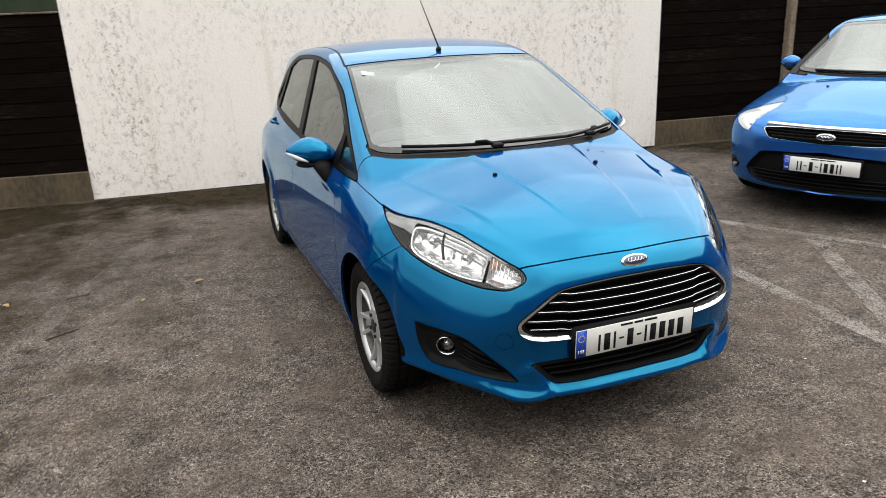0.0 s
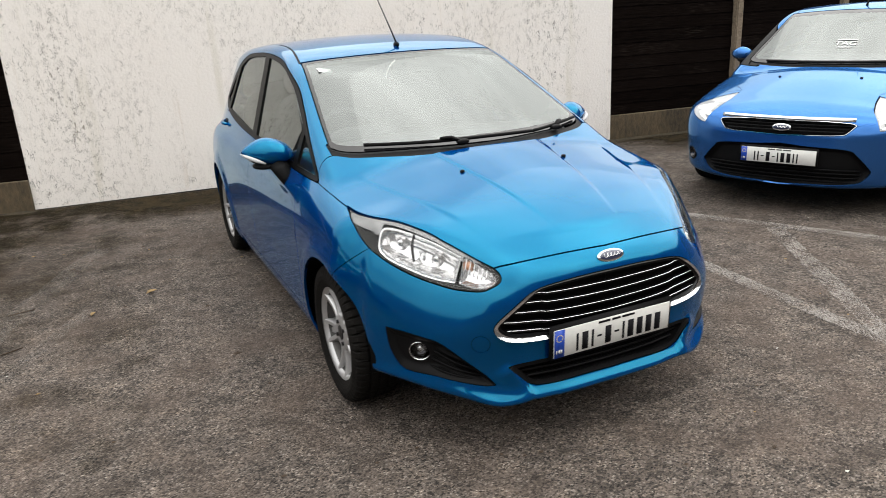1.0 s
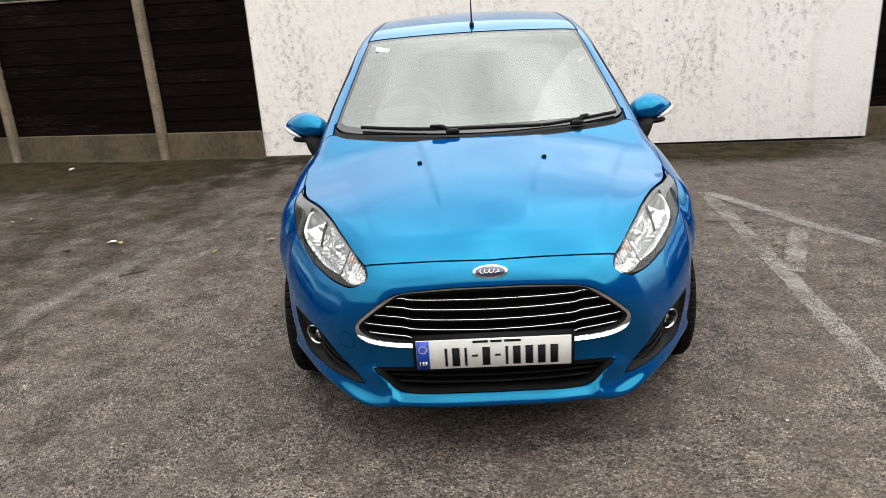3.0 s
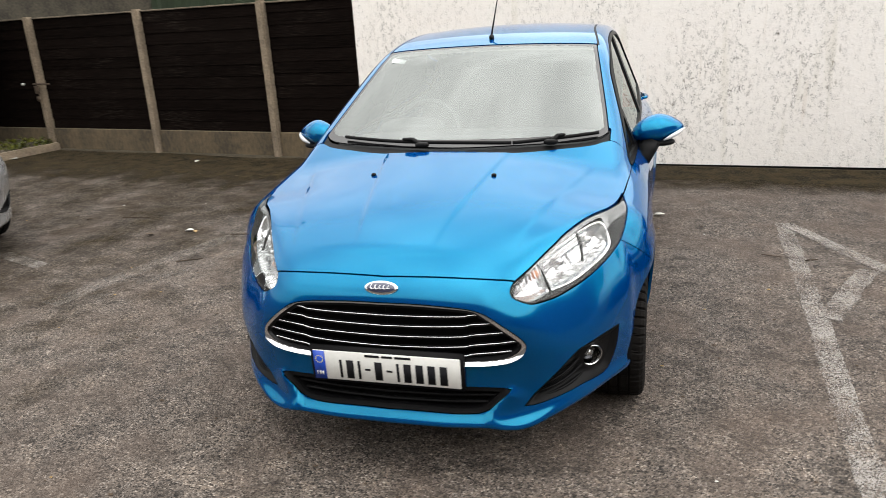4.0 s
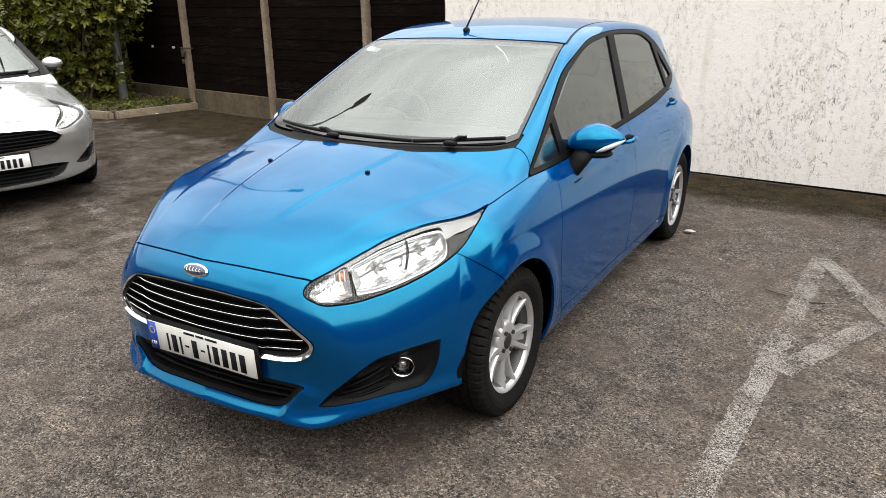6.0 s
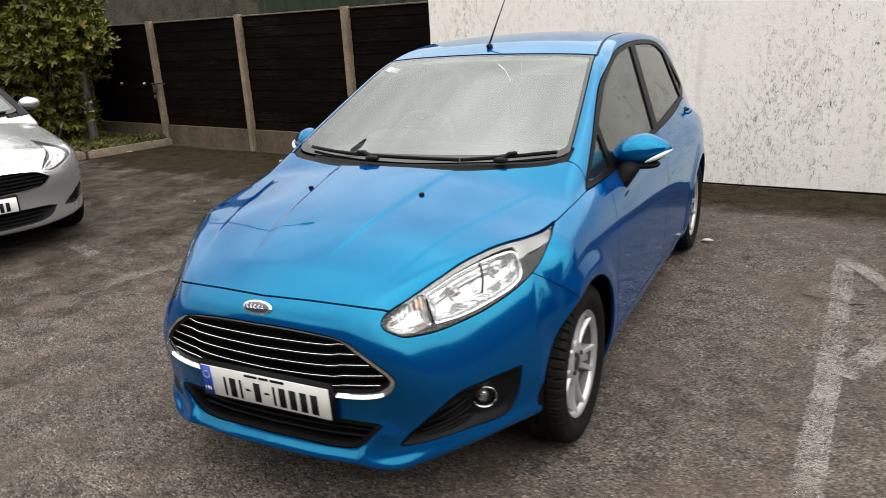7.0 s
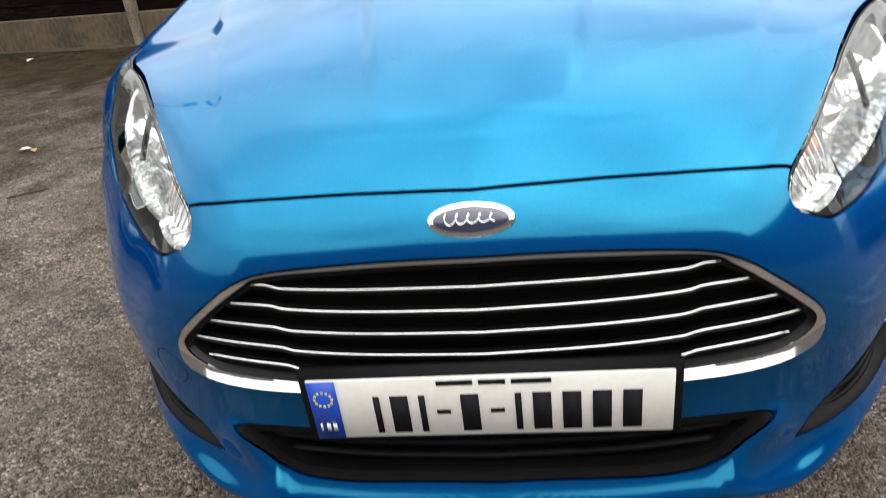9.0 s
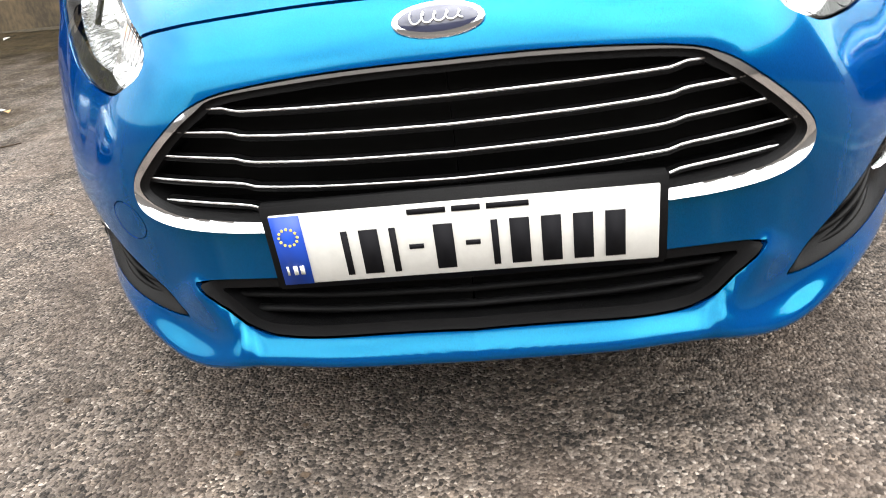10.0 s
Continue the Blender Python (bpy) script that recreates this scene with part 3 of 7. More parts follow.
def fence_post(s, top, lean=0.0):
    bm = box(-0.046, 0.046, -0.072, 0.02, -0.05, top, 0.012, 2)
    for v in bm.verts:
        v.co.x += lean * v.co.z + 0.004 * noise.noise((s, v.co.z * 3, 0))
    ob = part("fence_post", bm, CONCRETE, smooth=False)
    ob.matrix_basis = along(s) @ pose(s, 0.0, 0)
    return tagged(ob, "weathered concrete fence post", "fence post", group="fence posts")


def fence_bay(s0, s1, top, seed):
    """One bay: a concrete gravel board, and lapped dark boards above it."""
    rng = random.Random(seed)
    g = part("gravel_board", box(s0, s1, -0.035, 0.015, -0.04, 0.292, 0.008, 1), CONCRETE_DIRTY, smooth=False)
    g.matrix_basis = along(s0) @ g.matrix_basis
    tagged(g, "stained concrete gravel board under the fence", "gravel board", group="gravel boards")
    bay = thing("fence", "dark-stained lapped timber fence bay", "fence", group="fence bays")
    bay.matrix_basis = along(s0) @ pose(s0, 0, 0.292)
    w, z, i = s1 - s0, 0.0, 0
    while z < top - 0.292 - 0.05:
        h = 0.133 + rng.uniform(-0.006, 0.006)
        h = min(h, top - 0.292 - z)
        bm = box(0.0, w, 0.0, 0.014, -0.012, h + 0.012, 0.002, 1)
        a, sag = rng.uniform(-0.0015, 0.0015), rng.uniform(-0.004, 0.004)
        for v in bm.verts:
            v.co.y += -0.008 + 0.008 * (v.co.z / h) + 0.0015 * rng.uniform(-1, 1)
            v.co.z += a * v.co.x + sag * math.sin(v.co.x / w * math.pi)
        ob = part("board", bm, BOARD, bay, smooth=False)
        ob.location = (0, 0, z)
        z, i = z + h, i + 1
    rail = part("capping", box(0.0, w, -0.026, 0.028, top - 0.292, top - 0.274, 0.004, 1), BOARD_CAP, bay, "weathered grey-brown capping strip", smooth=False)
    return bay


LEFT_POSTS, RIGHT_POSTS = (-3.40, -5.27, -7.21, -9.1, -11.0, -12.9), (5.50, 7.09, 8.75, 10.45, 12.1)
for k, s in enumerate(LEFT_POSTS):
    fence_post(s, 1.755, (0.0, 0.004, -0.006, 0.003, 0.0, 0.0)[k])
    fence_bay(s + 0.05, (WALL_X0 if k == 0 else LEFT_POSTS[k - 1] - 0.05), 1.722, k)
for k, s in enumerate(RIGHT_POSTS):
    fence_post(s, 1.755, (0.003, -0.004, 0.002, 0.0, 0.0)[k])
    fence_bay((WALL_X1 if k == 0 else RIGHT_POSTS[k - 1] + 0.05), s - 0.05, 1.722, 40 + k)


# latch and hooks on the fence by the planting
def latch():
    t_ = thing("gate_latch", "rusty steel latch on the fence post", "latch")
    t_.matrix_basis = YARD_LEFT @ pose(-7.21, -0.10, 0.825)
    part("latch_bar", box(-0.06, 0.26, -0.02, 0.0, 0.06, 0.08, 0.003), TWIG, t_)
    part("latch_plate", box(-0.05, 0.03, -0.015, 0.0, -0.06, 0.05, 0.004), TWIG, t_)
    part("padlock", box(-0.03, 0.03, -0.03, -0.01, -0.16, -0.09, 0.008, 2), TWIG, t_)
    for dx in (-0.35, -0.95):
        h = part("fence_hook", box(-0.02, 0.02, -0.03, 0.0, -0.015, 0.02, 0.006, 2), PAPER_WHITE)
        h.matrix_basis = YARD_LEFT @ pose(-7.21 + dx, -0.03, 0.885)
        tagged(h, "small white hook screwed to the fence", "hook", group="fence hooks")


latch()

# behind the fence: green cladding, an old rubble wall
bm = bmesh.new()
n = 90
for i in range(n + 1):
    x = -5.9 + i * (9.0 / n)
    y = 1.1 + (0.02 if i % 4 < 2 else -0.02)
    bm.verts.new((x, y, 0)), bm.verts.new((x, y, 2.3))
bm.verts.ensure_lookup_table()
for i in range(n):
    bm.faces.new((bm.verts[2 * i], bm.verts[2 * i + 2], bm.verts[2 * i + 3], bm.verts[2 * i + 1]))
bmesh.ops.solidify(bm, geom=bm.faces[:], thickness=0.01)
ob = part("green_shed_wall", bm, GREEN_CLAD, smooth=False)
tagged(yard(ob), "dark green corrugated cladding behind the fence", "shed", kind="structure")
ob = part("rubble_wall", box(-16, -5.95, 2.4, 2.8, 0, 2.7, 0.05, 2), OLD_STONE, smooth=False)
tagged(yard(ob), "old brown rubble wall beyond the fence", "wall", kind="structure")

# plain walls added out of view round the yard, to darken the cars' reflections
for nm, b_ in (("unseen_wall_south", (-16, 18, -15.2, -15.0, 0, 8.5)), ("unseen_wall_west", (-16.2, -16.0, -15, 6, 0, 2.8)), ("unseen_wall_east", (18.0, 18.2, -15, 3, 0, 7.5))):
    tagged(part(nm, box(*b_), UNSEEN_WALL, smooth=False), "unseen plain wall added to darken reflections in the cars", "wall", kind="structure")


# ---- planting bed, laurel, lamp column ----
def bed():
    """A low bed of soil inside a kerb, in the corner by the fence."""
    bm = bmesh.new()
    xs, ys = np.linspace(-11.216, -6.80, 40), np.linspace(4.203, 6.3, 20)
    grid = []
    for x in xs:
        grid.append([])
        for y in ys:
            edge = 4.232 + max(0, (x + 7.352)) * 3.8
            d = min(1, max(0, (y - edge) / 0.15))
            grid[-1].append(bm.verts.new((x, max(y, edge), -0.02 + d * (0.12 + 0.05 * noise.noise((x * 2.5, y * 2.5, 1)) + 0.03 * noise.noise((x * 9, y * 9, 2))))))
    for i in range(len(xs) - 1):
        for j in range(len(ys) - 1):
            bm.faces.new((grid[i][j], grid[i + 1][j], grid[i + 1][j + 1], grid[i][j + 1]))
    tagged(part("planting_bed", bm, SOIL), "dark soil of a small planting bed", "soil", kind="structure")
    for k, (a, b) in enumerate((((-7.02, 5.50), (-7.322, 4.3)), ((-7.352, 4.252), (-8.232, 4.212)), ((-8.252, 4.212), (-9.162, 4.183)))):
        a, b = Vector((*a, 0)), Vector((*b, 0))
        ob = part("kerb", box(-0.05, 0.05, 0, (b - a).length - 0.008, -0.05, 0.105, 0.018, 2), CONCRETE, smooth=False)
        ob.matrix_basis = Matrix.Translation(a) @ (b - a).to_track_quat("Y", "Z").to_matrix().to_4x4()
        tagged(ob, "low concrete kerb edging the planting bed", "kerb", group="kerb stones")
    rng = random.Random(5)
    verts, faces = [], []
    for _ in range(4200):
        x, y = rng.uniform(-9.553, -6.814), rng.uniform(4.3, 5.53)
        if y < 4.271 + max(0, (x + 7.352)) * 3.8 + 0.03:
            continue
        if noise.noise((x * 3, y * 3, 4)) < -0.15:
            continue
        h, a, bend = rng.uniform(0.015, 0.06), rng.uniform(0, 6.28), rng.uniform(0.02, 0.06)
        dx, dy, w = math.cos(a), math.sin(a), rng.uniform(0.006, 0.018)
        i = len(verts)
        verts += [(x - dy * w, y + dx * w, 0.08), (x + dy * w, y - dx * w, 0.08), (x + dx * bend * 0.4 + dy * w * 0.8, y + dy * bend * 0.4 - dx * w * 0.8, 0.08 + h * 0.6), (x + dx * bend, y + dy * bend, 0.08 + h)]
        faces += [(i, i + 1, i + 2), (i, i + 2, i + 3)]
    spots = []
    while len(spots) < 150:
        x, y = rng.uniform(-9.553, -6.911), rng.uniform(4.349, 5.53)
        if y > 4.349 + max(0, (x + 7.352)) * 3.8:
            spots.append((Vector((x, y, 0.10)), rng.uniform(0.03, 0.09)))
    weeds = new("weeds", leaf_cloud(900, rng, spots, 0.045, (LEAF, LEAF_YELLOW)))
    tagged(weeds, "low green and yellow weeds on the planting bed", "weeds", kind="stuff")
    me = bpy.data.meshes.new("grass")
    me.from_pydata(verts, [], faces)
    me.materials.append(GRASS)
    tagged(new("grass", me), "short weeds and grass on the planting bed", "grass", kind="stuff")


def leaf_cloud(count, rng, spots, size, mats):
    """Many folded oval leaves in whorls at the twig ends."""
    verts, faces, mi = [], [], []
    for _ in range(count):
        c, r = spots[rng.randrange(len(spots))]
        a, e = rng.uniform(0, 6.283), math.asin(rng.uniform(-0.75, 1))
        d = Vector((math.cos(a) * math.cos(e), math.sin(a) * math.cos(e), math.sin(e)))
        o = c + d * r * rng.uniform(0.65, 1.05)
        aim = (d + Vector((rng.uniform(-0.5, 0.5), rng.uniform(-0.5, 0.5), rng.uniform(0.1, 0.8)))).normalized()
        which = 1 if rng.random() < (0.16 if c.x < -9.6 else 0.05) else 0
        axis = aim.cross(Vector((0, 0, 1))).normalized() if abs(aim.z) < 0.95 else Vector((1, 0, 0))
        other = axis.cross(aim)
        for k in range(5):
            t = k * 1.257 + rng.uniform(-0.3, 0.3)
            out = (axis * math.cos(t) + other * math.sin(t)) * 0.75 + aim * rng.uniform(0.5, 0.9)
            out.normalize()
            w = out.cross(aim).normalized()
            up = w.cross(out)
            L, W = size * rng.uniform(0.8, 1.35), size * rng.uniform(0.15, 0.21)
            i = len(verts)
            for f, ww, lift in ((0, 0, 0), (0.3, 1, 0.18), (0.3, -1, 0.18), (0.35, 0, 0), (0.7, 0.85, 0.14), (0.7, -0.85, 0.14), (0.72, 0, -0.02), (1, 0, -0.10)):
                verts.append(tuple(o + out * L * f + w * W * ww + up * W * lift))
            faces += [(i, i + 1, i + 3), (i, i + 3, i + 2), (i + 1, i + 4, i + 6, i + 3), (i + 3, i + 6, i + 5, i + 2), (i + 4, i + 7, i + 6), (i + 6, i + 7, i + 5)]
            mi += [which] * 6
    me = bpy.data.meshes.new("crown")
    me.from_pydata(verts, [], faces)
    for m in mats:
        me.materials.append(m)
    me.polygons.foreach_set("material_index", mi)
    return me


bed()


def laurel(at, seed, height, spread, low=0.25, leaves=2100, lean=(0.0, 0.0)):
    rng = random.Random(seed)
    bush = thing("laurel_bush", "dense laurel bush with glossy green and yellowing leaves", "bush", at=at)
    spots = []
    for k in range(60):
        z = rng.uniform(low, height)
        f = 1.0 - 0.35 * abs(z / height - 0.55)
        a, rr = rng.uniform(0, 6.283), spread * f * math.sqrt(rng.uniform(0.1, 1))
        spots.append((Vector((rr * math.cos(a) + lean[0], rr * 0.75 * math.sin(a) + lean[1], z)), rng.uniform(0.22, 0.42)))
    for k in range(9):
        p = spots[k][0]
        tube_pts = [(rng.uniform(-0.15, 0.15), rng.uniform(-0.1, 0.1), -0.05), tuple(p * 0.45 + Vector((0, 0, 0.1))), tuple(p)]
        bm = bmesh.new()
        ring = []
        for q, r in zip(tube_pts, (0.03, 0.02, 0.008)):
            ring.append([bm.verts.new((q[0] + r * math.cos(j * 1.047), q[1] + r * math.sin(j * 1.047), q[2])) for j in range(6)])
        for u, v in zip(ring, ring[1:]):
            for j in range(6):
                bm.faces.new((u[j], u[(j + 1) % 6], v[(j + 1) % 6], v[j]))
        part("branch", bm, TWIG, bush)
    me = leaf_cloud(leaves, rng, spots, 0.105, (LEAF, LEAF_YELLOW))
    cr = new("crown", me)
    cr.parent = bush
    tagged(cr, "glossy green leaves", kind="stuff")
    return bush


laurel((-9.749, 4.79, 0.1), 3, 2.9, 1.25)
laurel((-8.917, 4.985, 0.1), 8, 2.5, 0.80)
laurel((-11.314, 4.545, 0.1), 9, 3.1, 1.3)
laurel((-8.721, 4.839, 0.1), 14, 2.8, 0.5, 1.2, 1500, (0.62, 0.0))


def lamp_column():
    """A grey steel lighting column with two white bands and an arm towards the yard."""
    col = thing("street_lamp", "grey steel street lamp column with white bands", "street lamp", at=(-8.314, 5.21, 0))

    def rod(name, pts, rad, material, parent=col, sides=14):
        bm = bmesh.new()
        P = [Vector(p) for p in pts]
        rings = []
        for i, p in enumerate(P):
            d = (P[min(i + 1, len(P) - 1)] - P[max(i - 1, 0)]).normalized()
            u = d.cross(Vector((0, 1, 0))).normalized()
            w = u.cross(d)
            rings.append([bm.verts.new(p + (u * math.cos(2 * math.pi * j / sides) + w * math.sin(2 * math.pi * j / sides)) * rad[i]) for j in range(sides)])
        for a, b in zip(rings, rings[1:]):
            for j in range(sides):
                bm.faces.new((a[j], a[(j + 1) % sides], b[(j + 1) % sides], b[j]))
        bm.faces.new(rings[-1])
        bmesh.ops.recalc_face_normals(bm, faces=bm.faces)
        return part(name, bm, material, parent)
    rod("column", [(0, 0, 0), (0, 0, 1.15), (0, 0, 1.25), (0, 0, 6.3)], (0.067, 0.067, 0.052, 0.042), GALV)
    for z in (0.49, 0.645):
        rod("white_band", [(0, 0, z), (0, 0, z + 0.045)], (0.070, 0.070), PAPER_WHITE)
    rod("arm", [(0, 0, 6.25), (0.06, 0, 6.6), (0.40, -0.02, 6.92), (0.95, -0.05, 7.06), (1.6, -0.08, 7.08)], (0.045, 0.04, 0.035, 0.03, 0.03), GALV)
    head = box(1.55, 2.1, -0.2, 0.05, 6.98, 7.12, 0.05, 3)
    part("lamp_head", head, GALV, col, "flat grey lamp head")


lamp_column()


# ---- loose things on the ground ----
def scatter():
    rng = random.Random(21)
    verts, faces = [], []
    for _ in range(5200):
        s = rng.uniform(-9.5, 9.5)
        d = abs(rng.gauss(0, 0.22))
        if noise.noise((s * 1.3, d * 4, 7)) < -0.12 + d * 0.5:
            continue
        p = along(s) @ Vector((s, -0.02 - d, 0.004))
        r, a = rng.uniform(0.004, 0.016), rng.uniform(0, 6.28)
        i = len(verts)
        for k in range(4):
            t = a + k * 1.571
            verts.append((p.x + r * math.cos(t) * rng.uniform(0.6, 1.6), p.y + r * math.sin(t), p.z))
        verts.append((p.x, p.y, p.z + r * rng.uniform(0.4, 0.9)))
        faces += [(i, i + 1, i + 4), (i + 1, i + 2, i + 4), (i + 2, i + 3, i + 4), (i + 3, i, i + 4)]
    me = bpy.data.meshes.new("ground_litter")
    me.from_pydata(verts, [], faces)
    me.materials.append(MOSS)
    tagged(new("ground_litter", me), "crumbs of soil, moss and leaf litter along the wall foot", "litter", kind="stuff")
    # a thin crust of soil and moss in the angle of ground and boundary
    bm = bmesh.new()
    cols = []
    for i in range(150):
        s = -9.6 + i * 0.13
        w = 0.20 + 0.16 * noise.noise((s * 0.9, 3, 0)) + 0.08 * noise.noise((s * 4, 1, 0))
        w = max(0.05, w)
        cols.append([bm.verts.new(along(s) @ Vector((s, 0.0 - w * f, ((0.007 if WALL_X0 < s < WALL_X1 else 0.022) * (1 - f) ** 1.5 + 0.005 * noise.noise((s * 7, f * 5, 2))) if f < 1 else -0.012))) for f in (0.0, 0.3, 0.6, 0.85, 1.0)])
    for a, b in zip(cols, cols[1:]):
        for j in range(4):
            bm.faces.new((a[j], a[j + 1], b[j + 1], b[j]))
    bmesh.ops.recalc_face_normals(bm, faces=bm.faces)
    tagged(part("soil_drift", bm, MOSS), "drift of soil and moss along the wall foot", "soil", kind="stuff")


scatter()


def crumbs():
    """Sparse crumbs of leaf, soil and grit blown over the tarmac."""
    rng = random.Random(77)
    verts, faces, mi = [], [], []
    while len(faces) < 4 * 900:
        x, y = rng.uniform(-6, 6), rng.uniform(-2.6, 4.4)
        if noise.noise((x * 0.9, y * 0.9, 9)) < -0.1 and rng.random() < 0.6:
            continue
        r, a = rng.uniform(0.003, 0.009) * (1.8 if rng.random() < 0.06 else 1), rng.uniform(0, 6.28)
        i = len(verts)
        for k in range(4):
            t = a + k * 1.571
            verts.append((x + r * math.cos(t) * rng.uniform(0.7, 2.0), y + r * math.sin(t), 0.003))
        verts.append((x, y, 0.004 + r * rng.uniform(0.3, 0.7)))
        faces += [(i, i + 1, i + 4), (i + 1, i + 2, i + 4), (i + 2, i + 3, i + 4), (i + 3, i, i + 4)]
        mi += [0 if rng.random() < 0.8 or r > 0.009 else (1 if rng.random() < 0.7 else 2)] * 4
    me = bpy.data.meshes.new("loose_grit")
    me.from_pydata(verts, [], faces)
    for m in (TWIG, DRY_LEAF, PAPER_WHITE):
        me.materials.append(m)
    me.polygons.foreach_set("material_index", mi)
    tagged(new("loose_grit", me), "sparse crumbs of leaf, soil and grit on the tarmac", "litter", kind="stuff")


crumbs()


def moss_and_dark_patch(s0, s1, deep, label, cover=0.95, high=0.0072):
    """Moss and soil stains, or plain broad darkening, that thin out away from the boundary."""
    ns, nd = 40, 12
    verts = [tuple(along(s0 + 0.3) @ Vector((s0 + (s1 - s0) * i / ns, -0.02 - deep * j / nd, high))) for i in range(ns + 1) for j in range(nd + 1)]
    faces = [(i * (nd + 1) + j, i * (nd + 1) + j + 1, (i + 1) * (nd + 1) + j + 1, (i + 1) * (nd + 1) + j) for i in range(ns) for j in range(nd)]
    me = bpy.data.meshes.new("moss_and_dark_patch")
    me.from_pydata(verts, [], [f[::-1] for f in faces])
    att = me.attributes.new("cover", "FLOAT", "POINT")
    att.data.foreach_set("value", [0.2 + (cover - 0.2) * (1 - (j / nd) ** 1.5) * min(1, 6 * i / ns, 6 * (ns - i) / ns) for i in range(ns + 1) for j in range(nd + 1)])
    me.materials.append(MOSS_AND_DARK)
    tagged(new("moss_and_dark_patch", me), label, "moss", kind="stuff")


moss_and_dark_patch(-8.6, -2.0, 1.65, "dark moss and soil stains on the tarmac by the fence", 1.0)
# a broad, weaker darkening of the tarmac on the left
moss_and_dark_patch(-9.0, -0.9, 7.2, "broad dark patches on the tarmac", 0.44, 0.0058)
moss_and_dark_patch(-2.2, 3.74, 0.95, "brown soil stains on the tarmac by the white wall")
moss_and_dark_patch(3.74, 9.0, 1.0, "dark moss and soil stains on the tarmac by the fence")


def fallen_leaf(x, y, turn, size, material, label):
    bm = bmesh.new()
    mid = [bm.verts.new((f * size, 0, 0.004 + 0.10 * size * f * f)) for f in (0.0, 0.35, 0.7, 1.0)]
    for sg in (1, -1):
        e = [bm.verts.new((f * size, sg * w * size, 0.012 + 0.22 * size * w)) for f, w in ((0.3, 0.26), (0.65, 0.28))]
        bm.faces.new((mid[0], mid[1], e[0])), bm.faces.new((mid[1], mid[2], e[1], e[0])), bm.faces.new((mid[2], mid[3], e[1]))
    bmesh.ops.recalc_face_normals(bm, faces=bm.faces)
    bmesh.ops.solidify(bm, geom=bm.faces[:], thickness=0.0012)
    ob = part("fallen_leaf", bm, material)
    ob.matrix_basis = pose(x, y, 0.004, 0, 0, turn)
    return tagged(ob, label, "leaf", group="fallen leaves")


for x, y, turn, size, m, lab in ((-1.49, 1.83, 20, 0.07, DRY_LEAF, "yellowed fallen leaf on the tarmac"), (-1.803, 1.624, 60, 0.045, DRY_LEAF, "yellowed fallen leaf on the tarmac"),
                                 (-2.684, 1.957, 10, 0.08, PAPER_WHITE, "pale fallen leaf on the tarmac"), (-2.557, 1.918, 130, 0.06, DRY_LEAF, "yellowed fallen leaf on the tarmac"), (-2.88, 1.849, 200, 0.08, TWIG, "dark dry leaf on the tarmac"),
                                 (0.87, 2.64, 5, 0.09, PAPER_WHITE, "pale flat scrap lying on the tarmac"), (-3.809, 2.192, 40, 0.06, TWIG, "dark dry leaf on the tarmac"), (-4.298, 4.589, 80, 0.09, PAPER_WHITE, "pale scrap of litter by the fence"), (-7.184, 4.784, 10, 0.14, PAPER_WHITE, "pale scrap of litter on the bed")):
    fallen_leaf(x, y, turn, size, m, lab)


def ground_twig(x, y, turn, length):
    bm = bmesh.new()
    ring = []
    for k in range(6):
        f = k / 5
        ring.append([bm.verts.new((f * length, 0.02 * length * math.sin(f * 5) + 0.004 * math.cos(j * 2.094), 0.008 + 0.004 * math.sin(j * 2.094))) for j in range(3)])
    for a, b in zip(ring, ring[1:]):
        for j in range(3):
            bm.faces.new((a[j], a[(j + 1) % 3], b[(j + 1) % 3], b[j]))
    ob = part("twig", bm, TWIG)
    ob.matrix_basis = pose(x, y, 0.0, 0, 0, turn)
    return tagged(ob, "thin brown twig lying on the tarmac", "twig", group="twigs")


for x, y, turn, ln in ((1.631, 1.751, 160, 0.12), (1.748, 1.702, 20, 0.08), (-3.515, 2.289, 5, 0.25), (-2.244, 1.898, 15, 0.14), (-3.124, 3.463, 10, 0.2), (-5.081, 3.268, 170, 0.2), (-2.293, 1.262, 30, 0.18)):
    ground_twig(x, y, turn, ln)

# ---- car body forms: closed shapes given by smooth curves, met by rays from an axis ----
def curve(v, xs, ys):
    """A smooth curve through a few knots, level beyond its ends."""
    xs, ys = np.asarray(xs, float), np.asarray(ys, float)
    d = np.diff(ys) / np.diff(xs)
    m = np.empty_like(ys)
    m[0], m[-1] = d[0], d[-1]
    h = np.diff(xs)
    m[1:-1] = (d[:-1] * h[1:] + d[1:] * h[:-1]) / (h[1:] + h[:-1])
    v = np.clip(v, xs[0], xs[-1])
    i = np.clip(np.searchsorted(xs, v, side="right") - 1, 0, len(xs) - 2)
    t = (v - xs[i]) / h[i]
    a, b, c, e = ys[i], ys[i + 1], m[i] * h[i], m[i + 1] * h[i]
    return a + t * (c + t * (3 * (b - a) - 2 * c - e + t * (2 * (a - b) + c + e)))


def smax(a, b, k):
    h = np.maximum(k - np.abs(a - b), 0) / k
    return np.maximum(a, b) + h * h * k * 0.25


def smin(a, b, k):
    return -smax(-a, -b, k)


def step(v, a, b):
    t = np.clip((v - a) / (b - a), 0, 1)
    return t * t * (3 - 2 * t)


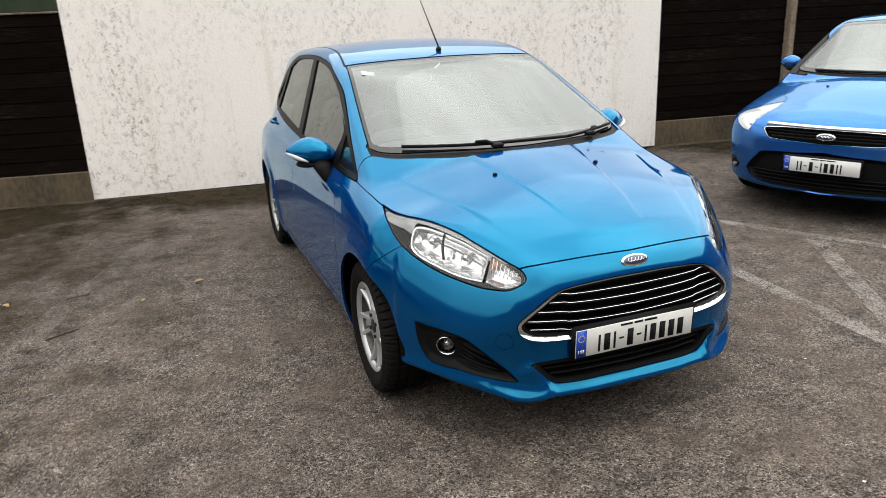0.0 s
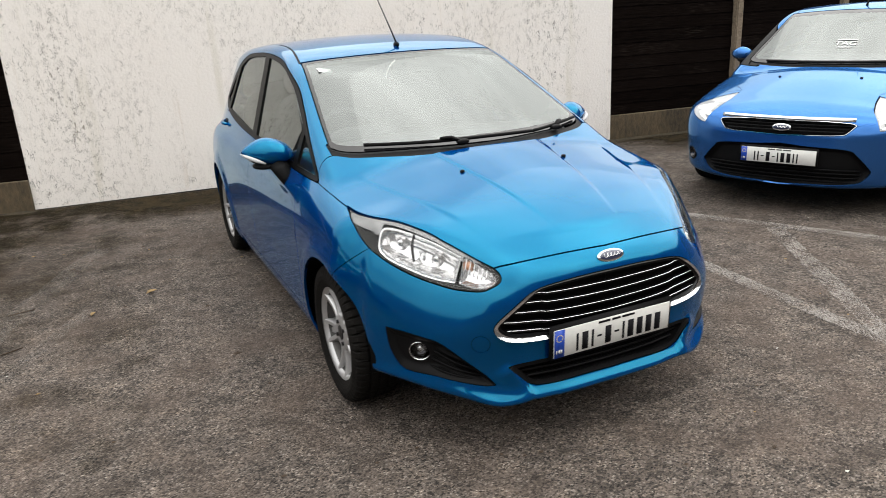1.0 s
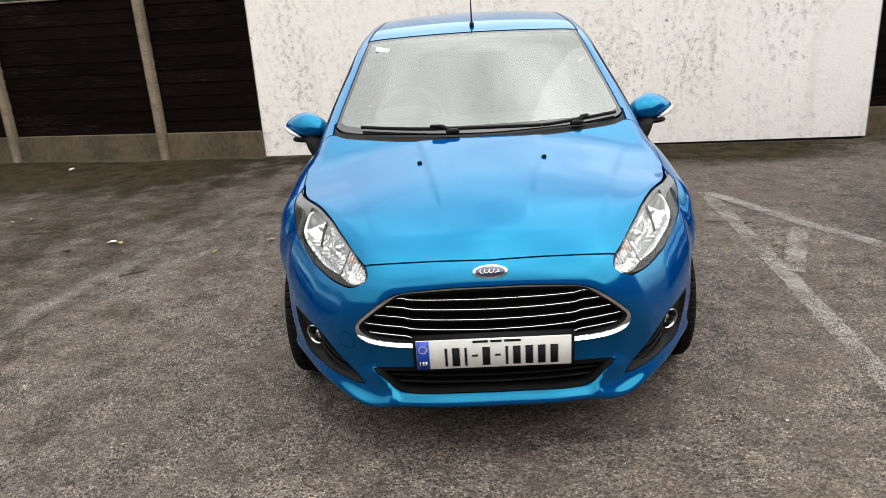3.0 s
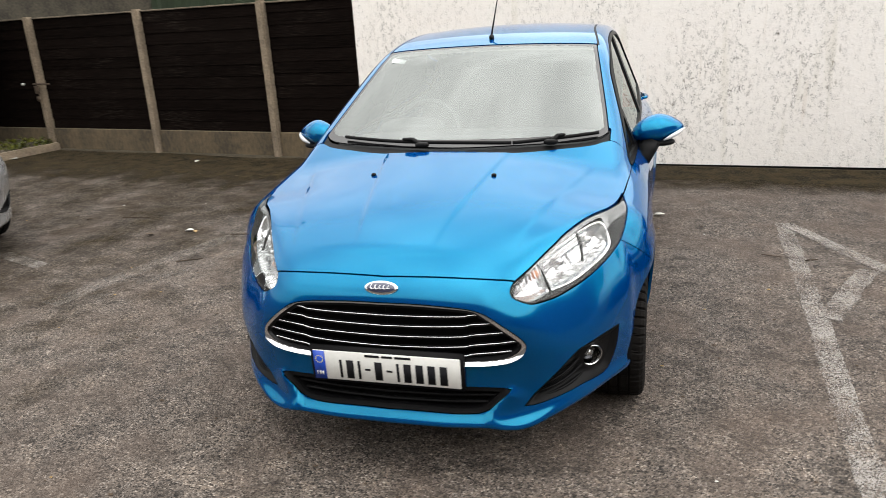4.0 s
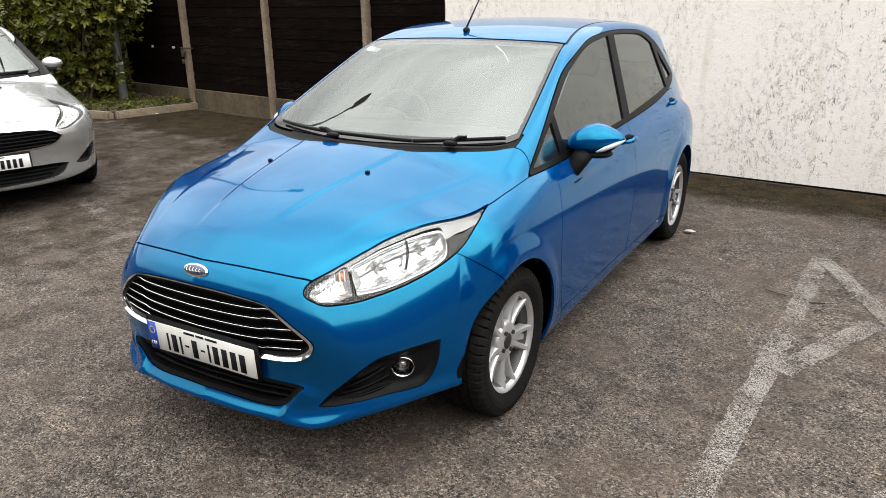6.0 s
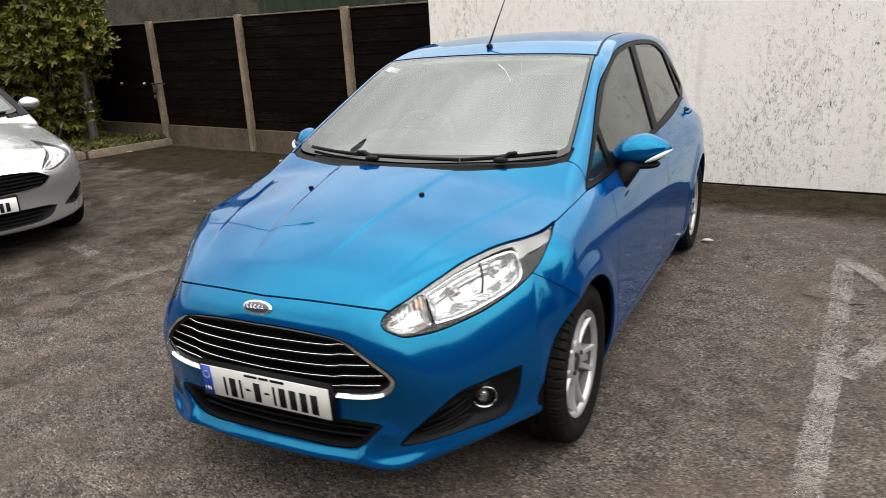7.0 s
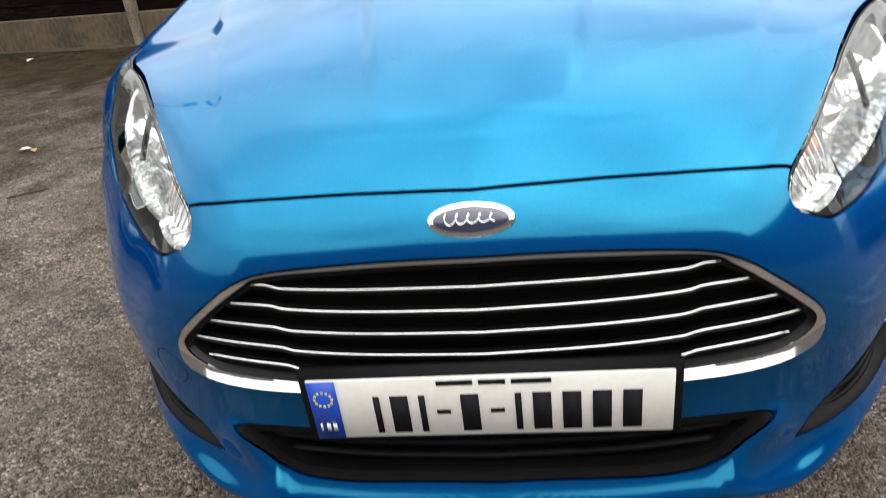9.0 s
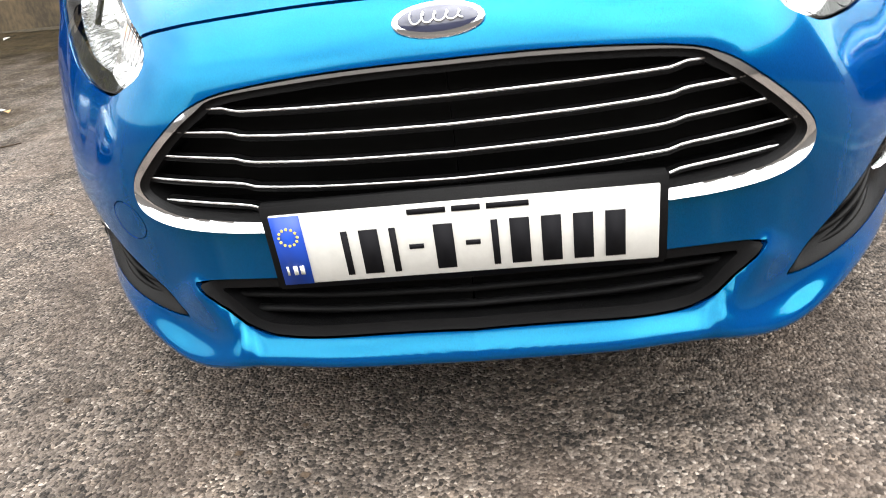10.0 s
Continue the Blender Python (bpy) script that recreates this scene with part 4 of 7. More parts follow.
def form(S, X, y, z):
    """Below zero inside the car's body S, with X = |x|."""
    side = X - curve(y, *S["plan"]) - curve(z, *S["section"])
    for wy in (0.0, S["base"]):
        r = np.hypot(y - wy, z - S["hub"])
        side = side - S["flare"] * (1 - step(r, S["arch"] + 0.01, S["arch"] + 0.10)) * step(z, 0.15, 0.35)
    for zc0, slope, width, high, y0, y1 in S["creases"]:
        q = (z - zc0 - slope * y) / width
        side = side - high * np.exp(-q * q) * step(y, y0, y0 + 0.3) * (1 - step(y, y1 - 0.4, y1))
    top = z - curve(y, *S["hood"]) + curve(y, *S["drop"]) * X * X
    for xc, yc, lean, width, high in S["ridges"]:
        q = (X - xc - lean * (y - yc)) / width
        top = top - high * (1 / (1 + np.exp(-4 * q))) * (1 - step(X, 0.55, 0.78)) * step(y, -0.70, -0.35)
    nose = (curve(z, *S["nose"]) + curve(X, *S["bow"]) * (1 + S["tuck"] * (1 - step(z, 0.28, 0.62))) - y) * 0.9
    tail = y - curve(z, *S["tail"]) + 0.16 * X * X
    chin = S["floor"] + (curve(X, *S["chin"]) - S["floor"]) * (1 - step(y, *S.get("chin_end", (-0.5, -0.3))))
    if "lip" in S:
        # the lower edge of the bumper stands out as a blade, and runs up beside the lower opening
        high, width, (x0, z0, x1, z1), rise = S["lip"]
        q = (z - chin - 0.012) / width
        blade = high * np.exp(-q * q) * (1 - step(y, -0.42, -0.15))
        ln = math.hypot(x1 - x0, z1 - z0)
        u = ((X - x0) * (x1 - x0) + (z - z0) * (z1 - z0)) / ln
        w = ((X - x0) * (z1 - z0) - (z - z0) * (x1 - x0)) / ln
        w = np.where(w > 0, w / 0.05, w / 0.014)
        fin = rise * np.exp(-w * w) * step(u, -0.03, 0.02) * (1 - step(u, ln - 0.03, ln + 0.01))
        nose = nose - blade - fin * (y < -0.4)
        side = side - blade * 0.6
    low = smax(side, top, S["k_top"])
    low = smax(low, nose, S["k_nose"])
    low = smax(low, tail, 0.2)
    low = smax(low, chin - z, 0.03)
    if "face" in S:
        # the headlights lie on a chamfer of the front corner
        # and round over to upright below them
        lean, mid, along, k, foot = S["face"]
        turn = curve(X + y, *foot)
        below = np.maximum(turn - z, 0.0)
        bent = np.where(below < 0.2, 0.5 * below * below / 0.22, 0.5 * 0.04 / 0.22 + (below - 0.2) * 0.91)
        face = ((X - y) * 0.7071 - curve(X + y, *along) + lean * (z - mid + bent)) / math.hypot(1, lean)
        low = smax(low, face, k)
    cside = X - curve(y, *S["belt"]) + S["tumble"] * (z - S["belt_z"])
    w0, wz, slope, wcurve = S["screen"]
    sl = math.atan(slope)
    screen = (z - wz) * math.cos(sl) - (y - w0 - wcurve * X * X) * math.sin(sl)
    roof = z - curve(y, *S["roof"]) + S["camber"] * X * X
    back = (y - S["back"][0] + S["back"][1] * (z - 1.0) + 0.12 * X * X) * 0.8
    cab = smax(smax(smax(cside * 0.9, screen, 0.05), roof, 0.06), back, 0.1)
    cab = smax(cab, (0.90 - z) * 0.8, 0.02)
    return smin(low, cab, S["k_belt"])


def shoot(S, eye, way, far=3.0):
    """The first place at which rays from outside meet the form (marching, for planning and for set parts)."""
    t = np.zeros(len(way))
    p = eye + way * t[:, None]
    for _ in range(200):
        p = eye + way * t[:, None]
        t = t + np.clip(form(S, np.abs(p[:, 0]), p[:, 1], p[:, 2]) * 0.5, -0.02, 0.2)
    return eye + way * t[:, None]


def normals_of(S, V):
    e = 0.002
    X, y, z = np.abs(V[:, 0]), V[:, 1], V[:, 2]
    n = np.stack([form(S, X + e, y, z) - form(S, np.abs(X - e), y, z), form(S, X, y + e, z) - form(S, X, y - e, z), form(S, X, y, z + e) - form(S, X, y, z - e)], 1)
    n[:, 0] *= np.where(V[:, 0] < 0, -1, 1)
    return n / np.maximum(np.linalg.norm(n, axis=1), 1e-9)[:, None]


def skin(S, n_cap=235, n_len=200, n_round=330):
    """The half body x >= 0 as a triangle mesh: rays from an axis, fanned out at both ends."""
    ya, yb, zc = S["axis"]
    lat = np.linspace(0.0, math.pi / 2, n_cap)
    rows_y = np.concatenate([np.full(n_cap, ya), np.linspace(ya, yb, n_len)[1:-1], np.full(60, yb)])
    tilt = np.concatenate([lat - math.pi / 2, np.zeros(n_len - 2), np.linspace(0, math.pi / 2, 60)])
    ang = np.linspace(-math.pi / 2, math.pi / 2, n_round)
    Y, A = np.meshgrid(rows_y, ang, indexing="ij")
    T, _ = np.meshgrid(tilt, ang, indexing="ij")
    way = np.stack([np.cos(A) * np.cos(T), np.sin(T), np.sin(A) * np.cos(T)], -1).reshape(-1, 3)
    eye = np.stack([np.zeros_like(Y), Y, np.full_like(Y, zc)], -1).reshape(-1, 3)
    lo, hi = np.full(len(way), 0.02), np.full(len(way), 2.2)
    for _ in range(24):
        mid = (lo + hi) / 2
        p = eye + way * mid[:, None]
        out = form(S, np.abs(p[:, 0]), p[:, 1], p[:, 2]) > 0
        hi, lo = np.where(out, mid, hi), np.where(out, lo, mid)
    V = eye + way * ((lo + hi) / 2)[:, None]
    V[:, 0] = np.maximum(V[:, 0], 0)
    n, m = Y.shape
    i = np.arange(n * m).reshape(n, m)
    a, b, c, d = i[:-1, :-1].ravel(), i[1:, :-1].ravel(), i[1:, 1:].ravel(), i[:-1, 1:].ravel()
    F = np.concatenate([np.stack([a, c, d], 1), np.stack([a, b, c], 1)])
    return V, F


def clip(M, g):
    """The part of a triangle mesh on which g is above zero, cut cleanly along g = 0."""
    V, F = M
    pos = g > 0
    cnt = pos[F].sum(1)
    keep, new_v, base = [F[cnt == 3]], [V], len(V)
    pairs, tris = [], []
    for k in (1, 2):
        f = F[cnt == k]
        if not len(f):
            continue
        lone = np.argmax(pos[f] if k == 1 else ~pos[f], axis=1)
        f = np.stack([np.take_along_axis(f, ((lone + j) % 3)[:, None], 1)[:, 0] for j in range(3)], 1)
        tris.append((k, f))
        pairs += [f[:, [0, 1]], f[:, [0, 2]]]
    if pairs:
        e = np.sort(np.concatenate(pairs), axis=1)
        u, inv = np.unique(e, axis=0, return_inverse=True)
        inv = inv.ravel()
        ga, gb = g[u[:, 0]], g[u[:, 1]]
        t = ga / (ga - gb)
        new_v.append(V[u[:, 0]] + (V[u[:, 1]] - V[u[:, 0]]) * t[:, None])
        at = 0
        for k, f in tris:
            ab, ac = base + inv[at:at + len(f)], base + inv[at + len(f):at + 2 * len(f)]
            at += 2 * len(f)
            if k == 1:
                keep.append(np.stack([f[:, 0], ab, ac], 1))
            else:
                keep += [np.stack([ab, f[:, 1], f[:, 2]], 1), np.stack([ab, f[:, 2], ac], 1)]
    V, F = np.concatenate(new_v), np.concatenate(keep)
    used, F = np.unique(F, return_inverse=True)
    return V[used], F.reshape(-1, 3)


def spline(pts, n=8, closed=True):
    """A dense smooth outline through a few points; a point with a third value 1 is a sharp corner."""
    P = [np.array(p[:2], float) for p in pts]
    sharp = [len(p) > 2 for p in pts]
    out, N = [], len(P)
    for i in range(N if closed else N - 1):
        a, b = P[i], P[(i + 1) % N]
        pa = P[i - 1] if (closed or i) else a
        pb = P[(i + 2) % N] if (closed or i + 2 < N) else b
        ma = (b - a) if sharp[i] else (b - pa) / 2
        mb = (b - a) if sharp[(i + 1) % N] else (pb - a) / 2
        for j in range(n):
            t = j / n
            out.append((2 * t**3 - 3 * t**2 + 1) * a + (t**3 - 2 * t**2 + t) * ma + (3 * t**2 - 2 * t**3) * b + (t**3 - t**2) * mb)
    if not closed:
        out.append(P[-1])
    return np.array(out)


def inside(px, py, poly):
    """Signed distance to a closed outline, above zero inside."""
    d2, ins = np.full(px.shape, 1e9), np.zeros(px.shape, bool)
    for a, b in zip(poly, np.roll(poly, -1, axis=0)):
        ex, ey = b - a
        wx, wy = px - a[0], py - a[1]
        t = np.clip((wx * ex + wy * ey) / max(ex * ex + ey * ey, 1e-12), 0, 1)
        d2 = np.minimum(d2, (wx - ex * t) ** 2 + (wy - ey * t) ** 2)
        if ey:
            ins ^= ((a[1] > py) != (b[1] > py)) & (wx < ex * wy / ey)
    return np.where(ins, 1, -1) * np.sqrt(d2)


def mirrored(M):
    V, F = M
    return V * np.array([-1, 1, 1]), F[:, ::-1]


def both(M):
    """A half and its mirror image as one mesh, welded on the middle plane."""
    V, F = M
    on = V[:, 0] < 1e-5
    idx = np.where(on, np.arange(len(V)), 0)
    other = np.where(on, idx, np.cumsum(~on) - 1 + len(V))
    V2 = np.concatenate([V, V[~on] * np.array([-1, 1, 1])])
    return V2, np.concatenate([F, other[F][:, ::-1]])


def panel(name, S, M, material, parent, label="", rim=0.012, lift=0.0, own=True):
    """A sheet of the skin as an object: true normals of the form, and an edge turned inwards by rim."""
    V, F = M
    N = normals_of(S, V)
    V = V + N * (lift[:, None] if isinstance(lift, np.ndarray) else lift)
    n0 = len(V)
    if rim:
        e = np.concatenate([F[:, [0, 1]], F[:, [1, 2]], F[:, [2, 0]]])
        key = np.sort(e, axis=1)
        _, first, cnt = np.unique(key, axis=0, return_index=True, return_counts=True)
        be = e[first[cnt == 1]]
        be = be[~((np.abs(V[be[:, 0], 0]) < 1e-5) & (np.abs(V[be[:, 1], 0]) < 1e-5))]
        ids, inv = np.unique(be, return_inverse=True)
        inv = inv.reshape(-1, 2)
        k = len(ids)
        Vt, Vb = V[ids], V[ids] - N[ids] * rim
        mid = np.zeros((k, 3))
        d = V[be[:, 1]] - V[be[:, 0]]
        out = np.cross(d, N[be[:, 0]])
        np.add.at(mid, inv[:, 0], out)
        np.add.at(mid, inv[:, 1], out)
        mid = mid / np.maximum(np.linalg.norm(mid, axis=1), 1e-9)[:, None]
        V = np.concatenate([V, Vt, Vb])
        a, b = n0 + inv[:, 0], n0 + inv[:, 1]
        F = np.concatenate([F, np.stack([b, a, a + k], 1), np.stack([b, a + k, b + k], 1)])
        N = np.concatenate([N, mid, mid])
    me = bpy.data.meshes.new(name)
    me.from_pydata(V.tolist(), [], F.tolist())
    me.shade_smooth()
    if own:
        me.normals_split_custom_set_from_vertices(N.tolist())
    me.materials.append(material)
    ob = new(name, me)
    ob.parent = parent
    # panes let the daylight in
    ob.visible_shadow = material not in (WINDOW, LENS)
    if label:
        ob["label"] = label
    return ob

# ---- the blue hatchback ----
HATCH = dict(
    base=2.489, hub=0.333, arch=0.337, flare=0.014, floor=0.19, chin=((0.0, 0.2, 0.35, 0.46, 0.55, 0.72, 0.82), (0.258, 0.255, 0.252, 0.242, 0.268, 0.292, 0.294)), axis=(0.35, 2.65, 0.5), k_top=0.079, k_nose=0.108, k_belt=0.02, tuck=0.39,
    plan=((-0.8, -0.5, -0.2, 0.1, 0.6, 1.3, 2.0, 2.5, 2.9, 3.2), (0.735, 0.763, 0.836, 0.852, 0.852, 0.855, 0.862, 0.864, 0.825, 0.74)),
    section=((0.15, 0.25, 0.40, 0.60, 0.75, 0.88, 1.0), (-0.055, -0.025, -0.008, 0.0, -0.005, -0.036, -0.085)),
    creases=((0.84, 0.045, 0.035, 0.010, 0.35, 2.8),),
    hood=((-0.8, -0.7, -0.5, -0.1, 0.15, 0.5, 3.0), (0.768, 0.814, 0.892, 0.987, 1.028, 1.035, 1.0)),
    drop=((-0.8, -0.62, -0.45, -0.28, -0.1, 0.1, 0.4), (0.40, 0.285, 0.18, 0.172, 0.20, 0.199, 0.16)),
    ridges=((0.245, 0.0, 0.17, 0.018, -0.006), (0.575, 0.0, 0.31, 0.022, -0.004)),
    nose=((0.19, 0.24, 0.30, 0.40, 0.55, 0.66, 0.75, 0.82), (-0.80, -0.80, -0.79, -0.785, -0.795, -0.80, -0.787, -0.73)),
    bow=((0.0, 0.25, 0.45, 0.6, 0.7, 0.8, 0.9), (0.0, 0.012, 0.047, 0.118, 0.22, 0.318, 0.48)),
    lip=(0.023, 0.034, (0.345, 0.285, 0.425, 0.40), 0.016),
    chin_end=(-0.33, -0.2),
    face=(0.57, 0.72, ((-0.4, -0.23, -0.03, 0.1, 0.24, 0.38, 0.45, 0.505, 0.63, 0.8, 1.2), (0.796, 0.802, 0.794, 0.79, 0.779, 0.767, 0.761, 0.749, 0.742, 0.745, 0.82)), 0.035,
          ((-0.4, 0.03, 0.193, 0.34, 0.455, 0.575, 0.8), (0.685, 0.69, 0.71, 0.742, 0.776, 0.825, 0.86))),
    tail=((0.2, 0.4, 0.7, 1.0), (3.10, 3.17, 3.17, 3.08)),
    belt=((0.2, 0.6, 1.2, 2.0, 2.6, 3.0), (0.74, 0.77, 0.785, 0.785, 0.76, 0.70)), belt_z=0.95, tumble=0.41,
    screen=(0.13, 1.02, 0.435, 0.44),
    roof=((0.8, 1.1, 1.5, 2.0, 2.6, 3.0), (1.37, 1.425, 1.472, 1.475, 1.43, 1.37)), camber=0.10, back=(3.12, 0.55),
)


def region(M, g, gap=0.0):
    """Splits a mesh by a rule g(X, y, z): (the part inside, kept back from the edge by half the gap, and the rest)."""
    v = g(np.abs(M[0][:, 0]), M[0][:, 1], M[0][:, 2])
    return clip(M, v - gap / 2), clip(M, -v - gap / 2)


def rule_poly(pts, axes, box_=None, n=6):
    """A rule for a closed outline in two of: x, y, z, s (= x + y), inside a box of limits."""
    poly = spline(pts, n)

    def g(X, y, z):
        c = {"x": X, "y": y, "z": z, "s": X + y}
        d = inside(c[axes[0]], c[axes[1]], poly)
        for axis, lo, hi in box_ or ():
            d = np.minimum(d, np.minimum(c[axis] - lo, hi - c[axis]))
        return d
    return g


def grow(g, by):
    return lambda X, y, z: g(X, y, z) + by


def pair(name, S, M, material, parent, label="", **kw):
    """The same part on both sides of the car."""
    return [panel(name, S, m, material, parent, label, **kw) for m in (M, mirrored(M))]


def sink(M, g, depth, over):
    """How far each point of a dished part lies below the skin."""
    return -depth * step(g(np.abs(M[0][:, 0]), M[0][:, 1], M[0][:, 2]), 0.0, over)


def tube(points, radius, name, material, parent, label="", flat=1.0, sides=8):
    """A rod along points."""
    bm = bmesh.new()
    pts = [Vector(p) for p in points]
    rings = []
    for i, p in enumerate(pts):
        d = (pts[min(i + 1, len(pts) - 1)] - pts[max(i - 1, 0)]).normalized()
        u = d.cross(Vector((0, 0, 1)) if abs(d.z) < 0.9 else Vector((1, 0, 0))).normalized()
        w = u.cross(d)
        r = radius[i] if isinstance(radius, (list, tuple)) else radius
        rings.append([bm.verts.new(p + u * math.cos(a) * r + w * math.sin(a) * r * flat) for a in (2 * math.pi * j / sides for j in range(sides))])
    for a, b in zip(rings, rings[1:]):
        for j in range(sides):
            bm.faces.new((a[j], a[(j + 1) % sides], b[(j + 1) % sides], b[j]))
    bm.faces.new(rings[0][::-1]), bm.faces.new(rings[-1])
    bmesh.ops.recalc_face_normals(bm, faces=bm.faces)
    return part(name, bm, material, parent, label)


def lathe(profile, segs, wobble=None):
    """A solid of revolution about x: profile of (x, r)."""
    bm = bmesh.new()
    rings = []
    for x, r in profile:
        rings.append([bm.verts.new((x, (r + (wobble(x, r, j) if wobble else 0)) * math.cos(2 * math.pi * j / segs), (r + (wobble(x, r, j) if wobble else 0)) * math.sin(2 * math.pi * j / segs))) for j in range(segs)])
    for a, b in zip(rings, rings[1:]):
        for j in range(segs):
            bm.faces.new((a[j], a[(j + 1) % segs], b[(j + 1) % segs], b[j]))
    bmesh.ops.recalc_face_normals(bm, faces=bm.faces)
    return bm


def blob(center, size, power=2.4, u=28, v=16):
    """A rounded box-like solid."""
    bm = bmesh.new()
    bmesh.ops.create_uvsphere(bm, u_segments=u, v_segments=v, radius=1)
    for w in bm.verts:
        n = (abs(w.co.x) ** power + abs(w.co.y) ** power + abs(w.co.z) ** power) ** (-1 / power)
        w.co = Vector(center) + Vector((w.co.x * n * size[0], w.co.y * n * size[1], w.co.z * n * size[2]))
    return bm


# wheels: built once about the origin, outer face towards +x
def wheel(parent, x, y, z, r=0.298, width=0.195, rim_r=0.205, turn=0.0):
    hub = new("wheel")
    hub.parent = parent
    hub.matrix_basis = pose(x, y, z, 0, 0, (0 if x > 0 else 180) + turn)
    h = width / 2

    def tread(px, pr, j):
        if pr < r - 0.02:
            return 0
        if abs(px) > h * 0.52:
            return -0.011 if j % 5 == 0 else 0
        return -0.005 if (j + (2 if px > 0 else 0)) % 9 == 0 else 0
    prof = [(-h * 0.86, rim_r - 0.004), (-h, rim_r + 0.03), (-h * 1.02, r - 0.045), (-h * 0.93, r - 0.014), (-h * 0.8, r - 0.004), (-h * 0.46, r), (-h * 0.44, r - 0.008), (-h * 0.36, r - 0.008), (-h * 0.34, r),
            (-0.006, r), (-0.004, r - 0.008), (0.004, r - 0.008), (0.006, r), (h * 0.34, r), (h * 0.36, r - 0.008), (h * 0.44, r - 0.008), (h * 0.46, r), (h * 0.8, r - 0.004), (h * 0.93, r - 0.014), (h * 1.02, r - 0.045), (h, rim_r + 0.03), (h * 0.86, rim_r - 0.004)]
    part("tyre", lathe(prof, 270, tread), RUBBER, hub, "black tyre with block tread", smooth=False)
    R = rim_r
    # the barrel is matt black in place of the shade behind the spokes
    part("rim_barrel", lathe([(-h * 0.8, R - 0.005), (-h * 0.5, R - 0.03), (h * 0.2, R - 0.033), (h * 0.22, R - 0.04), (-h * 0.3, 0.08), (-h * 0.3, 0.02)], 72), FLOCK, hub, "inside of the wheel, coloured black for its shade")
    part("rim_well", lathe([(h * 0.1, R - 0.034), (h * 0.5, R - 0.031), (h * 0.66, R - 0.023)], 72), ALLOY_SHADED, hub, "inner rim in alloy darkened for shade")
    part("rim", lathe([(h * 0.66, R - 0.023), (h * 0.72, R - 0.020), (h * 0.80, R - 0.012), (h * 0.86, R - 0.002), (h * 0.84, R + 0.004), (h * 0.70, R)], 96), ALLOY, hub)
    part("brake_disc", lathe([(0.0, 0.02), (0.0, 0.125), (-0.02, 0.125), (-0.02, 0.02)], 48), STEEL, hub, "grey brake disc")
    for k in range(5):
        a0 = 2 * math.pi * k / 5 - math.pi / 2
        spoke = new("spoke")
        spoke.parent = hub

        def strip(offs, widths, name, crest):
            # a bar of the spoke from the hub to the rim, with bevelled shoulders
            bm = bmesh.new()
            secs = []
            for i, f in enumerate((0.0, 0.2, 0.4, 0.6, 0.8, 1.0)):
                rr = 0.050 + f * (R - 0.064)
                xx = h * (0.58 - 0.12 * math.sin(math.pi * min(f * 0.85, 1)) + 0.22 * f) + crest
                a = a0 + offs[0] + (offs[1] - offs[0]) * f ** 0.8
                c, sn = math.cos(a), math.sin(a)
                half = widths[0] + (widths[1] - widths[0]) * f
                secs.append([bm.verts.new((xx + dx, rr * c - dw * half * sn, rr * sn + dw * half * c)) for dx, dw in ((-0.040, -1.15), (-0.008, -1.0), (0.0, -0.6), (0.0, 0.6), (-0.008, 1.0), (-0.040, 1.15))])
            for p, q in zip(secs, secs[1:]):
                for j in range(5):
                    bm.faces.new((p[j], p[j + 1], q[j + 1], q[j]))
            bmesh.ops.recalc_face_normals(bm, faces=bm.faces)
            ob = part(name, bm, ALLOY, spoke)
            ob.data.set_sharp_from_angle(angle=radians(30))
        for sg in (-1, 1):
            strip((sg * 0.22, sg * 0.235), (0.0145, 0.0115), "spoke_arm", 0.004)
        strip((0.0, 0.0), (0.022, 0.016), "spoke_web", -0.014)
    part("hub_plate", lathe([(h * 0.3, 0.082), (h * 0.54, 0.084), (h * 0.63, 0.070), (h * 0.635, 0.032)], 40), ALLOY, hub)
    part("hub_cap", lathe([(h * 0.58, 0.032), (h * 0.66, 0.031), (h * 0.68, 0.026), (h * 0.685, 0.0005)], 32), DARK_GREY, hub, "dark round hub cap")
    for k in range(4):
        a = math.pi / 2 * k + 0.5
        bm = bmesh.new()
        bmesh.ops.create_cone(bm, cap_ends=True, segments=6, radius1=0.010, radius2=0.008, depth=0.02, matrix=pose(h * 0.62, 0.048 * math.cos(a), 0.048 * math.sin(a), 0, 90, 0))
        part("wheel_nut", bm, DARK_GREY, hub, smooth=False)
    return hub


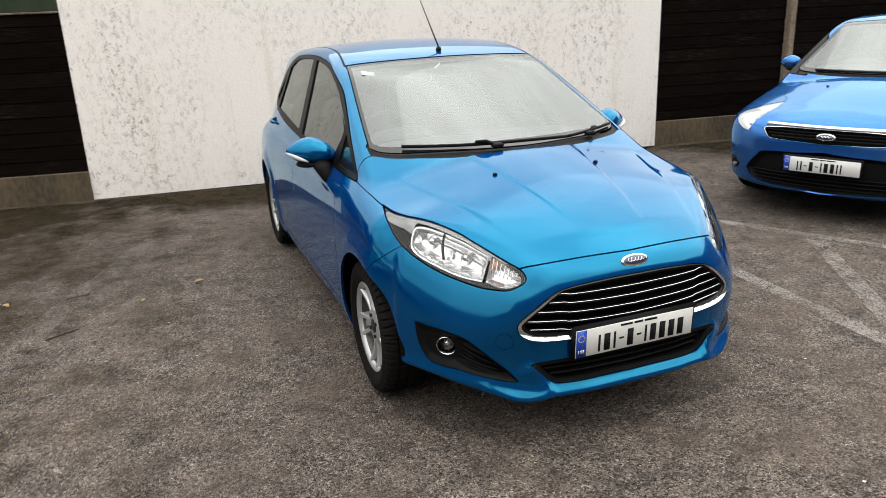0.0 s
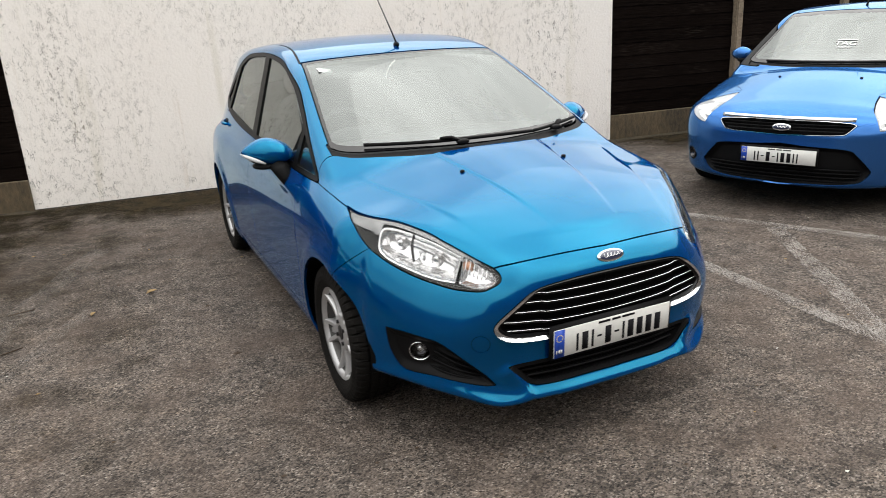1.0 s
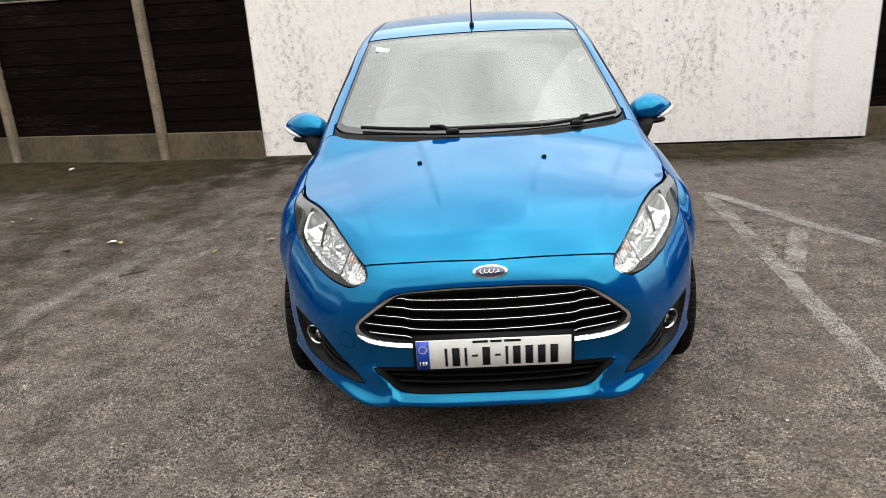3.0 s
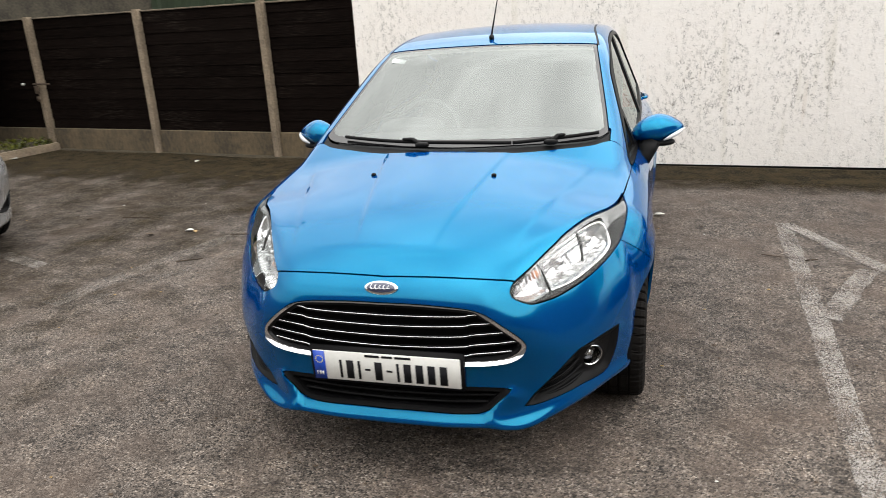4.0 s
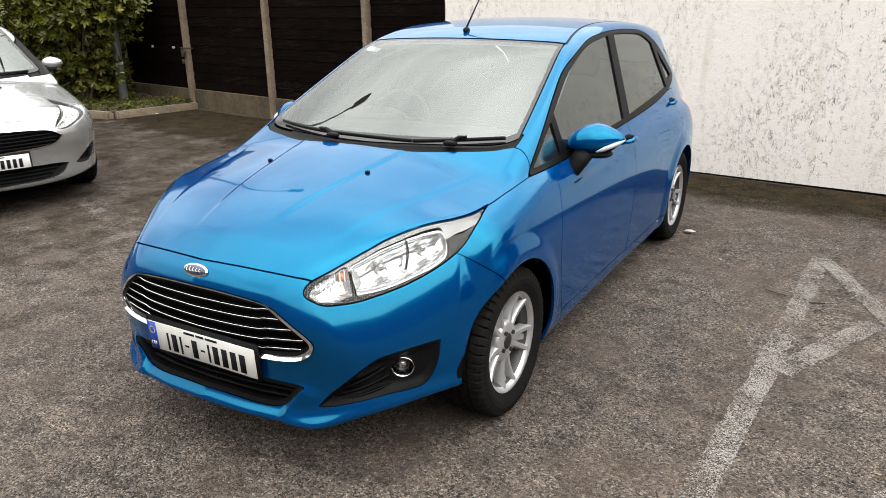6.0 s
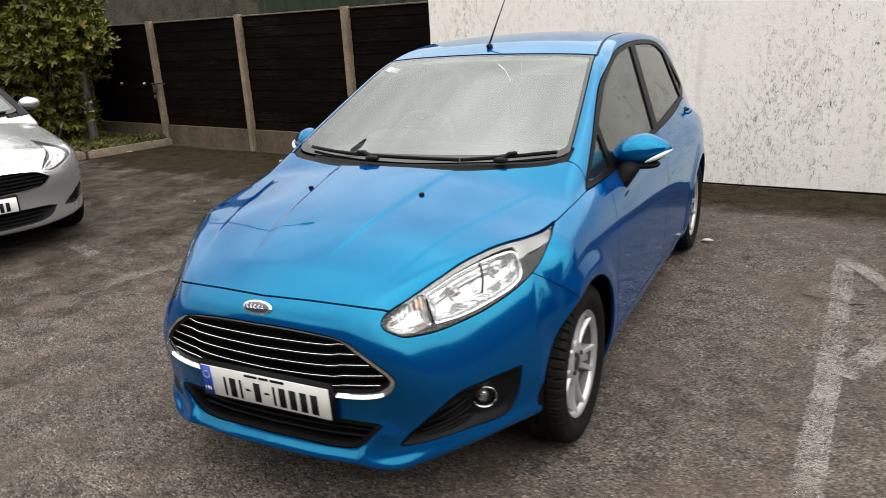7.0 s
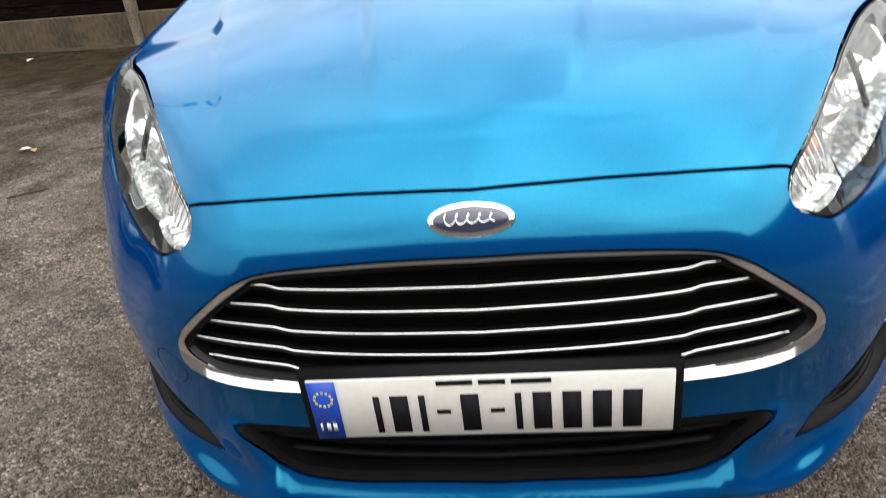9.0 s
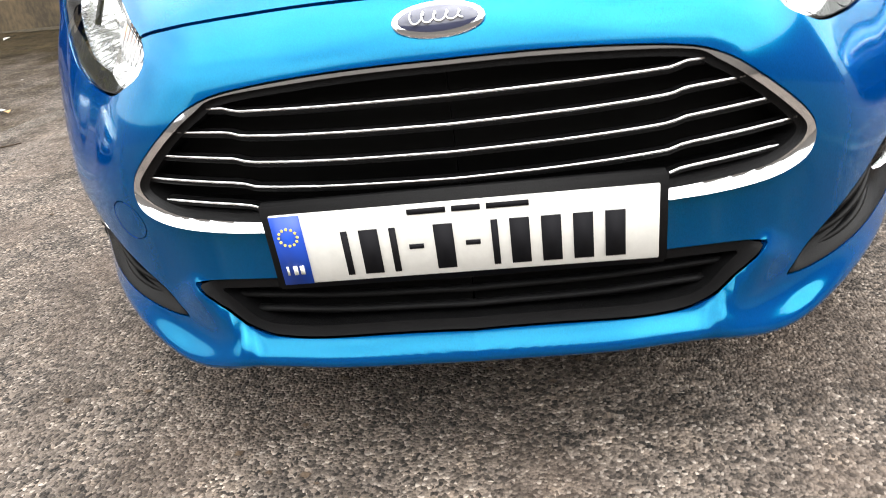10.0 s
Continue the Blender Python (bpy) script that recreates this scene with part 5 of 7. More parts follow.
def number_plate(parent, x, y, z, tilt, chars, w=0.52, h=0.11, bow=0.0):
    """A white registration plate with a blue band; the writing is plain bars."""
    base = new("number_plate")
    base.parent = parent
    base.matrix_basis = pose(x, y, z, tilt, 0, 0)
    base["label"] = "white registration plate with a blue band"
    part("holder", box(-w / 2 - 0.012, w / 2 + 0.012, 0.0, 0.016, -h / 2 - 0.012, h / 2 + 0.016, 0.004, 2), BLACK, base)
    part("plate", box(-w / 2, w / 2, -0.004, 0.002, -h / 2, h / 2, 0.0015), PLATE_WHITE, base)
    part("band", box(-w / 2 + 0.001, -w / 2 + 0.043, -0.0052, -0.003, -h / 2 + 0.001, h / 2 - 0.001), PLATE_BLUE, base, "blue band with a ring of yellow stars")
    for k in range(12):
        a = 2 * math.pi * k / 12
        bm = bmesh.new()
        bmesh.ops.create_cone(bm, cap_ends=True, segments=5, radius1=0.0023, radius2=0.0023, depth=0.001, matrix=pose(-w / 2 + 0.022 + 0.013 * math.cos(a), -0.0056, 0.022 + 0.013 * math.sin(a), 90, 0, 0))
        part("star", bm, STAR_YELLOW, base, smooth=False)
    for k in range(3):
        part("letter_bar", box(-w / 2 + 0.009 + 0.0095 * k, -w / 2 + 0.009 + 0.0095 * k + (0.003, 0.006, 0.006)[k], -0.0062, -0.005, -h / 2 + 0.017, -h / 2 + 0.031), PLATE_WHITE, base)
    for x0, x1 in ((-0.070, -0.018), (-0.010, 0.028), (0.036, 0.092)):
        part("county_bar", box(x0, x1, -0.0052, -0.003, h / 2 - 0.0135, h / 2 - 0.0055), INK, base, "short bar of small dark writing")
    at = -0.165
    for c in chars:
        wd = {"n": 0.026, "i": 0.009, "-": 0.020}[c]
        zz = (-0.008, -0.001) if c == "-" else (-0.042, 0.027)
        part("character_bar", box(at, at + wd, -0.0052, -0.003, zz[0] - 0.003, zz[1] - 0.003), INK, base)
        at += wd + 0.0158
    return base


CAR_BOX_FRONT = (("y", -1.2, -0.55),)


def build_hatch():
    S = HATCH
    car = thing("car", "metallic blue five-door hatchback parked on the asphalt", "car", at=(0, 0, -0.035))
    P = lambda name, M, m, label="", **kw: panel(name, S, M, m, car, label, **kw)
    rest = skin(S)
    gap = 0.005
    arch = lambda X, y, z: np.minimum(np.hypot(y, z - S["hub"]) - S["arch"], np.hypot(y - S["base"], z - S["hub"]) - S["arch"])
    rest, _ = region(rest, arch)
    # dark floor under the painted edge
    under, rest = region(rest, lambda X, y, z: S["floor"] + (curve(X, *S["chin"]) - S["floor"]) * (1 - step(y, -0.33, -0.2)) + 0.004 - z)
    P("underbody", both(under), BLACK, "black underbody", rim=0)

    # glass and its black borders
    ws = rule_poly([(-0.3, 1.03), (0.0, 1.03), (0.35, 1.03), (0.58, 1.03), (0.652, 1.045), (0.655, 1.07), (0.61, 1.22), (0.563, 1.36), (0.54, 1.381), (0.3, 1.396), (0.0, 1.402), (-0.3, 1.396)], "xz", (("y", 0.05, 1.32),))
    wsi = rule_poly([(-0.3, 1.055), (0.0, 1.055), (0.35, 1.053), (0.57, 1.052), (0.628, 1.062), (0.634, 1.085), (0.592, 1.22), (0.546, 1.352), (0.525, 1.371), (0.3, 1.387), (0.0, 1.393), (-0.3, 1.387)], "xz", (("y", 0.05, 1.32),))
    screen, rest = region(rest, ws, gap)
    pane, border = region(screen, wsi)
    scr = P("windscreen", both(pane), WINDOW, "clear windscreen reflecting the sky", rim=0.0, own=False)
    panel("screen_border", S, both(border), GLOSS_BLACK, scr, "black border of the glass", rim=0.006)
    hood_back = lambda X: curve(X, (0.0, 0.25, 0.45, 0.60, 0.68, 0.73, 0.78), (0.105, 0.125, 0.20, 0.276, 0.335, 0.325, 0.27))
    cowl, rest = region(rest, lambda X, y, z: np.minimum(np.minimum(y - hood_back(X), 1.06 - z), np.minimum(0.668 - X, 0.6 - y)), gap)
    P("cowl", both(cowl), BLACK, "black plastic cowl below the windscreen", rim=0.01, lift=-0.006)

    dlo = rule_poly([(0.262, 0.926, 1), (0.53, 0.930), (0.70, 0.936), (1.42, 0.962), (2.06, 0.988), (2.50, 1.030), (2.76, 1.075), (2.79, 1.10, 1), (2.62, 1.24), (2.46, 1.33), (2.246, 1.388), (1.98, 1.408), (1.73, 1.413), (1.50, 1.405), (1.266, 1.377), (0.966, 1.291), (0.74, 1.187), (0.492, 1.054)], "yz", (("x", 0.5, 2),), n=8)
    side_trim, rest = region(rest, dlo, 0.004)
    panes = []
    for pts, label in (([(0.325, 0.946, 1), (0.585, 0.952, 1), (0.598, 1.09, 1)], "small front quarter glass"),
                       ([(0.635, 0.957, 1), (1.44, 0.985, 1), (1.61, 1.392, 1), (1.28, 1.360), (0.99, 1.280), (0.78, 1.185), (0.648, 1.117, 1)], "front door glass"),
                       ([(1.545, 0.992, 1), (2.42, 1.042, 1), (2.39, 1.312, 1), (2.17, 1.374), (1.71, 1.397, 1)], "rear door glass"),
                       ([(2.49, 1.075, 1), (2.66, 1.092, 1), (2.47, 1.262, 1)], "small rear quarter glass")):
        p, side_trim = region(side_trim, rule_poly(pts, "yz"))
        panes.append((p, label))
    trims = pair("window_trim", S, side_trim, SATIN, car, "black trim round the side windows", rim=0.012, lift=0.002)
    for p, label in panes:
        for tr, m in zip(trims, (p, mirrored(p))):
            panel("window_pane", S, m, WINDOW, tr, label, rim=0.0, lift=-0.006)
    back, rest = region(rest, rule_poly([(-0.3, 1.05), (0.3, 1.05), (0.52, 1.06), (0.48, 1.33), (0.3, 1.36), (-0.3, 1.36)], "xz", (("y", 2.5, 4),)), 0.0004)
    P("rear_window", both(back), WINDOW, rim=0.0)

    # front openings
    grille = rule_poly([(-0.15, 0.699), (0.0, 0.701), (0.15, 0.698), (0.276, 0.686), (0.339, 0.668), (0.391, 0.633), (0.443, 0.588), (0.466, 0.557), (0.463, 0.534), (0.441, 0.512), (0.405, 0.498), (0.347, 0.490), (0.272, 0.487), (0.0, 0.483), (-0.272, 0.487)], "xz", CAR_BOX_FRONT)
    grille_in = rule_poly([(-0.15, 0.693), (0.0, 0.695), (0.15, 0.692), (0.290, 0.680), (0.332, 0.662), (0.382, 0.627), (0.430, 0.585), (0.452, 0.560), (0.450, 0.540), (0.428, 0.522), (0.395, 0.510), (0.335, 0.503), (0.272, 0.499), (0.0, 0.492), (-0.272, 0.499)], "xz", CAR_BOX_FRONT)
    g_all, rest = region(rest, grille, 0.003)
    mouth, ring = region(g_all, grille_in)
    gr = P("grille", both(mouth), GRILLE_BLACK, "black grille behind five chrome-edged bars", rim=0.0, lift=-0.055)
    rb_ = both(ring)
    rv = np.abs(rb_[0][:, 0]), rb_[0][:, 1], rb_[0][:, 2]
    flare = np.clip(1 - grille(*rv) / 0.013, 0, 1) * (1 - step(rv[2], 0.515, 0.56)) * step(rv[0], 0.256, 0.268)
    panel("grille_surround", S, rb_, CHROME, gr, "polished chrome surround", rim=0.02, lift=0.002 + 0.013 * flare, own=False)
    lip_in = clip(mouth, 0.009 - grille_in(*mouth[0].T))
    panel("grille_frame", S, both(lip_in), BLACK, gr, "black inner frame", rim=0.06, lift=-0.006)

    def front_line(x0, x1, z_of, back, n=60):
        xs = np.linspace(x0, x1, n)
        zz = np.array([z_of(x) for x in xs])
        eye = np.stack([xs, np.full(n, -1.3), zz], 1)
        p = shoot(S, eye, np.tile((0.0, 1.0, 0.0), (n, 1)))
        return [(a, b + back, c) for a, b, c in p]
    for z_mid, z_kink, z_end, half in ((0.652, 0.655, 0.660, 0.322), (0.615, 0.622, 0.632, 0.372), (0.577, 0.584, 0.600, 0.412), (0.539, 0.547, 0.566, 0.446), (0.505, 0.513, 0.531, 0.425)):
        kink = 0.285
        zf = lambda x: z_mid + (z_kink - z_mid) * min(1, abs(x) / kink) ** 2 + step(np.array(abs(x)), kink - 0.012, kink + 0.012) * 0.005 + max(0, abs(x) - kink) / max(0.01, half - kink) * (z_end - z_kink - 0.005)
        line = front_line(-half + 0.006, half - 0.006, zf, 0.018)
        bar = tube(line, 0.010, "grille_bar", BLACK, gr, "", flat=0.62, sides=10)
        tube([(a, b - 0.0075, c + 0.004) for a, b, c in line], 0.0042, "chrome_strip", CHROME, bar, "bright chrome strip", flat=0.55)
    low = rule_poly([(-0.13, 0.309), (0.0, 0.310), (0.13, 0.309), (0.27, 0.305), (0.335, 0.315), (0.375, 0.351), (0.418, 0.394, 1), (0.30, 0.401), (0.0, 0.405), (-0.3, 0.401)], "xz", CAR_BOX_FRONT)
    l_all, rest = region(rest, low, 0.003)
    l_in = clip(l_all, low(*l_all[0].T) - 0.016)
    l_ring = clip(l_all, 0.016 - low(*l_all[0].T))
    lg = P("lower_grille", both(l_in), GRILLE_BLACK, "black lower air intake with horizontal bars", rim=0.0, lift=-0.06)
    panel("intake_frame", S, both(l_ring), BLACK, lg, rim=0.07, lift=-0.004)
    for zb, hb in ((0.333, 0.335), (0.358, 0.365), (0.382, 0.385)):
        tube(front_line(-hb, hb, lambda x: zb, 0.03), 0.008, "intake_bar", BLACK, lg, flat=0.7)

    # lamps
    lamp = rule_poly([(-0.292, 0.722), (-0.27, 0.739), (-0.235, 0.752), (-0.15, 0.773), (-0.03, 0.804), (0.035, 0.82), (0.112, 0.839), (0.205, 0.854), (0.3, 0.865), (0.4, 0.871), (0.5, 0.873), (0.607, 0.877), (0.695, 0.886, 1), (0.63, 0.868), (0.575, 0.842), (0.517, 0.803), (0.455, 0.776), (0.34, 0.739), (0.193, 0.707), (0.03, 0.684), (-0.057, 0.675), (-0.13, 0.674), (-0.205, 0.677), (-0.25, 0.689), (-0.287, 0.705)], "sz", (("y", -1, 0.1), ("x", 0.3, 1)))
    lens, rest = region(rest, lamp, 0.004)
    main = rule_poly([(-0.064, 0.783, 1), (0.02, 0.805), (0.10, 0.825), (0.26, 0.851), (0.37, 0.861), (0.405, 0.857), (0.421, 0.828), (0.415, 0.779), (0.348, 0.749), (0.225, 0.725), (0.135, 0.711), (0.05, 0.702), (-0.046, 0.697, 1)], "sz")
    turn_sig = rule_poly([(-0.254, 0.728), (-0.187, 0.752), (-0.105, 0.778), (-0.079, 0.778, 1), (-0.070, 0.697, 1), (-0.138, 0.687), (-0.214, 0.688), (-0.262, 0.704)], "sz")
    bowl, house = region(lens, main)
    sig, house = region(house, turn_sig)
    upper, house = region(house, lambda X, y, z: np.minimum(z - curve(X + y, (-0.3, -0.06, 0.0, 0.4, 0.5, 0.6, 0.7), (0.76, 0.77, 0.78, 0.82, 0.84, 0.855, 0.88)), 1.0 - X))
    for m in (0, 1):
        f = mirrored if m else (lambda q: q)
        hl = panel("headlight", S, f(lens), LENS, car, "clear headlight with chrome reflectors and a dark bezel", rim=0.0)
        panel("bezel", S, f(house), LAMP_SMOKE, hl, "smoked grey bezel", rim=0.0, lift=sink(house, lamp, 0.045, 0.03) - 0.004)
        seal = clip(lens, 0.0032 - lamp(np.abs(lens[0][:, 0]), lens[0][:, 1], lens[0][:, 2]))
        panel("lamp_seal", S, f(seal), SATIN, hl, "thin black rubber seal", rim=0.0, lift=0.0012)
        panel("upper_bezel", S, f(upper), LAMP_MID, hl, "pale silver bezel", rim=0.0, lift=sink(upper, lamp, 0.022, 0.03) - 0.004)
        panel("reflector", S, f(bowl), REFLECTOR, hl, "bright chrome reflector", rim=0.0, lift=-0.026 + sink(bowl, main, 0.045, 0.045), own=False)
        panel("indicator_reflector", S, f(sig), REFLECTOR, hl, "silver indicator reflector", rim=0.0, lift=-0.02 + sink(sig, turn_sig, 0.025, 0.02), own=False)
        sx = -1 if m else 1
        for s_, z_, r_ in ((0.09, 0.772, 0.026), (0.315, 0.812, 0.026)):
            c = shoot(S, np.array([[0.538 + s_ * 0.445 + 0.5, s_ - (0.538 + s_ * 0.445) - 0.5, z_]]), np.array([[-0.7071, 0.7071, 0.0]]))[0]
            d = normals_of(S, c[None])[0]
            o = c - d * 0.05
            bm = lathe([(-0.03, r_), (-0.012, r_ * 0.9), (0.0, r_ * 0.62), (0.008, r_ * 0.3), (0.012, 0.0006)], 24)
            ob = part("projector", bm, REFLECTOR, hl, "round chrome bulb shield")
            ob.matrix_basis = Matrix.Translation((o[0] * sx, o[1], o[2])) @ Vector((d[0] * sx, d[1], d[2])).to_track_quat("X", "Z").to_matrix().to_4x4()
        c = shoot(S, np.array([[0.483 + 0.3, -0.592 - 0.3, 0.758]]), np.array([[-0.7071, 0.7071, 0.0]]))[0]
        for s_, z_lo, z_hi in ((-0.235, 0.712, 0.730), (-0.212, 0.706, 0.738), (-0.189, 0.706, 0.746), (-0.166, 0.708, 0.753), (-0.143, 0.712, 0.760), (-0.120, 0.716, 0.767), (-0.097, 0.722, 0.772)):
            zz = np.linspace(z_lo, z_hi, 6)
            fx = 0.538 + s_ * 0.445 + 0.3
            rib = shoot(S, np.stack([np.full(6, fx), np.full(6, s_ - fx), zz], 1), np.tile((-0.7071, 0.7071, 0.0), (6, 1)))
            tube([((a - 0.016) * sx, b_ + 0.016, c_) for a, b_, c_ in rib], 0.0022, "rib", REFLECTOR, hl, "fine upright rib", sides=6)
        zz = np.linspace(0.738, 0.838, 8)
        ss = 0.192 + 0.03 * np.sin(np.linspace(0.2, 2.4, 8))
        fx = 0.538 + ss * 0.445 + 0.3
        mid = shoot(S, np.stack([fx, ss - fx, zz], 1), np.tile((-0.7071, 0.7071, 0.0), (8, 1)))
        tube([((a - 0.026) * sx, b_ + 0.026, c_) for a, b_, c_ in mid], 0.0055, "divider", LAMP_SMOKE, hl, "dark bridge between the two reflectors", sides=6)
        ob = part("indicator_bulb", blob((0, 0, 0), (0.013, 0.013, 0.015), 2), AMBER, hl, "amber bulb")
        d = normals_of(S, c[None])[0]
        ob.location = ((c[0] - d[0] * 0.03) * sx, c[1] - d[1] * 0.03, c[2] - d[2] * 0.03)
    fog = rule_poly([(-0.268, 0.323, 1), (-0.215, 0.366), (-0.15, 0.408), (-0.07, 0.452), (0.012, 0.486), (0.10, 0.497), (0.19, 0.503), (0.334, 0.506, 1), (0.318, 0.425), (0.28, 0.370), (0.235, 0.347), (0.15, 0.344), (0.05, 0.346), (-0.11, 0.335), (-0.22, 0.322)], "sz", (("y", -1, -0.3), ("x", 0.4, 1)))
    f_all, rest = region(rest, fog, 0.003)
    lampc = shoot(S, np.array([[0.681 + 0.3, -0.533 - 0.3, 0.425]]), np.array([[-0.7071, 0.7071, 0.0]]))[0]
    dc = normals_of(S, lampc[None])[0]
    hole = lambda X, y, z: 0.039 - np.sqrt((X - lampc[0]) ** 2 + (y - lampc[1]) ** 2 + (z - lampc[2]) ** 2)
    _, f_sur = region(f_all, hole)
    v = f_sur[0]
    ribs = 0.010 * np.sin((v[:, 2] - 0.33 - 0.22 * (v[:, 0] + v[:, 1])) * 150) * (1 - step(v[:, 0] + v[:, 1], -0.02, 0.08)) * step(fog(*v.T), 0.012, 0.03)
    lift = sink(f_sur, fog, 0.040, 0.035) * (1 - 0.55 * step(v[:, 0] + v[:, 1], -0.02, 0.16)) + ribs
    for m, sx in ((0, 1), (1, -1)):
        f = mirrored if m else (lambda q: q)
        fs = panel("fog_lamp_surround", S, f(f_sur), BLACK, car, "black plastic surround of the fog lamp", rim=0.02, lift=lift, own=False)
        for za, zb, s1 in ((0.337, 0.372, 0.10), (0.352, 0.405, 0.08), (0.372, 0.437, 0.04)):
            pts = []
            for k in range(12):
                s_ = -0.215 + (s1 + 0.215) * k / 11 + (0.02 if za > 0.36 else 0)
                X = 0.585 + 0.5 * s_
                q = shoot(S, np.array([[X + 0.4, s_ - X - 0.4, za + (zb - za) * k / 11]]), np.array([[-0.7071, 0.7071, 0.0]]))[0]
                d = normals_of(S, q[None])[0]
                q = q - d * (0.016 + 0.012 * (abs(k - 5.5) / 5.5) ** 2)
                pts.append((q[0] * sx, q[1], q[2]))
            tube(pts, 0.007, "louvre", SATIN, fs, flat=0.7)
        fl = new("fog_lamp")
        fl.parent = fs
        o = lampc - dc * 0.021
        fl.matrix_basis = Matrix.Translation((o[0] * sx, o[1], o[2])) @ Vector((dc[0] * sx * 0.6, dc[1] - 0.25, dc[2])).to_track_quat("X", "Z").to_matrix().to_4x4()
        part("chrome_ring", lathe([(-0.03, 0.037), (0.002, 0.0395), (0.005, 0.0385), (0.005, 0.0372), (-0.004, 0.036), (-0.02, 0.036)], 48), CHROME, fl, "chrome ring")
        part("lamp_bowl", lathe([(-0.012, 0.040), (-0.03, 0.030), (-0.036, 0.012), (-0.036, 0.0005)], 32), SMOKED, fl)
        part("bulb_cap", lathe([(-0.036, 0.016), (-0.016, 0.015), (-0.008, 0.009), (-0.006, 0.0005)], 20), REFLECTOR, fl)
        part("lamp_glass", lathe([(-0.004, 0.040), (-0.001, 0.03), (0.001, 0.015), (0.0015, 0.0005)], 32), LENS, fl)

    # painted panels
    hood_edge = lambda s_: curve(s_, (-0.4, -0.292, -0.27, -0.235, -0.15, -0.03, 0.035, 0.112, 0.205, 0.3, 0.4, 0.5, 0.607, 0.695, 0.847, 1.027, 1.15), (0.69, 0.721, 0.738, 0.751, 0.772, 0.803, 0.819, 0.838, 0.853, 0.864, 0.87, 0.872, 0.876, 0.885, 0.905, 0.926, 0.938))
    hood_front = lambda X: curve(X, (0.0, 0.14, 0.28, 0.37, 0.425, 0.5), (-0.739, -0.730, -0.713, -0.695, -0.675, -0.657))
    hood, rest = region(rest, lambda X, y, z: np.minimum(np.minimum(y - hood_front(X), 2 * (z - hood_edge(X + y))), hood_back(X) - y), gap)
    P("bonnet", both(hood), PAINT, "metallic blue bonnet", rim=0.018)
    front_cut = lambda z: curve(z, (0.20, 0.45, 0.655, 0.724, 0.761, 0.79, 0.85), (-0.05, -0.08, -0.150, -0.226, -0.268, -0.308, -0.36))
    bump, rest = region(rest, lambda X, y, z: np.minimum(front_cut(z) - y, 0.86 - z), gap)
    whole = both(bump)
    eye_lid = lambda M: 0.033 - np.sqrt((M[0][:, 0] + 0.507) ** 2 + (M[0][:, 2] - 0.492) ** 2 + (M[0][:, 1] + 0.712) ** 2)
    lid = clip(whole, eye_lid(whole) - 0.001)
    whole = clip(whole, -eye_lid(whole) - 0.0008)
    bumper = P("front_bumper", whole, PAINT, "metallic blue front bumper", rim=0.012)
    panel("towing_eye_cover", S, lid, PAINT, bumper, "round painted cover of the towing eye", rim=0.006)
    door_a = lambda z: curve(z, (0.2, 0.317, 0.45, 0.6, 0.86, 0.95), (0.52, 0.475, 0.432, 0.415, 0.432, 0.44))
    fend, rest = region(rest, lambda X, y, z: np.minimum(np.minimum(door_a(z) - y, 0.94 - z), X - 0.5), gap)
    pair("front_wing", S, fend, PAINT, car, rim=0.012)
    sill_z = lambda y: curve(y, (0.3, 1.0, 2.0, 2.5), (0.285, 0.285, 0.290, 0.31))
    sill, rest = region(rest, lambda X, y, z: np.minimum(np.minimum(sill_z(y) - z, X - 0.4), np.minimum(y - 0.2, 2.4 - y)), gap)
    pair("sill", S, sill, PAINT, car, rim=0.008)
    belt_cut = lambda X, y, z: np.minimum(1.02 - z, X - 0.55)
    d1, rest = region(rest, lambda X, y, z: np.minimum(np.minimum(y - door_a(z), 1.475 + 0.10 * (z - 0.95) - y), belt_cut(X, y, z)), gap)
    fd = pair("front_door", S, d1, PAINT, car, rim=0.01)
    d2, rest = region(rest, lambda X, y, z: np.minimum(np.minimum(y - 1.475 - 0.10 * (z - 0.95), curve(z, (0.25, 0.45, 0.62, 0.75, 0.95, 1.05), (2.06, 2.10, 2.24, 2.40, 2.52, 2.56)) - y), belt_cut(X, y, z)), gap)
    rd = pair("rear_door", S, d2, PAINT, car, rim=0.01)
    ditch = lambda y: curve(y, (1.0, 1.14, 1.42, 1.8, 2.3, 2.8), (0.575, 0.556, 0.520, 0.502, 0.495, 0.48))
    roof, rest = region(rest, lambda X, y, z: np.minimum(np.minimum(ditch(y) - X, z - 1.36), np.minimum(y - 0.9, 2.72 - y)), 0.0)
    strip, rest = region(rest, lambda X, y, z: np.minimum(np.minimum(ditch(y) + 0.012 - X, z - 1.34), np.minimum(y - 1.12, 2.72 - y)), 0.0)
    top = P("roof", both(roof), PAINT, "metallic blue roof", rim=0.01)
    panel("headliner", S, both(roof), HEADLINER, top, "pale grey headliner", rim=0.0, lift=-0.035)
    pair("roof_strip", S, strip, BLACK, car, "black drip strip along the roof", rim=0.01, lift=-0.003)
    gate, rest = region(rest, lambda X, y, z: np.minimum(np.minimum(y - 2.72, z - 0.62), 0.62 - X), gap)
    P("tailgate", both(gate), PAINT, rim=0.01)
    rb, rest = region(rest, lambda X, y, z: np.minimum(y - 2.83, 0.62 - z), gap)
    P("rear_bumper", both(rb), PAINT, rim=0.01)
    tl, rest = region(rest, rule_poly([(2.80, 0.80), (3.15, 0.82), (3.10, 1.05), (2.95, 1.10), (2.85, 0.98)], "yz", (("x", 0.55, 1),)), 0.004)
    pair("tail_lamp", S, tl, RED_LENS, car, "red tail lamp", rim=0.01)
    pair("body_frame", S, rest, PAINT, car, rim=0.012)

    # badge, plate, small fittings
    em = new("badge")
    em.parent = bumper
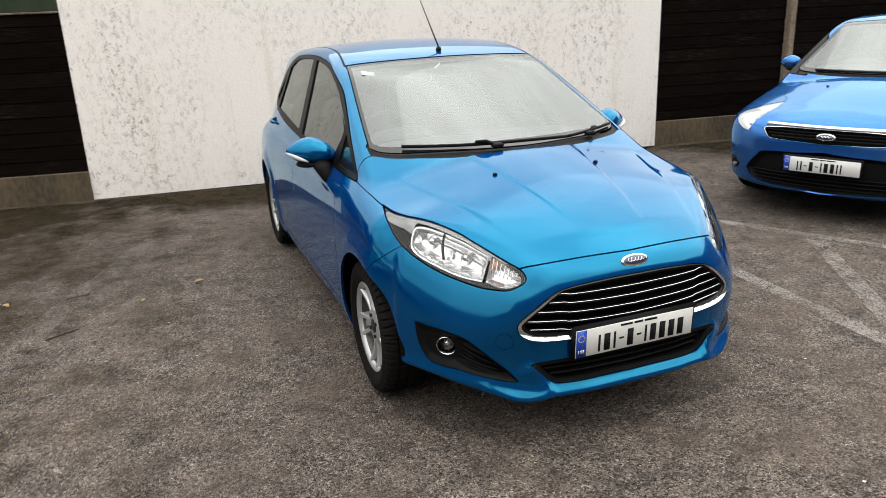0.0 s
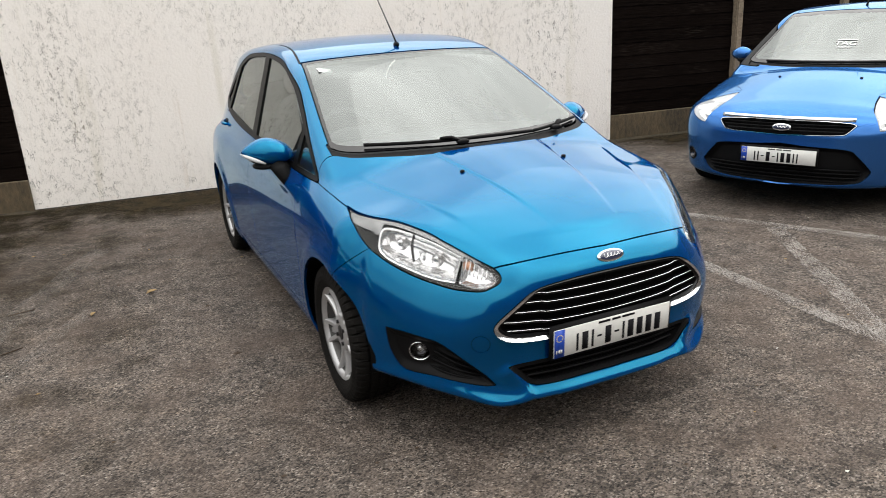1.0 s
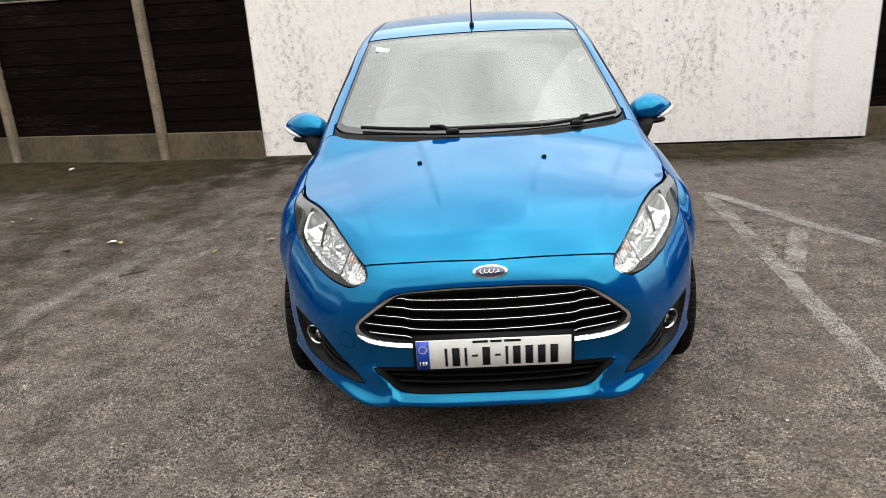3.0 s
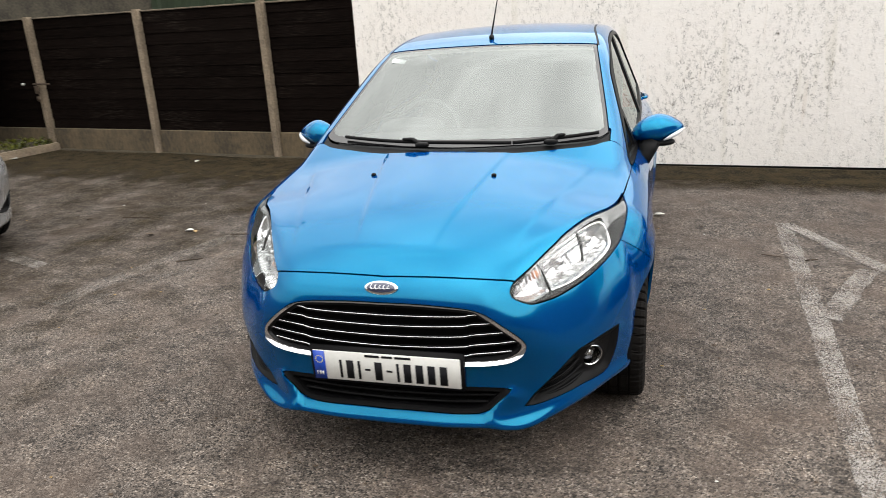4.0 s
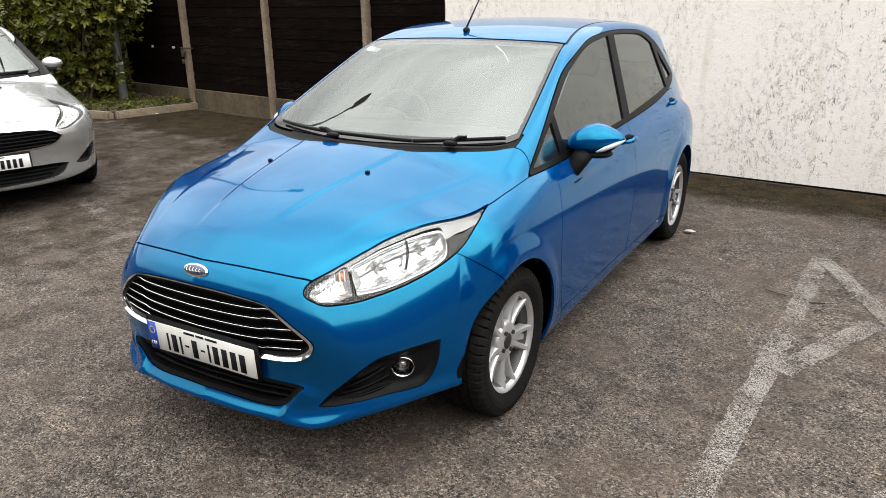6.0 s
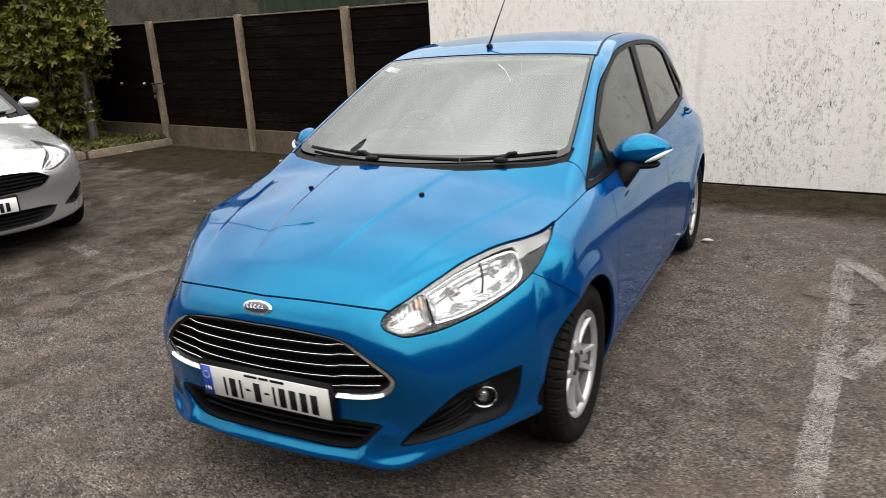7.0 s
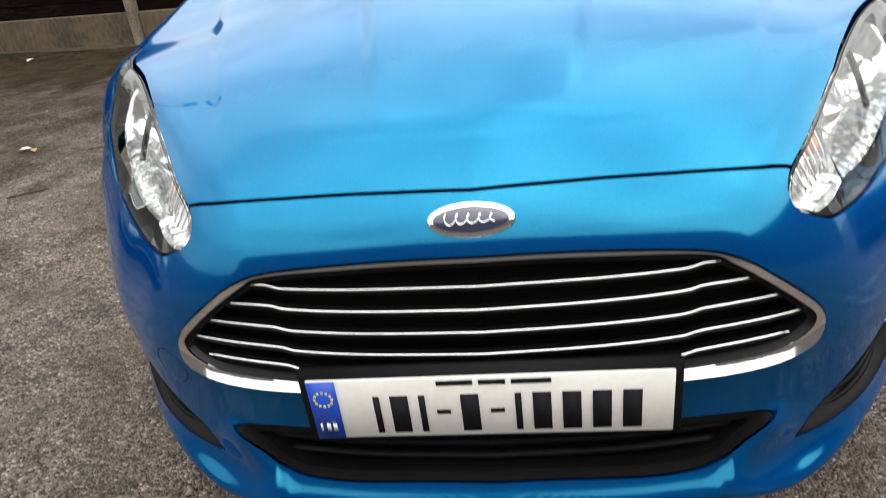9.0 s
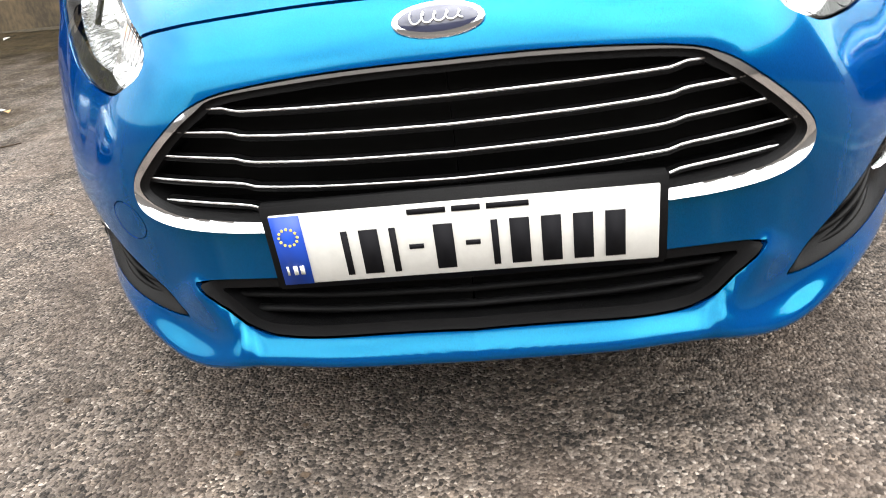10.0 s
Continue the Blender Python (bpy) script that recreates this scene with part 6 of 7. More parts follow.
    em.matrix_basis = pose(0, -0.772, 0.7445, -32, 0, 0)
    em["label"] = "oval chrome badge with a dark centre"
    for nm, rx, rz, y0, m in (("badge_rim", 0.058, 0.0235, 0.0, CHROME), ("badge_field", 0.051, 0.0185, -0.002, BADGE_BLUE)):
        bm = bmesh.new()
        bmesh.ops.create_uvsphere(bm, u_segments=40, v_segments=14, radius=1)
        for w in bm.verts:
            w.co = Vector((w.co.x * rx, w.co.y * 0.007 + y0, w.co.z * rz))
        part(nm, bm, m, em)
    # an unreadable run of loops, leaning a little
    wave = [(-0.033 + 0.066 * u - 0.004 * math.sin(9 * math.pi * u) + 0.0015 * math.cos(9 * math.pi * u), -0.0098, (0.0078 - 0.003 * u) * math.cos(9 * math.pi * u)) for u in (k / 80 for k in range(81))]
    tube(wave, 0.0013, "badge_scroll", CHROME, em, "fine bright looped scroll", sides=6)
    number_plate(car, 0, -0.795, 0.462, 3, "ini-n-innnn")
    for sx in (-1, 1):
        p = shoot(S, np.array([[0.25 * sx, -0.107, 1.4]]), np.array([[0.0, 0.0, -1.0]]))[0]
        part("washer_jet", blob((p[0], p[1], p[2] + 0.003), (0.010, 0.009, 0.007), 2.5), BLACK, car, "small black washer jet")
        # mirror on its stalk
        mi = new("door_mirror")
        mi.parent = fd[0] if sx > 0 else fd[1]
        bm = bmesh.new()
        bmesh.ops.create_uvsphere(bm, u_segments=40, v_segments=24, radius=1)
        for w in bm.verts:
            x, y, z = w.co
            taper = 1.0 - 0.42 * max(0, x) ** 1.4
            low_cut = 0.72 if z < 0 else 1.0
            back_cut = 0.25 if y > 0 else 1.0
            blunt = (1 - 0.10 * max(0, -x) ** 3)
            w.co = Vector((sx * (0.868 + 0.119 * x), 0.745 + 0.09 * y * back_cut * (1 - 0.2 * max(0, x)) + 0.035 * x, 0.995 + 0.079 * z * taper * low_cut * blunt + 0.010 * x))
        bmesh.ops.recalc_face_normals(bm, faces=bm.faces)
        part("mirror_housing", bm, PAINT, mi, "metallic blue mirror shell")
        part("mirror_base", blob((sx * 0.862, 0.730, 0.944), (0.085, 0.060, 0.018), 2.4), BLACK, mi)
        tube([(sx * 0.800, 0.63, 0.858), (sx * 0.806, 0.645, 0.885), (sx * 0.818, 0.665, 0.915), (sx * 0.832, 0.69, 0.948)], [0.030, 0.040, 0.046, 0.050], "mirror_stalk", BLACK, mi, "black plastic mirror foot", flat=0.8, sides=14)
        ind = [(sx * (0.895 + 0.095 * t_), 0.668 + 0.092 * t_ ** 2.2, 0.962 + 0.042 * t_) for t_ in (0.0, 0.2, 0.4, 0.6, 0.8, 1.0)]
        tube(ind, [0.004, 0.008, 0.011, 0.011, 0.009, 0.003], "mirror_indicator", LAMP_GREY, mi, "clear indicator strip", flat=0.9)
        gl = blob((sx * 0.875, 0.772, 0.998), (0.088, 0.004, 0.052), 2.6)
        part("mirror_glass", gl, MIRROR, mi, "mirror glass")
        for door, hy, hz in ((fd, 1.33, 0.885), (rd, 2.36, 0.945)):
            q = shoot(S, np.array([[1.4, hy, hz], [1.4, hy + 0.15, hz + 0.007]]), np.array([[-1.0, 0.0, 0.0]] * 2))
            a, b = q
            pts = [a + (b - a) * t_ + np.array([0.028 * math.sin(math.pi * min(1, max(0, t_))) ** 0.5, 0, 0]) for t_ in (0.0, 0.08, 0.25, 0.5, 0.75, 0.92, 1.0)]
            dr = door[0] if sx > 0 else door[1]
            hd = tube([(sx * p_[0], p_[1], p_[2]) for p_ in pts], [0.009, 0.013, 0.014, 0.014, 0.014, 0.013, 0.009], "door_handle", PAINT, dr, "body-coloured door handle", flat=0.8, sides=12)
            mid = (a + b) / 2
            part("handle_recess", blob((sx * (mid[0] - 0.006), mid[1], mid[2]), (0.010, 0.06, 0.026), 2.2), SATIN, hd)
    ar = shoot(S, np.array([[0.0, 1.15, 1.8]]), np.array([[0.0, 0.0, -1.0]]))[0]
    an = new("aerial")
    an.parent = car
    part("aerial_foot", blob((0, 1.155, ar[2] + 0.008), (0.013, 0.030, 0.016), 2), BLACK, an)
    tube([(0, 1.155, ar[2] + 0.02), (0, 1.27, ar[2] + 0.13), (0, 1.44, ar[2] + 0.29), (0, 1.60, ar[2] + 0.43)], [0.005, 0.0036, 0.0022, 0.0014], "aerial_rod", BLACK, an, "thin black roof aerial")

    # wipers: arm, blade and pivot, lying on the glass
    for px, bx0, bx1 in ((-0.115, -0.53, 0.27), (0.43, 0.275, 0.62)):
        wi = new("wiper")
        wi.parent = car
        wi["label"] = "black windscreen wiper"
        def lay(x, up, lift):
            yy = 0.13 + 0.44 * x * x + up
            q = shoot(S, np.array([[x, yy, 1.6]]), np.array([[0.0, 0.0, -1.0]]))[0]
            return (q[0], q[1], q[2] + lift)
        bl = [lay(bx0 + (bx1 - bx0) * k / 10, 0.018 + (0.030 * (1 - k / 10) if px < 0 else 0.028 * k / 10), 0.016) for k in range(11)]
        tube(bl, 0.0065, "wiper_blade", BLACK, wi, flat=1.2)
        tip = bl[4] if px < 0 else bl[6]
        base = lay(px, 0.012, 0.010)
        tube([base, tuple((Vector(base) + Vector(tip)) / 2 + Vector((0, 0, 0.02))), (tip[0], tip[1], tip[2] + 0.012)], [0.016, 0.011, 0.009], "wiper_arm", BLACK, wi, flat=0.7)
        part("wiper_cap", blob((base[0], base[1], base[2] + 0.004), (0.030, 0.018, 0.012), 2.8), BLACK, wi)

    # wheels, arches, floor pan
    for wy in (0.0, S["base"]):
        for sx in (-1, 1):
            wheel(car, sx * (0.742 if wy == 0 else 0.752), wy, S["hub"])
            bm = bmesh.new()
            n, r = 28, S["arch"] + 0.004
            ring = [[bm.verts.new((sx * x, wy + rr * math.cos(a), S["hub"] + rr * math.sin(a))) for a in (math.pi * (0.0 + 1.0 * j / n) for j in range(n + 1))] for x, rr in ((0.79, r), (0.77, r + 0.02), (0.55, r + 0.02), (0.54, 0.08))]
            for p_, q_ in zip(ring, ring[1:]):
                for j in range(n):
                    bm.faces.new((p_[j], p_[j + 1], q_[j + 1], q_[j]))
            part("wheel_arch_liner", bm, FLOCK, car, "black wheel arch liner")
    part("floor_pan", box(-0.56, 0.56, -0.55, 2.95, 0.26, 0.30, 0.02), FLOCK, car)
    for w0, w1 in ((0.34, 2.15),):
        part("floor_side", box(-0.78, 0.78, w0, w1, 0.21, 0.32, 0.02), FLOCK, car)
    part("engine_bay", box(-0.46, 0.46, -0.60, 0.2, 0.30, 0.66, 0.03), FLOCK, car)
    cabin(car, S)
    return car


def cabin(car, S, dy=0.0, dz=0.0):
    """What shows through the glass: dashboard, wheel, seats, mirror."""
    before = set(car.children)
    bm = bmesh.new()
    prof = [(0.42, 1.02), (0.60, 1.035), (0.85, 1.00), (0.93, 0.93), (0.95, 0.75), (0.90, 0.50), (0.45, 0.5)]
    cols = [[bm.verts.new((x, y + 0.10 * (x / 0.7) ** 2, z - 0.05 * abs(x / 0.7) ** 3)) for y, z in prof] for x in np.linspace(-0.68, 0.68, 15)]
    for a, b in zip(cols, cols[1:]):
        for j in range(len(prof)):
            k = (j + 1) % len(prof)
            bm.faces.new((a[j], a[k], b[k], b[j]))
    bmesh.ops.recalc_face_normals(bm, faces=bm.faces)
    part("dashboard", bm, DASH, car, "dark grey dashboard")
    part("instrument_hood", blob((-0.36, 0.80, 1.02), (0.17, 0.11, 0.045), 2.4), DASH, car)
    ring = [(-0.36 + 0.185 * math.cos(a), 1.03 + 0.07 * math.sin(a), 0.945 + 0.17 * math.sin(a)) for a in (2 * math.pi * k / 36 for k in range(37))]
    sw = tube(ring, 0.016, "steering_wheel", DASH, car, "dark steering wheel")
    part("wheel_boss", blob((-0.36, 1.02, 0.945), (0.075, 0.04, 0.055), 2.6), DASH, sw)
    for sx in (-1, 1):
        seat = new("seat")
        seat.parent = car
        part("seat_base", blob((sx * 0.36, 1.45, 0.50), (0.24, 0.27, 0.10), 3), SEAT, seat)
        bm = blob((0, 0, 0), (0.24, 0.09, 0.33), 3)
        b = part("seat_back", bm, SEAT, seat)
        b.matrix_basis = pose(sx * 0.36, 1.74, 0.84, -14, 0, 0)
        b = part("headrest", blob((0, 0, 0), (0.13, 0.055, 0.085), 2.8), SEAT, seat)
        b.matrix_basis = pose(sx * 0.36, 1.85, 1.22, -12, 0, 0)
    part("rear_bench", blob((0, 2.35, 0.55), (0.62, 0.30, 0.14), 3.2), SEAT, car)
    b = part("rear_backrest", blob((0, 0, 0), (0.62, 0.09, 0.33), 3.4), SEAT, car)
    b.matrix_basis = pose(0, 2.60, 0.86, -14, 0, 0)
    part("inner_mirror", blob((0, 0.99, 1.32), (0.11, 0.015, 0.032), 2.6), FLOCK, car, "interior mirror")
    part("sun_sensor", blob((0, 0.95, 1.345), (0.06, 0.03, 0.018), 2.2), FLOCK, car)
    if not dy:
        q = shoot(S, np.array([[-0.475, 0.985, 1.8]]), np.array([[0.0, 0.0, -1.0]]))[0]
        st = part("screen_sticker", box(-0.036, 0.036, -0.022, 0.022, -0.0005, 0.0005), PAPER, car, "white paper sticker")
        st.matrix_basis = pose(q[0], q[1], q[2] - 0.004, math.degrees(math.atan(0.435)), 8, 0)
    part("parcel_shelf", box(-0.58, 0.58, 2.62, 2.95, 0.98, 1.0), DASH, car)
    for ob in set(car.children) - before:
        ob.matrix_basis = Matrix.Translation((0, dy, dz)) @ ob.matrix_basis


build_hatch()


# ---- two more cars of the yard, by one builder ----
MID_BLUE = dict(
    base=2.64, hub=0.315, arch=0.35, flare=0.012, floor=0.19, axis=(0.35, 2.75, 0.52), k_top=0.11, k_nose=0.14, k_belt=0.02, tuck=0.2,
    chin=((0.0, 0.4, 0.7, 0.85), (0.215, 0.215, 0.235, 0.25)),
    plan=((-0.9, -0.6, -0.3, 0.0, 0.6, 1.3, 2.0, 2.6, 3.0, 3.45), (0.79, 0.865, 0.90, 0.915, 0.915, 0.915, 0.92, 0.915, 0.87, 0.78)),
    section=((0.15, 0.25, 0.40, 0.60, 0.78, 0.92, 1.05), (-0.055, -0.025, -0.008, 0.0, -0.012, -0.05, -0.10)),
    creases=((0.86, 0.03, 0.03, 0.010, 0.4, 3.0),),
    hood=((-0.92, -0.80, -0.5, -0.1, 0.25, 0.6, 3.2), (0.735, 0.785, 0.86, 0.945, 1.0, 1.015, 1.0)),
    drop=((-0.8, -0.3, 0.0, 0.4), (0.16, 0.17, 0.17, 0.14)), ridges=(),
    nose=((0.19, 0.24, 0.34, 0.45, 0.56, 0.66, 0.74, 0.82), (-0.86, -0.90, -0.925, -0.925, -0.915, -0.905, -0.885, -0.80)),
    bow=((0.0, 0.25, 0.45, 0.6, 0.7, 0.8, 0.95), (0.0, 0.012, 0.045, 0.10, 0.16, 0.25, 0.48)),
    tail=((0.2, 0.4, 0.7, 1.0), (3.36, 3.43, 3.43, 3.34)),
    belt=((0.2, 0.6, 1.2, 2.0, 2.6, 3.2), (0.80, 0.835, 0.845, 0.845, 0.82, 0.74)), belt_z=1.0, tumble=0.44,
    screen=(0.22, 1.005, 0.53, 0.42),
    roof=((0.8, 1.1, 1.5, 2.0, 2.7, 3.2), (1.385, 1.445, 1.48, 1.48, 1.435, 1.37)), camber=0.09, back=(3.30, 0.50),
)
SILVER_FORM = dict(MID_BLUE)
SILVER_FORM.update(
    hood=((-0.92, -0.80, -0.5, -0.1, 0.25, 0.6, 3.2), (0.74, 0.795, 0.87, 0.95, 1.0, 1.015, 1.0)),
    nose=((0.19, 0.26, 0.34, 0.45, 0.56, 0.66, 0.74, 0.82), (-0.88, -0.90, -0.90, -0.90, -0.915, -0.915, -0.885, -0.80)),
    bow=((0.0, 0.25, 0.45, 0.6, 0.7, 0.8, 0.95), (0.0, 0.014, 0.055, 0.12, 0.19, 0.29, 0.50)),
)


def build_other(S, O, name, label, paint, at, turn, squat=1.0):
    car = thing(name, label, "car", at=at, turn=turn)
    car.matrix_basis = car.matrix_basis @ Matrix.Diagonal((1, 1, squat, 1))
    P = lambda nm, M, m, lab="", **kw: panel(nm, S, M, m, car, lab, **kw)
    front = (("y", -1.2, -0.5),)
    rest = skin(S, 130, 110, 200)
    rest, _ = region(rest, lambda X, y, z: np.minimum(np.hypot(y, z - S["hub"]) - S["arch"], np.hypot(y - S["base"], z - S["hub"]) - S["arch"]))
    under, rest = region(rest, lambda X, y, z: S["floor"] + (curve(X, *S["chin"]) - S["floor"]) * (1 - step(y, -0.5, -0.3)) + 0.004 - z)
    P("underbody", both(under), BLACK, rim=0)
    # glass
    ws = rule_poly([(-0.3, 1.015), (0.0, 1.015), (0.35, 1.015), (0.64, 1.015), (0.725, 1.03), (0.73, 1.055), (0.655, 1.25), (0.600, 1.39), (0.575, 1.41), (0.3, 1.43), (0.0, 1.435), (-0.3, 1.43)], "xz", (("y", 0.1, 1.4),))
    screen, rest = region(rest, ws, 0.005)
    v = screen[0]
    pane, border = clip(screen, ws(v[:, 0], v[:, 1], v[:, 2]) - 0.03), clip(screen, 0.03 - ws(v[:, 0], v[:, 1], v[:, 2]))
    sc = P("windscreen", both(pane), WINDOW, "clear windscreen reflecting the sky", rim=0)
    panel("screen_border", S, both(border), GLOSS_BLACK, sc, rim=0.006)
    hb = lambda X: curve(X, (0.0, 0.3, 0.5, 0.66, 0.74, 0.82), (0.20, 0.235, 0.31, 0.39, 0.41, 0.36))
    cowl, rest = region(rest, lambda X, y, z: np.minimum(np.minimum(y - hb(X), 1.045 - z), np.minimum(0.72 - X, 0.7 - y)), 0.005)
    P("cowl", both(cowl), BLACK, rim=0.01, lift=-0.006)
    dlo = rule_poly([(0.34, 0.985, 1), (0.80, 1.0), (1.6, 1.02), (2.4, 1.045), (2.80, 1.085, 1), (2.60, 1.30), (2.35, 1.39), (1.95, 1.425), (1.5, 1.42), (1.05, 1.33), (0.65, 1.15)], "yz", (("x", 0.5, 2),), n=8)
    trim, rest = region(rest, dlo, 0.004)
    panes = []
    for pts in ([(0.62, 1.02, 1), (1.50, 1.045, 1), (1.57, 1.385, 1), (1.30, 1.36), (1.0, 1.26), (0.72, 1.12)], [(1.60, 1.05, 1), (2.35, 1.08, 1), (2.30, 1.35, 1), (2.0, 1.385), (1.66, 1.39, 1)]):
        p, trim = region(trim, rule_poly(pts, "yz"))
        panes.append(p)
    tr = pair("window_trim", S, trim, SATIN, car, "black trim round the side windows", rim=0.012, lift=0.002)
    for p in panes:
        for t_, m in zip(tr, (p, mirrored(p))):
            panel("window_pane", S, m, WINDOW, t_, "tinted side glass", rim=0, lift=-0.006)
    # front openings
    g = rule_poly(O["grille"], "xz", front)
    mouth, rest = region(rest, g, 0.003)
    v = mouth[0].T
    gi = clip(mouth, g(*v) - O["chrome"])
    ring = clip(mouth, O["chrome"] - g(*v))
    gr = P("grille", both(gi), GRILLE_BLACK, O["grille_label"], rim=0, lift=-0.04)
    panel("grille_surround", S, both(ring), CHROME, gr, "chrome surround", rim=0.04, lift=0.004)

    def across(z, half, back, n=36):
        xs = np.linspace(-half, half, n)
        p = shoot(S, np.stack([xs, np.full(n, -1.4), np.full(n, z)], 1), np.tile((0.0, 1.0, 0.0), (n, 1)))
        return [(a, b + back, c) for a, b, c in p]
    for z, half in O["bars"]:
        tube(across(z, half, 0.018), 0.008, "grille_bar", BLACK, gr, flat=0.6)
    if O["bonnet_chrome"]:
        z, half = O["bonnet_chrome"]
        tube(across(z, half, 0.004), 0.019, "bonnet_strip", CHROME, car, "bright chrome strip above the grille", flat=1.0, sides=12)
    lo = rule_poly(O["low"], "xz", front)
    lmouth, rest = region(rest, lo, 0.003)
    lg = P("lower_grille", both(lmouth), BLACK, "black lower grille", rim=0, lift=-0.012 + sink(both(lmouth), lambda X, y, z: lo(X, y, z), 0.03, 0.03), own=False)
    for z, half in O["low_bars"]:
        tube(across(z, half, 0.024), 0.009, "grille_bar", BLACK, lg, flat=0.6)
    lamp = rule_poly(O["lamp"], "sz", (("y", -1, 0.3), ("x", 0.3, 1.2)))
    lens, rest = region(rest, lamp, 0.004)
    bowl_rule = rule_poly(O["bowl"], "sz")
    bowl, house = region(lens, bowl_rule)
    fog = rule_poly(O["fog"], "sz", (("y", -1.2, -0.2), ("x", 0.4, 1.2)))
    fp, rest = region(rest, fog, 0.003)
    for m in (0, 1):
        f = mirrored if m else (lambda q: q)
        hl = panel("headlight", S, f(lens), LENS, car, "clear headlight with chrome reflectors", rim=0)
        panel("bezel", S, f(house), O.get("bezel", DARK_GREY), hl, rim=0, lift=sink(house, lamp, 0.02, 0.012) - 0.004, own=False)
        panel("reflector", S, f(bowl), REFLECTOR, hl, "bright chrome reflector", rim=0, lift=-0.022 + sink(bowl, bowl_rule, 0.04, 0.05), own=False)
        sx = -1 if m else 1
        for x_, y_, z_, r_ in O["bulbs"]:
            c = shoot(S, np.array([[x_ + 0.4, y_ - 0.4, z_]]), np.array([[-0.7071, 0.7071, 0.0]]))[0]
            d = normals_of(S, c[None])[0]
            o = c - d * 0.035
            ob = part("projector", lathe([(-0.03, r_), (0.0, r_ * 0.8), (0.010, r_ * 0.4), (0.014, 0.0006)], 20), REFLECTOR, hl)
            ob.matrix_basis = Matrix.Translation((o[0] * sx, o[1], o[2])) @ Vector((d[0] * sx, d[1], d[2])).to_track_quat("X", "Z").to_matrix().to_4x4()
        fs = panel("fog_lamp_surround", S, f(fp), BLACK, car, "black fog lamp surround", rim=0.015, lift=sink(fp, fog, 0.02, 0.02), own=False)
        if O["fog_lamp"]:
            x_, y_, z_ = O["fog_lamp"]
            c = shoot(S, np.array([[x_ + 0.4, y_ - 0.4, z_]]), np.array([[-0.7071, 0.7071, 0.0]]))[0]
            fl = part("fog_lamp", lathe([(-0.02, 0.038), (0.002, 0.040), (0.003, 0.035), (-0.006, 0.032), (-0.022, 0.02), (-0.024, 0.0006)], 32), SMOKED, fs, "round fog lamp")
            fl.matrix_basis = Matrix.Translation((c[0] * sx, c[1], c[2])) @ Vector((0.6 * sx, -1, 0)).to_track_quat("X", "Z").to_matrix().to_4x4()
        else:
            for z_ in (0.36, 0.385, 0.41, 0.435):
                q = shoot(S, np.array([[1.1, -0.95, z_], [1.22, -0.85, z_]]), np.array([[-0.7071, 0.7071, 0.0]] * 2))
                tube([(sx * p_[0], p_[1], p_[2]) for p_ in q], 0.006, "fog_slat", BLACK, fs)
    # paint
    he = lambda X, y: curve(X + y, *O["hood_edge"])
    hf = lambda X: curve(X, (0.0, 0.3, 0.5, 0.7), O["hood_front"])
    hood, rest = region(rest, lambda X, y, z: np.minimum(np.minimum(y - hf(X), 3 * (z - he(X, y))), hb(X) - y), 0.004)
    P("bonnet", both(hood), paint, rim=0.015)
    bump, rest = region(rest, lambda X, y, z: np.minimum(curve(z, (0.2, 0.5, 0.68, 0.8, 0.88), (-0.1, -0.14, -0.20, -0.30, -0.36)) - y, 0.88 - z), 0.005)
    bumper = P("front_bumper", both(bump), paint, rim=0.012)
    wing, rest = region(rest, lambda X, y, z: np.minimum(np.minimum(0.46 - y, 1.0 - z), X - 0.5), 0.005)
    pair("front_wing", S, wing, paint, car, rim=0.01)
    d1, rest = region(rest, lambda X, y, z: np.minimum(np.minimum(y - 0.46, 1.55 - y), np.minimum(np.minimum(1.04 - z, z - 0.29), X - 0.55)), 0.005)
    doors = pair("front_door", S, d1, paint, car, rim=0.01)
    d2, rest = region(rest, lambda X, y, z: np.minimum(np.minimum(y - 1.55, 2.45 - y), np.minimum(np.minimum(1.07 - z, z - 0.29), X - 0.55)), 0.005)
    pair("rear_door", S, d2, paint, car, rim=0.01)
    roof, rest = region(rest, lambda X, y, z: np.minimum(np.minimum(0.56 - X, z - 1.38), np.minimum(y - 0.95, 2.9 - y)), 0.006)
    P("roof", both(roof), paint, rim=0.01)
    pair("body_frame", S, rest, paint, car, rim=0.01)
    # fittings
    em = new("badge")
    em.parent = gr
    p = shoot(S, np.array([[0.0, -1.4, O["badge_z"]]]), np.array([[0.0, 1.0, 0.0]]))[0]
    em.matrix_basis = pose(0, p[1] - 0.006, O["badge_z"], -12, 0, 0)
    em["label"] = "oval chrome badge with a dark centre"
    for nm, rx, rz, y0, m in (("badge_rim", 0.066, 0.027, 0.0, CHROME), ("badge_field", 0.057, 0.021, -0.002, BADGE_BLUE)):
        bm = bmesh.new()
        bmesh.ops.create_uvsphere(bm, u_segments=36, v_segments=12, radius=1)
        for w in bm.verts:
            w.co = Vector((w.co.x * rx, w.co.y * 0.008 + y0, w.co.z * rz))
        part(nm, bm, m, em)
    tube([(-0.036 + 0.072 * k / 20, -0.0115, 0.006 * math.sin(k * 1.0)) for k in range(21)], 0.003, "badge_scroll", CHROME, em, sides=6)
    q = shoot(S, np.array([[0.0, -1.4, O["plate_z"]]]), np.array([[0.0, 1.0, 0.0]]))[0]
    number_plate(car, 0, q[1] - 0.014, O["plate_z"], -3, O["plate"])
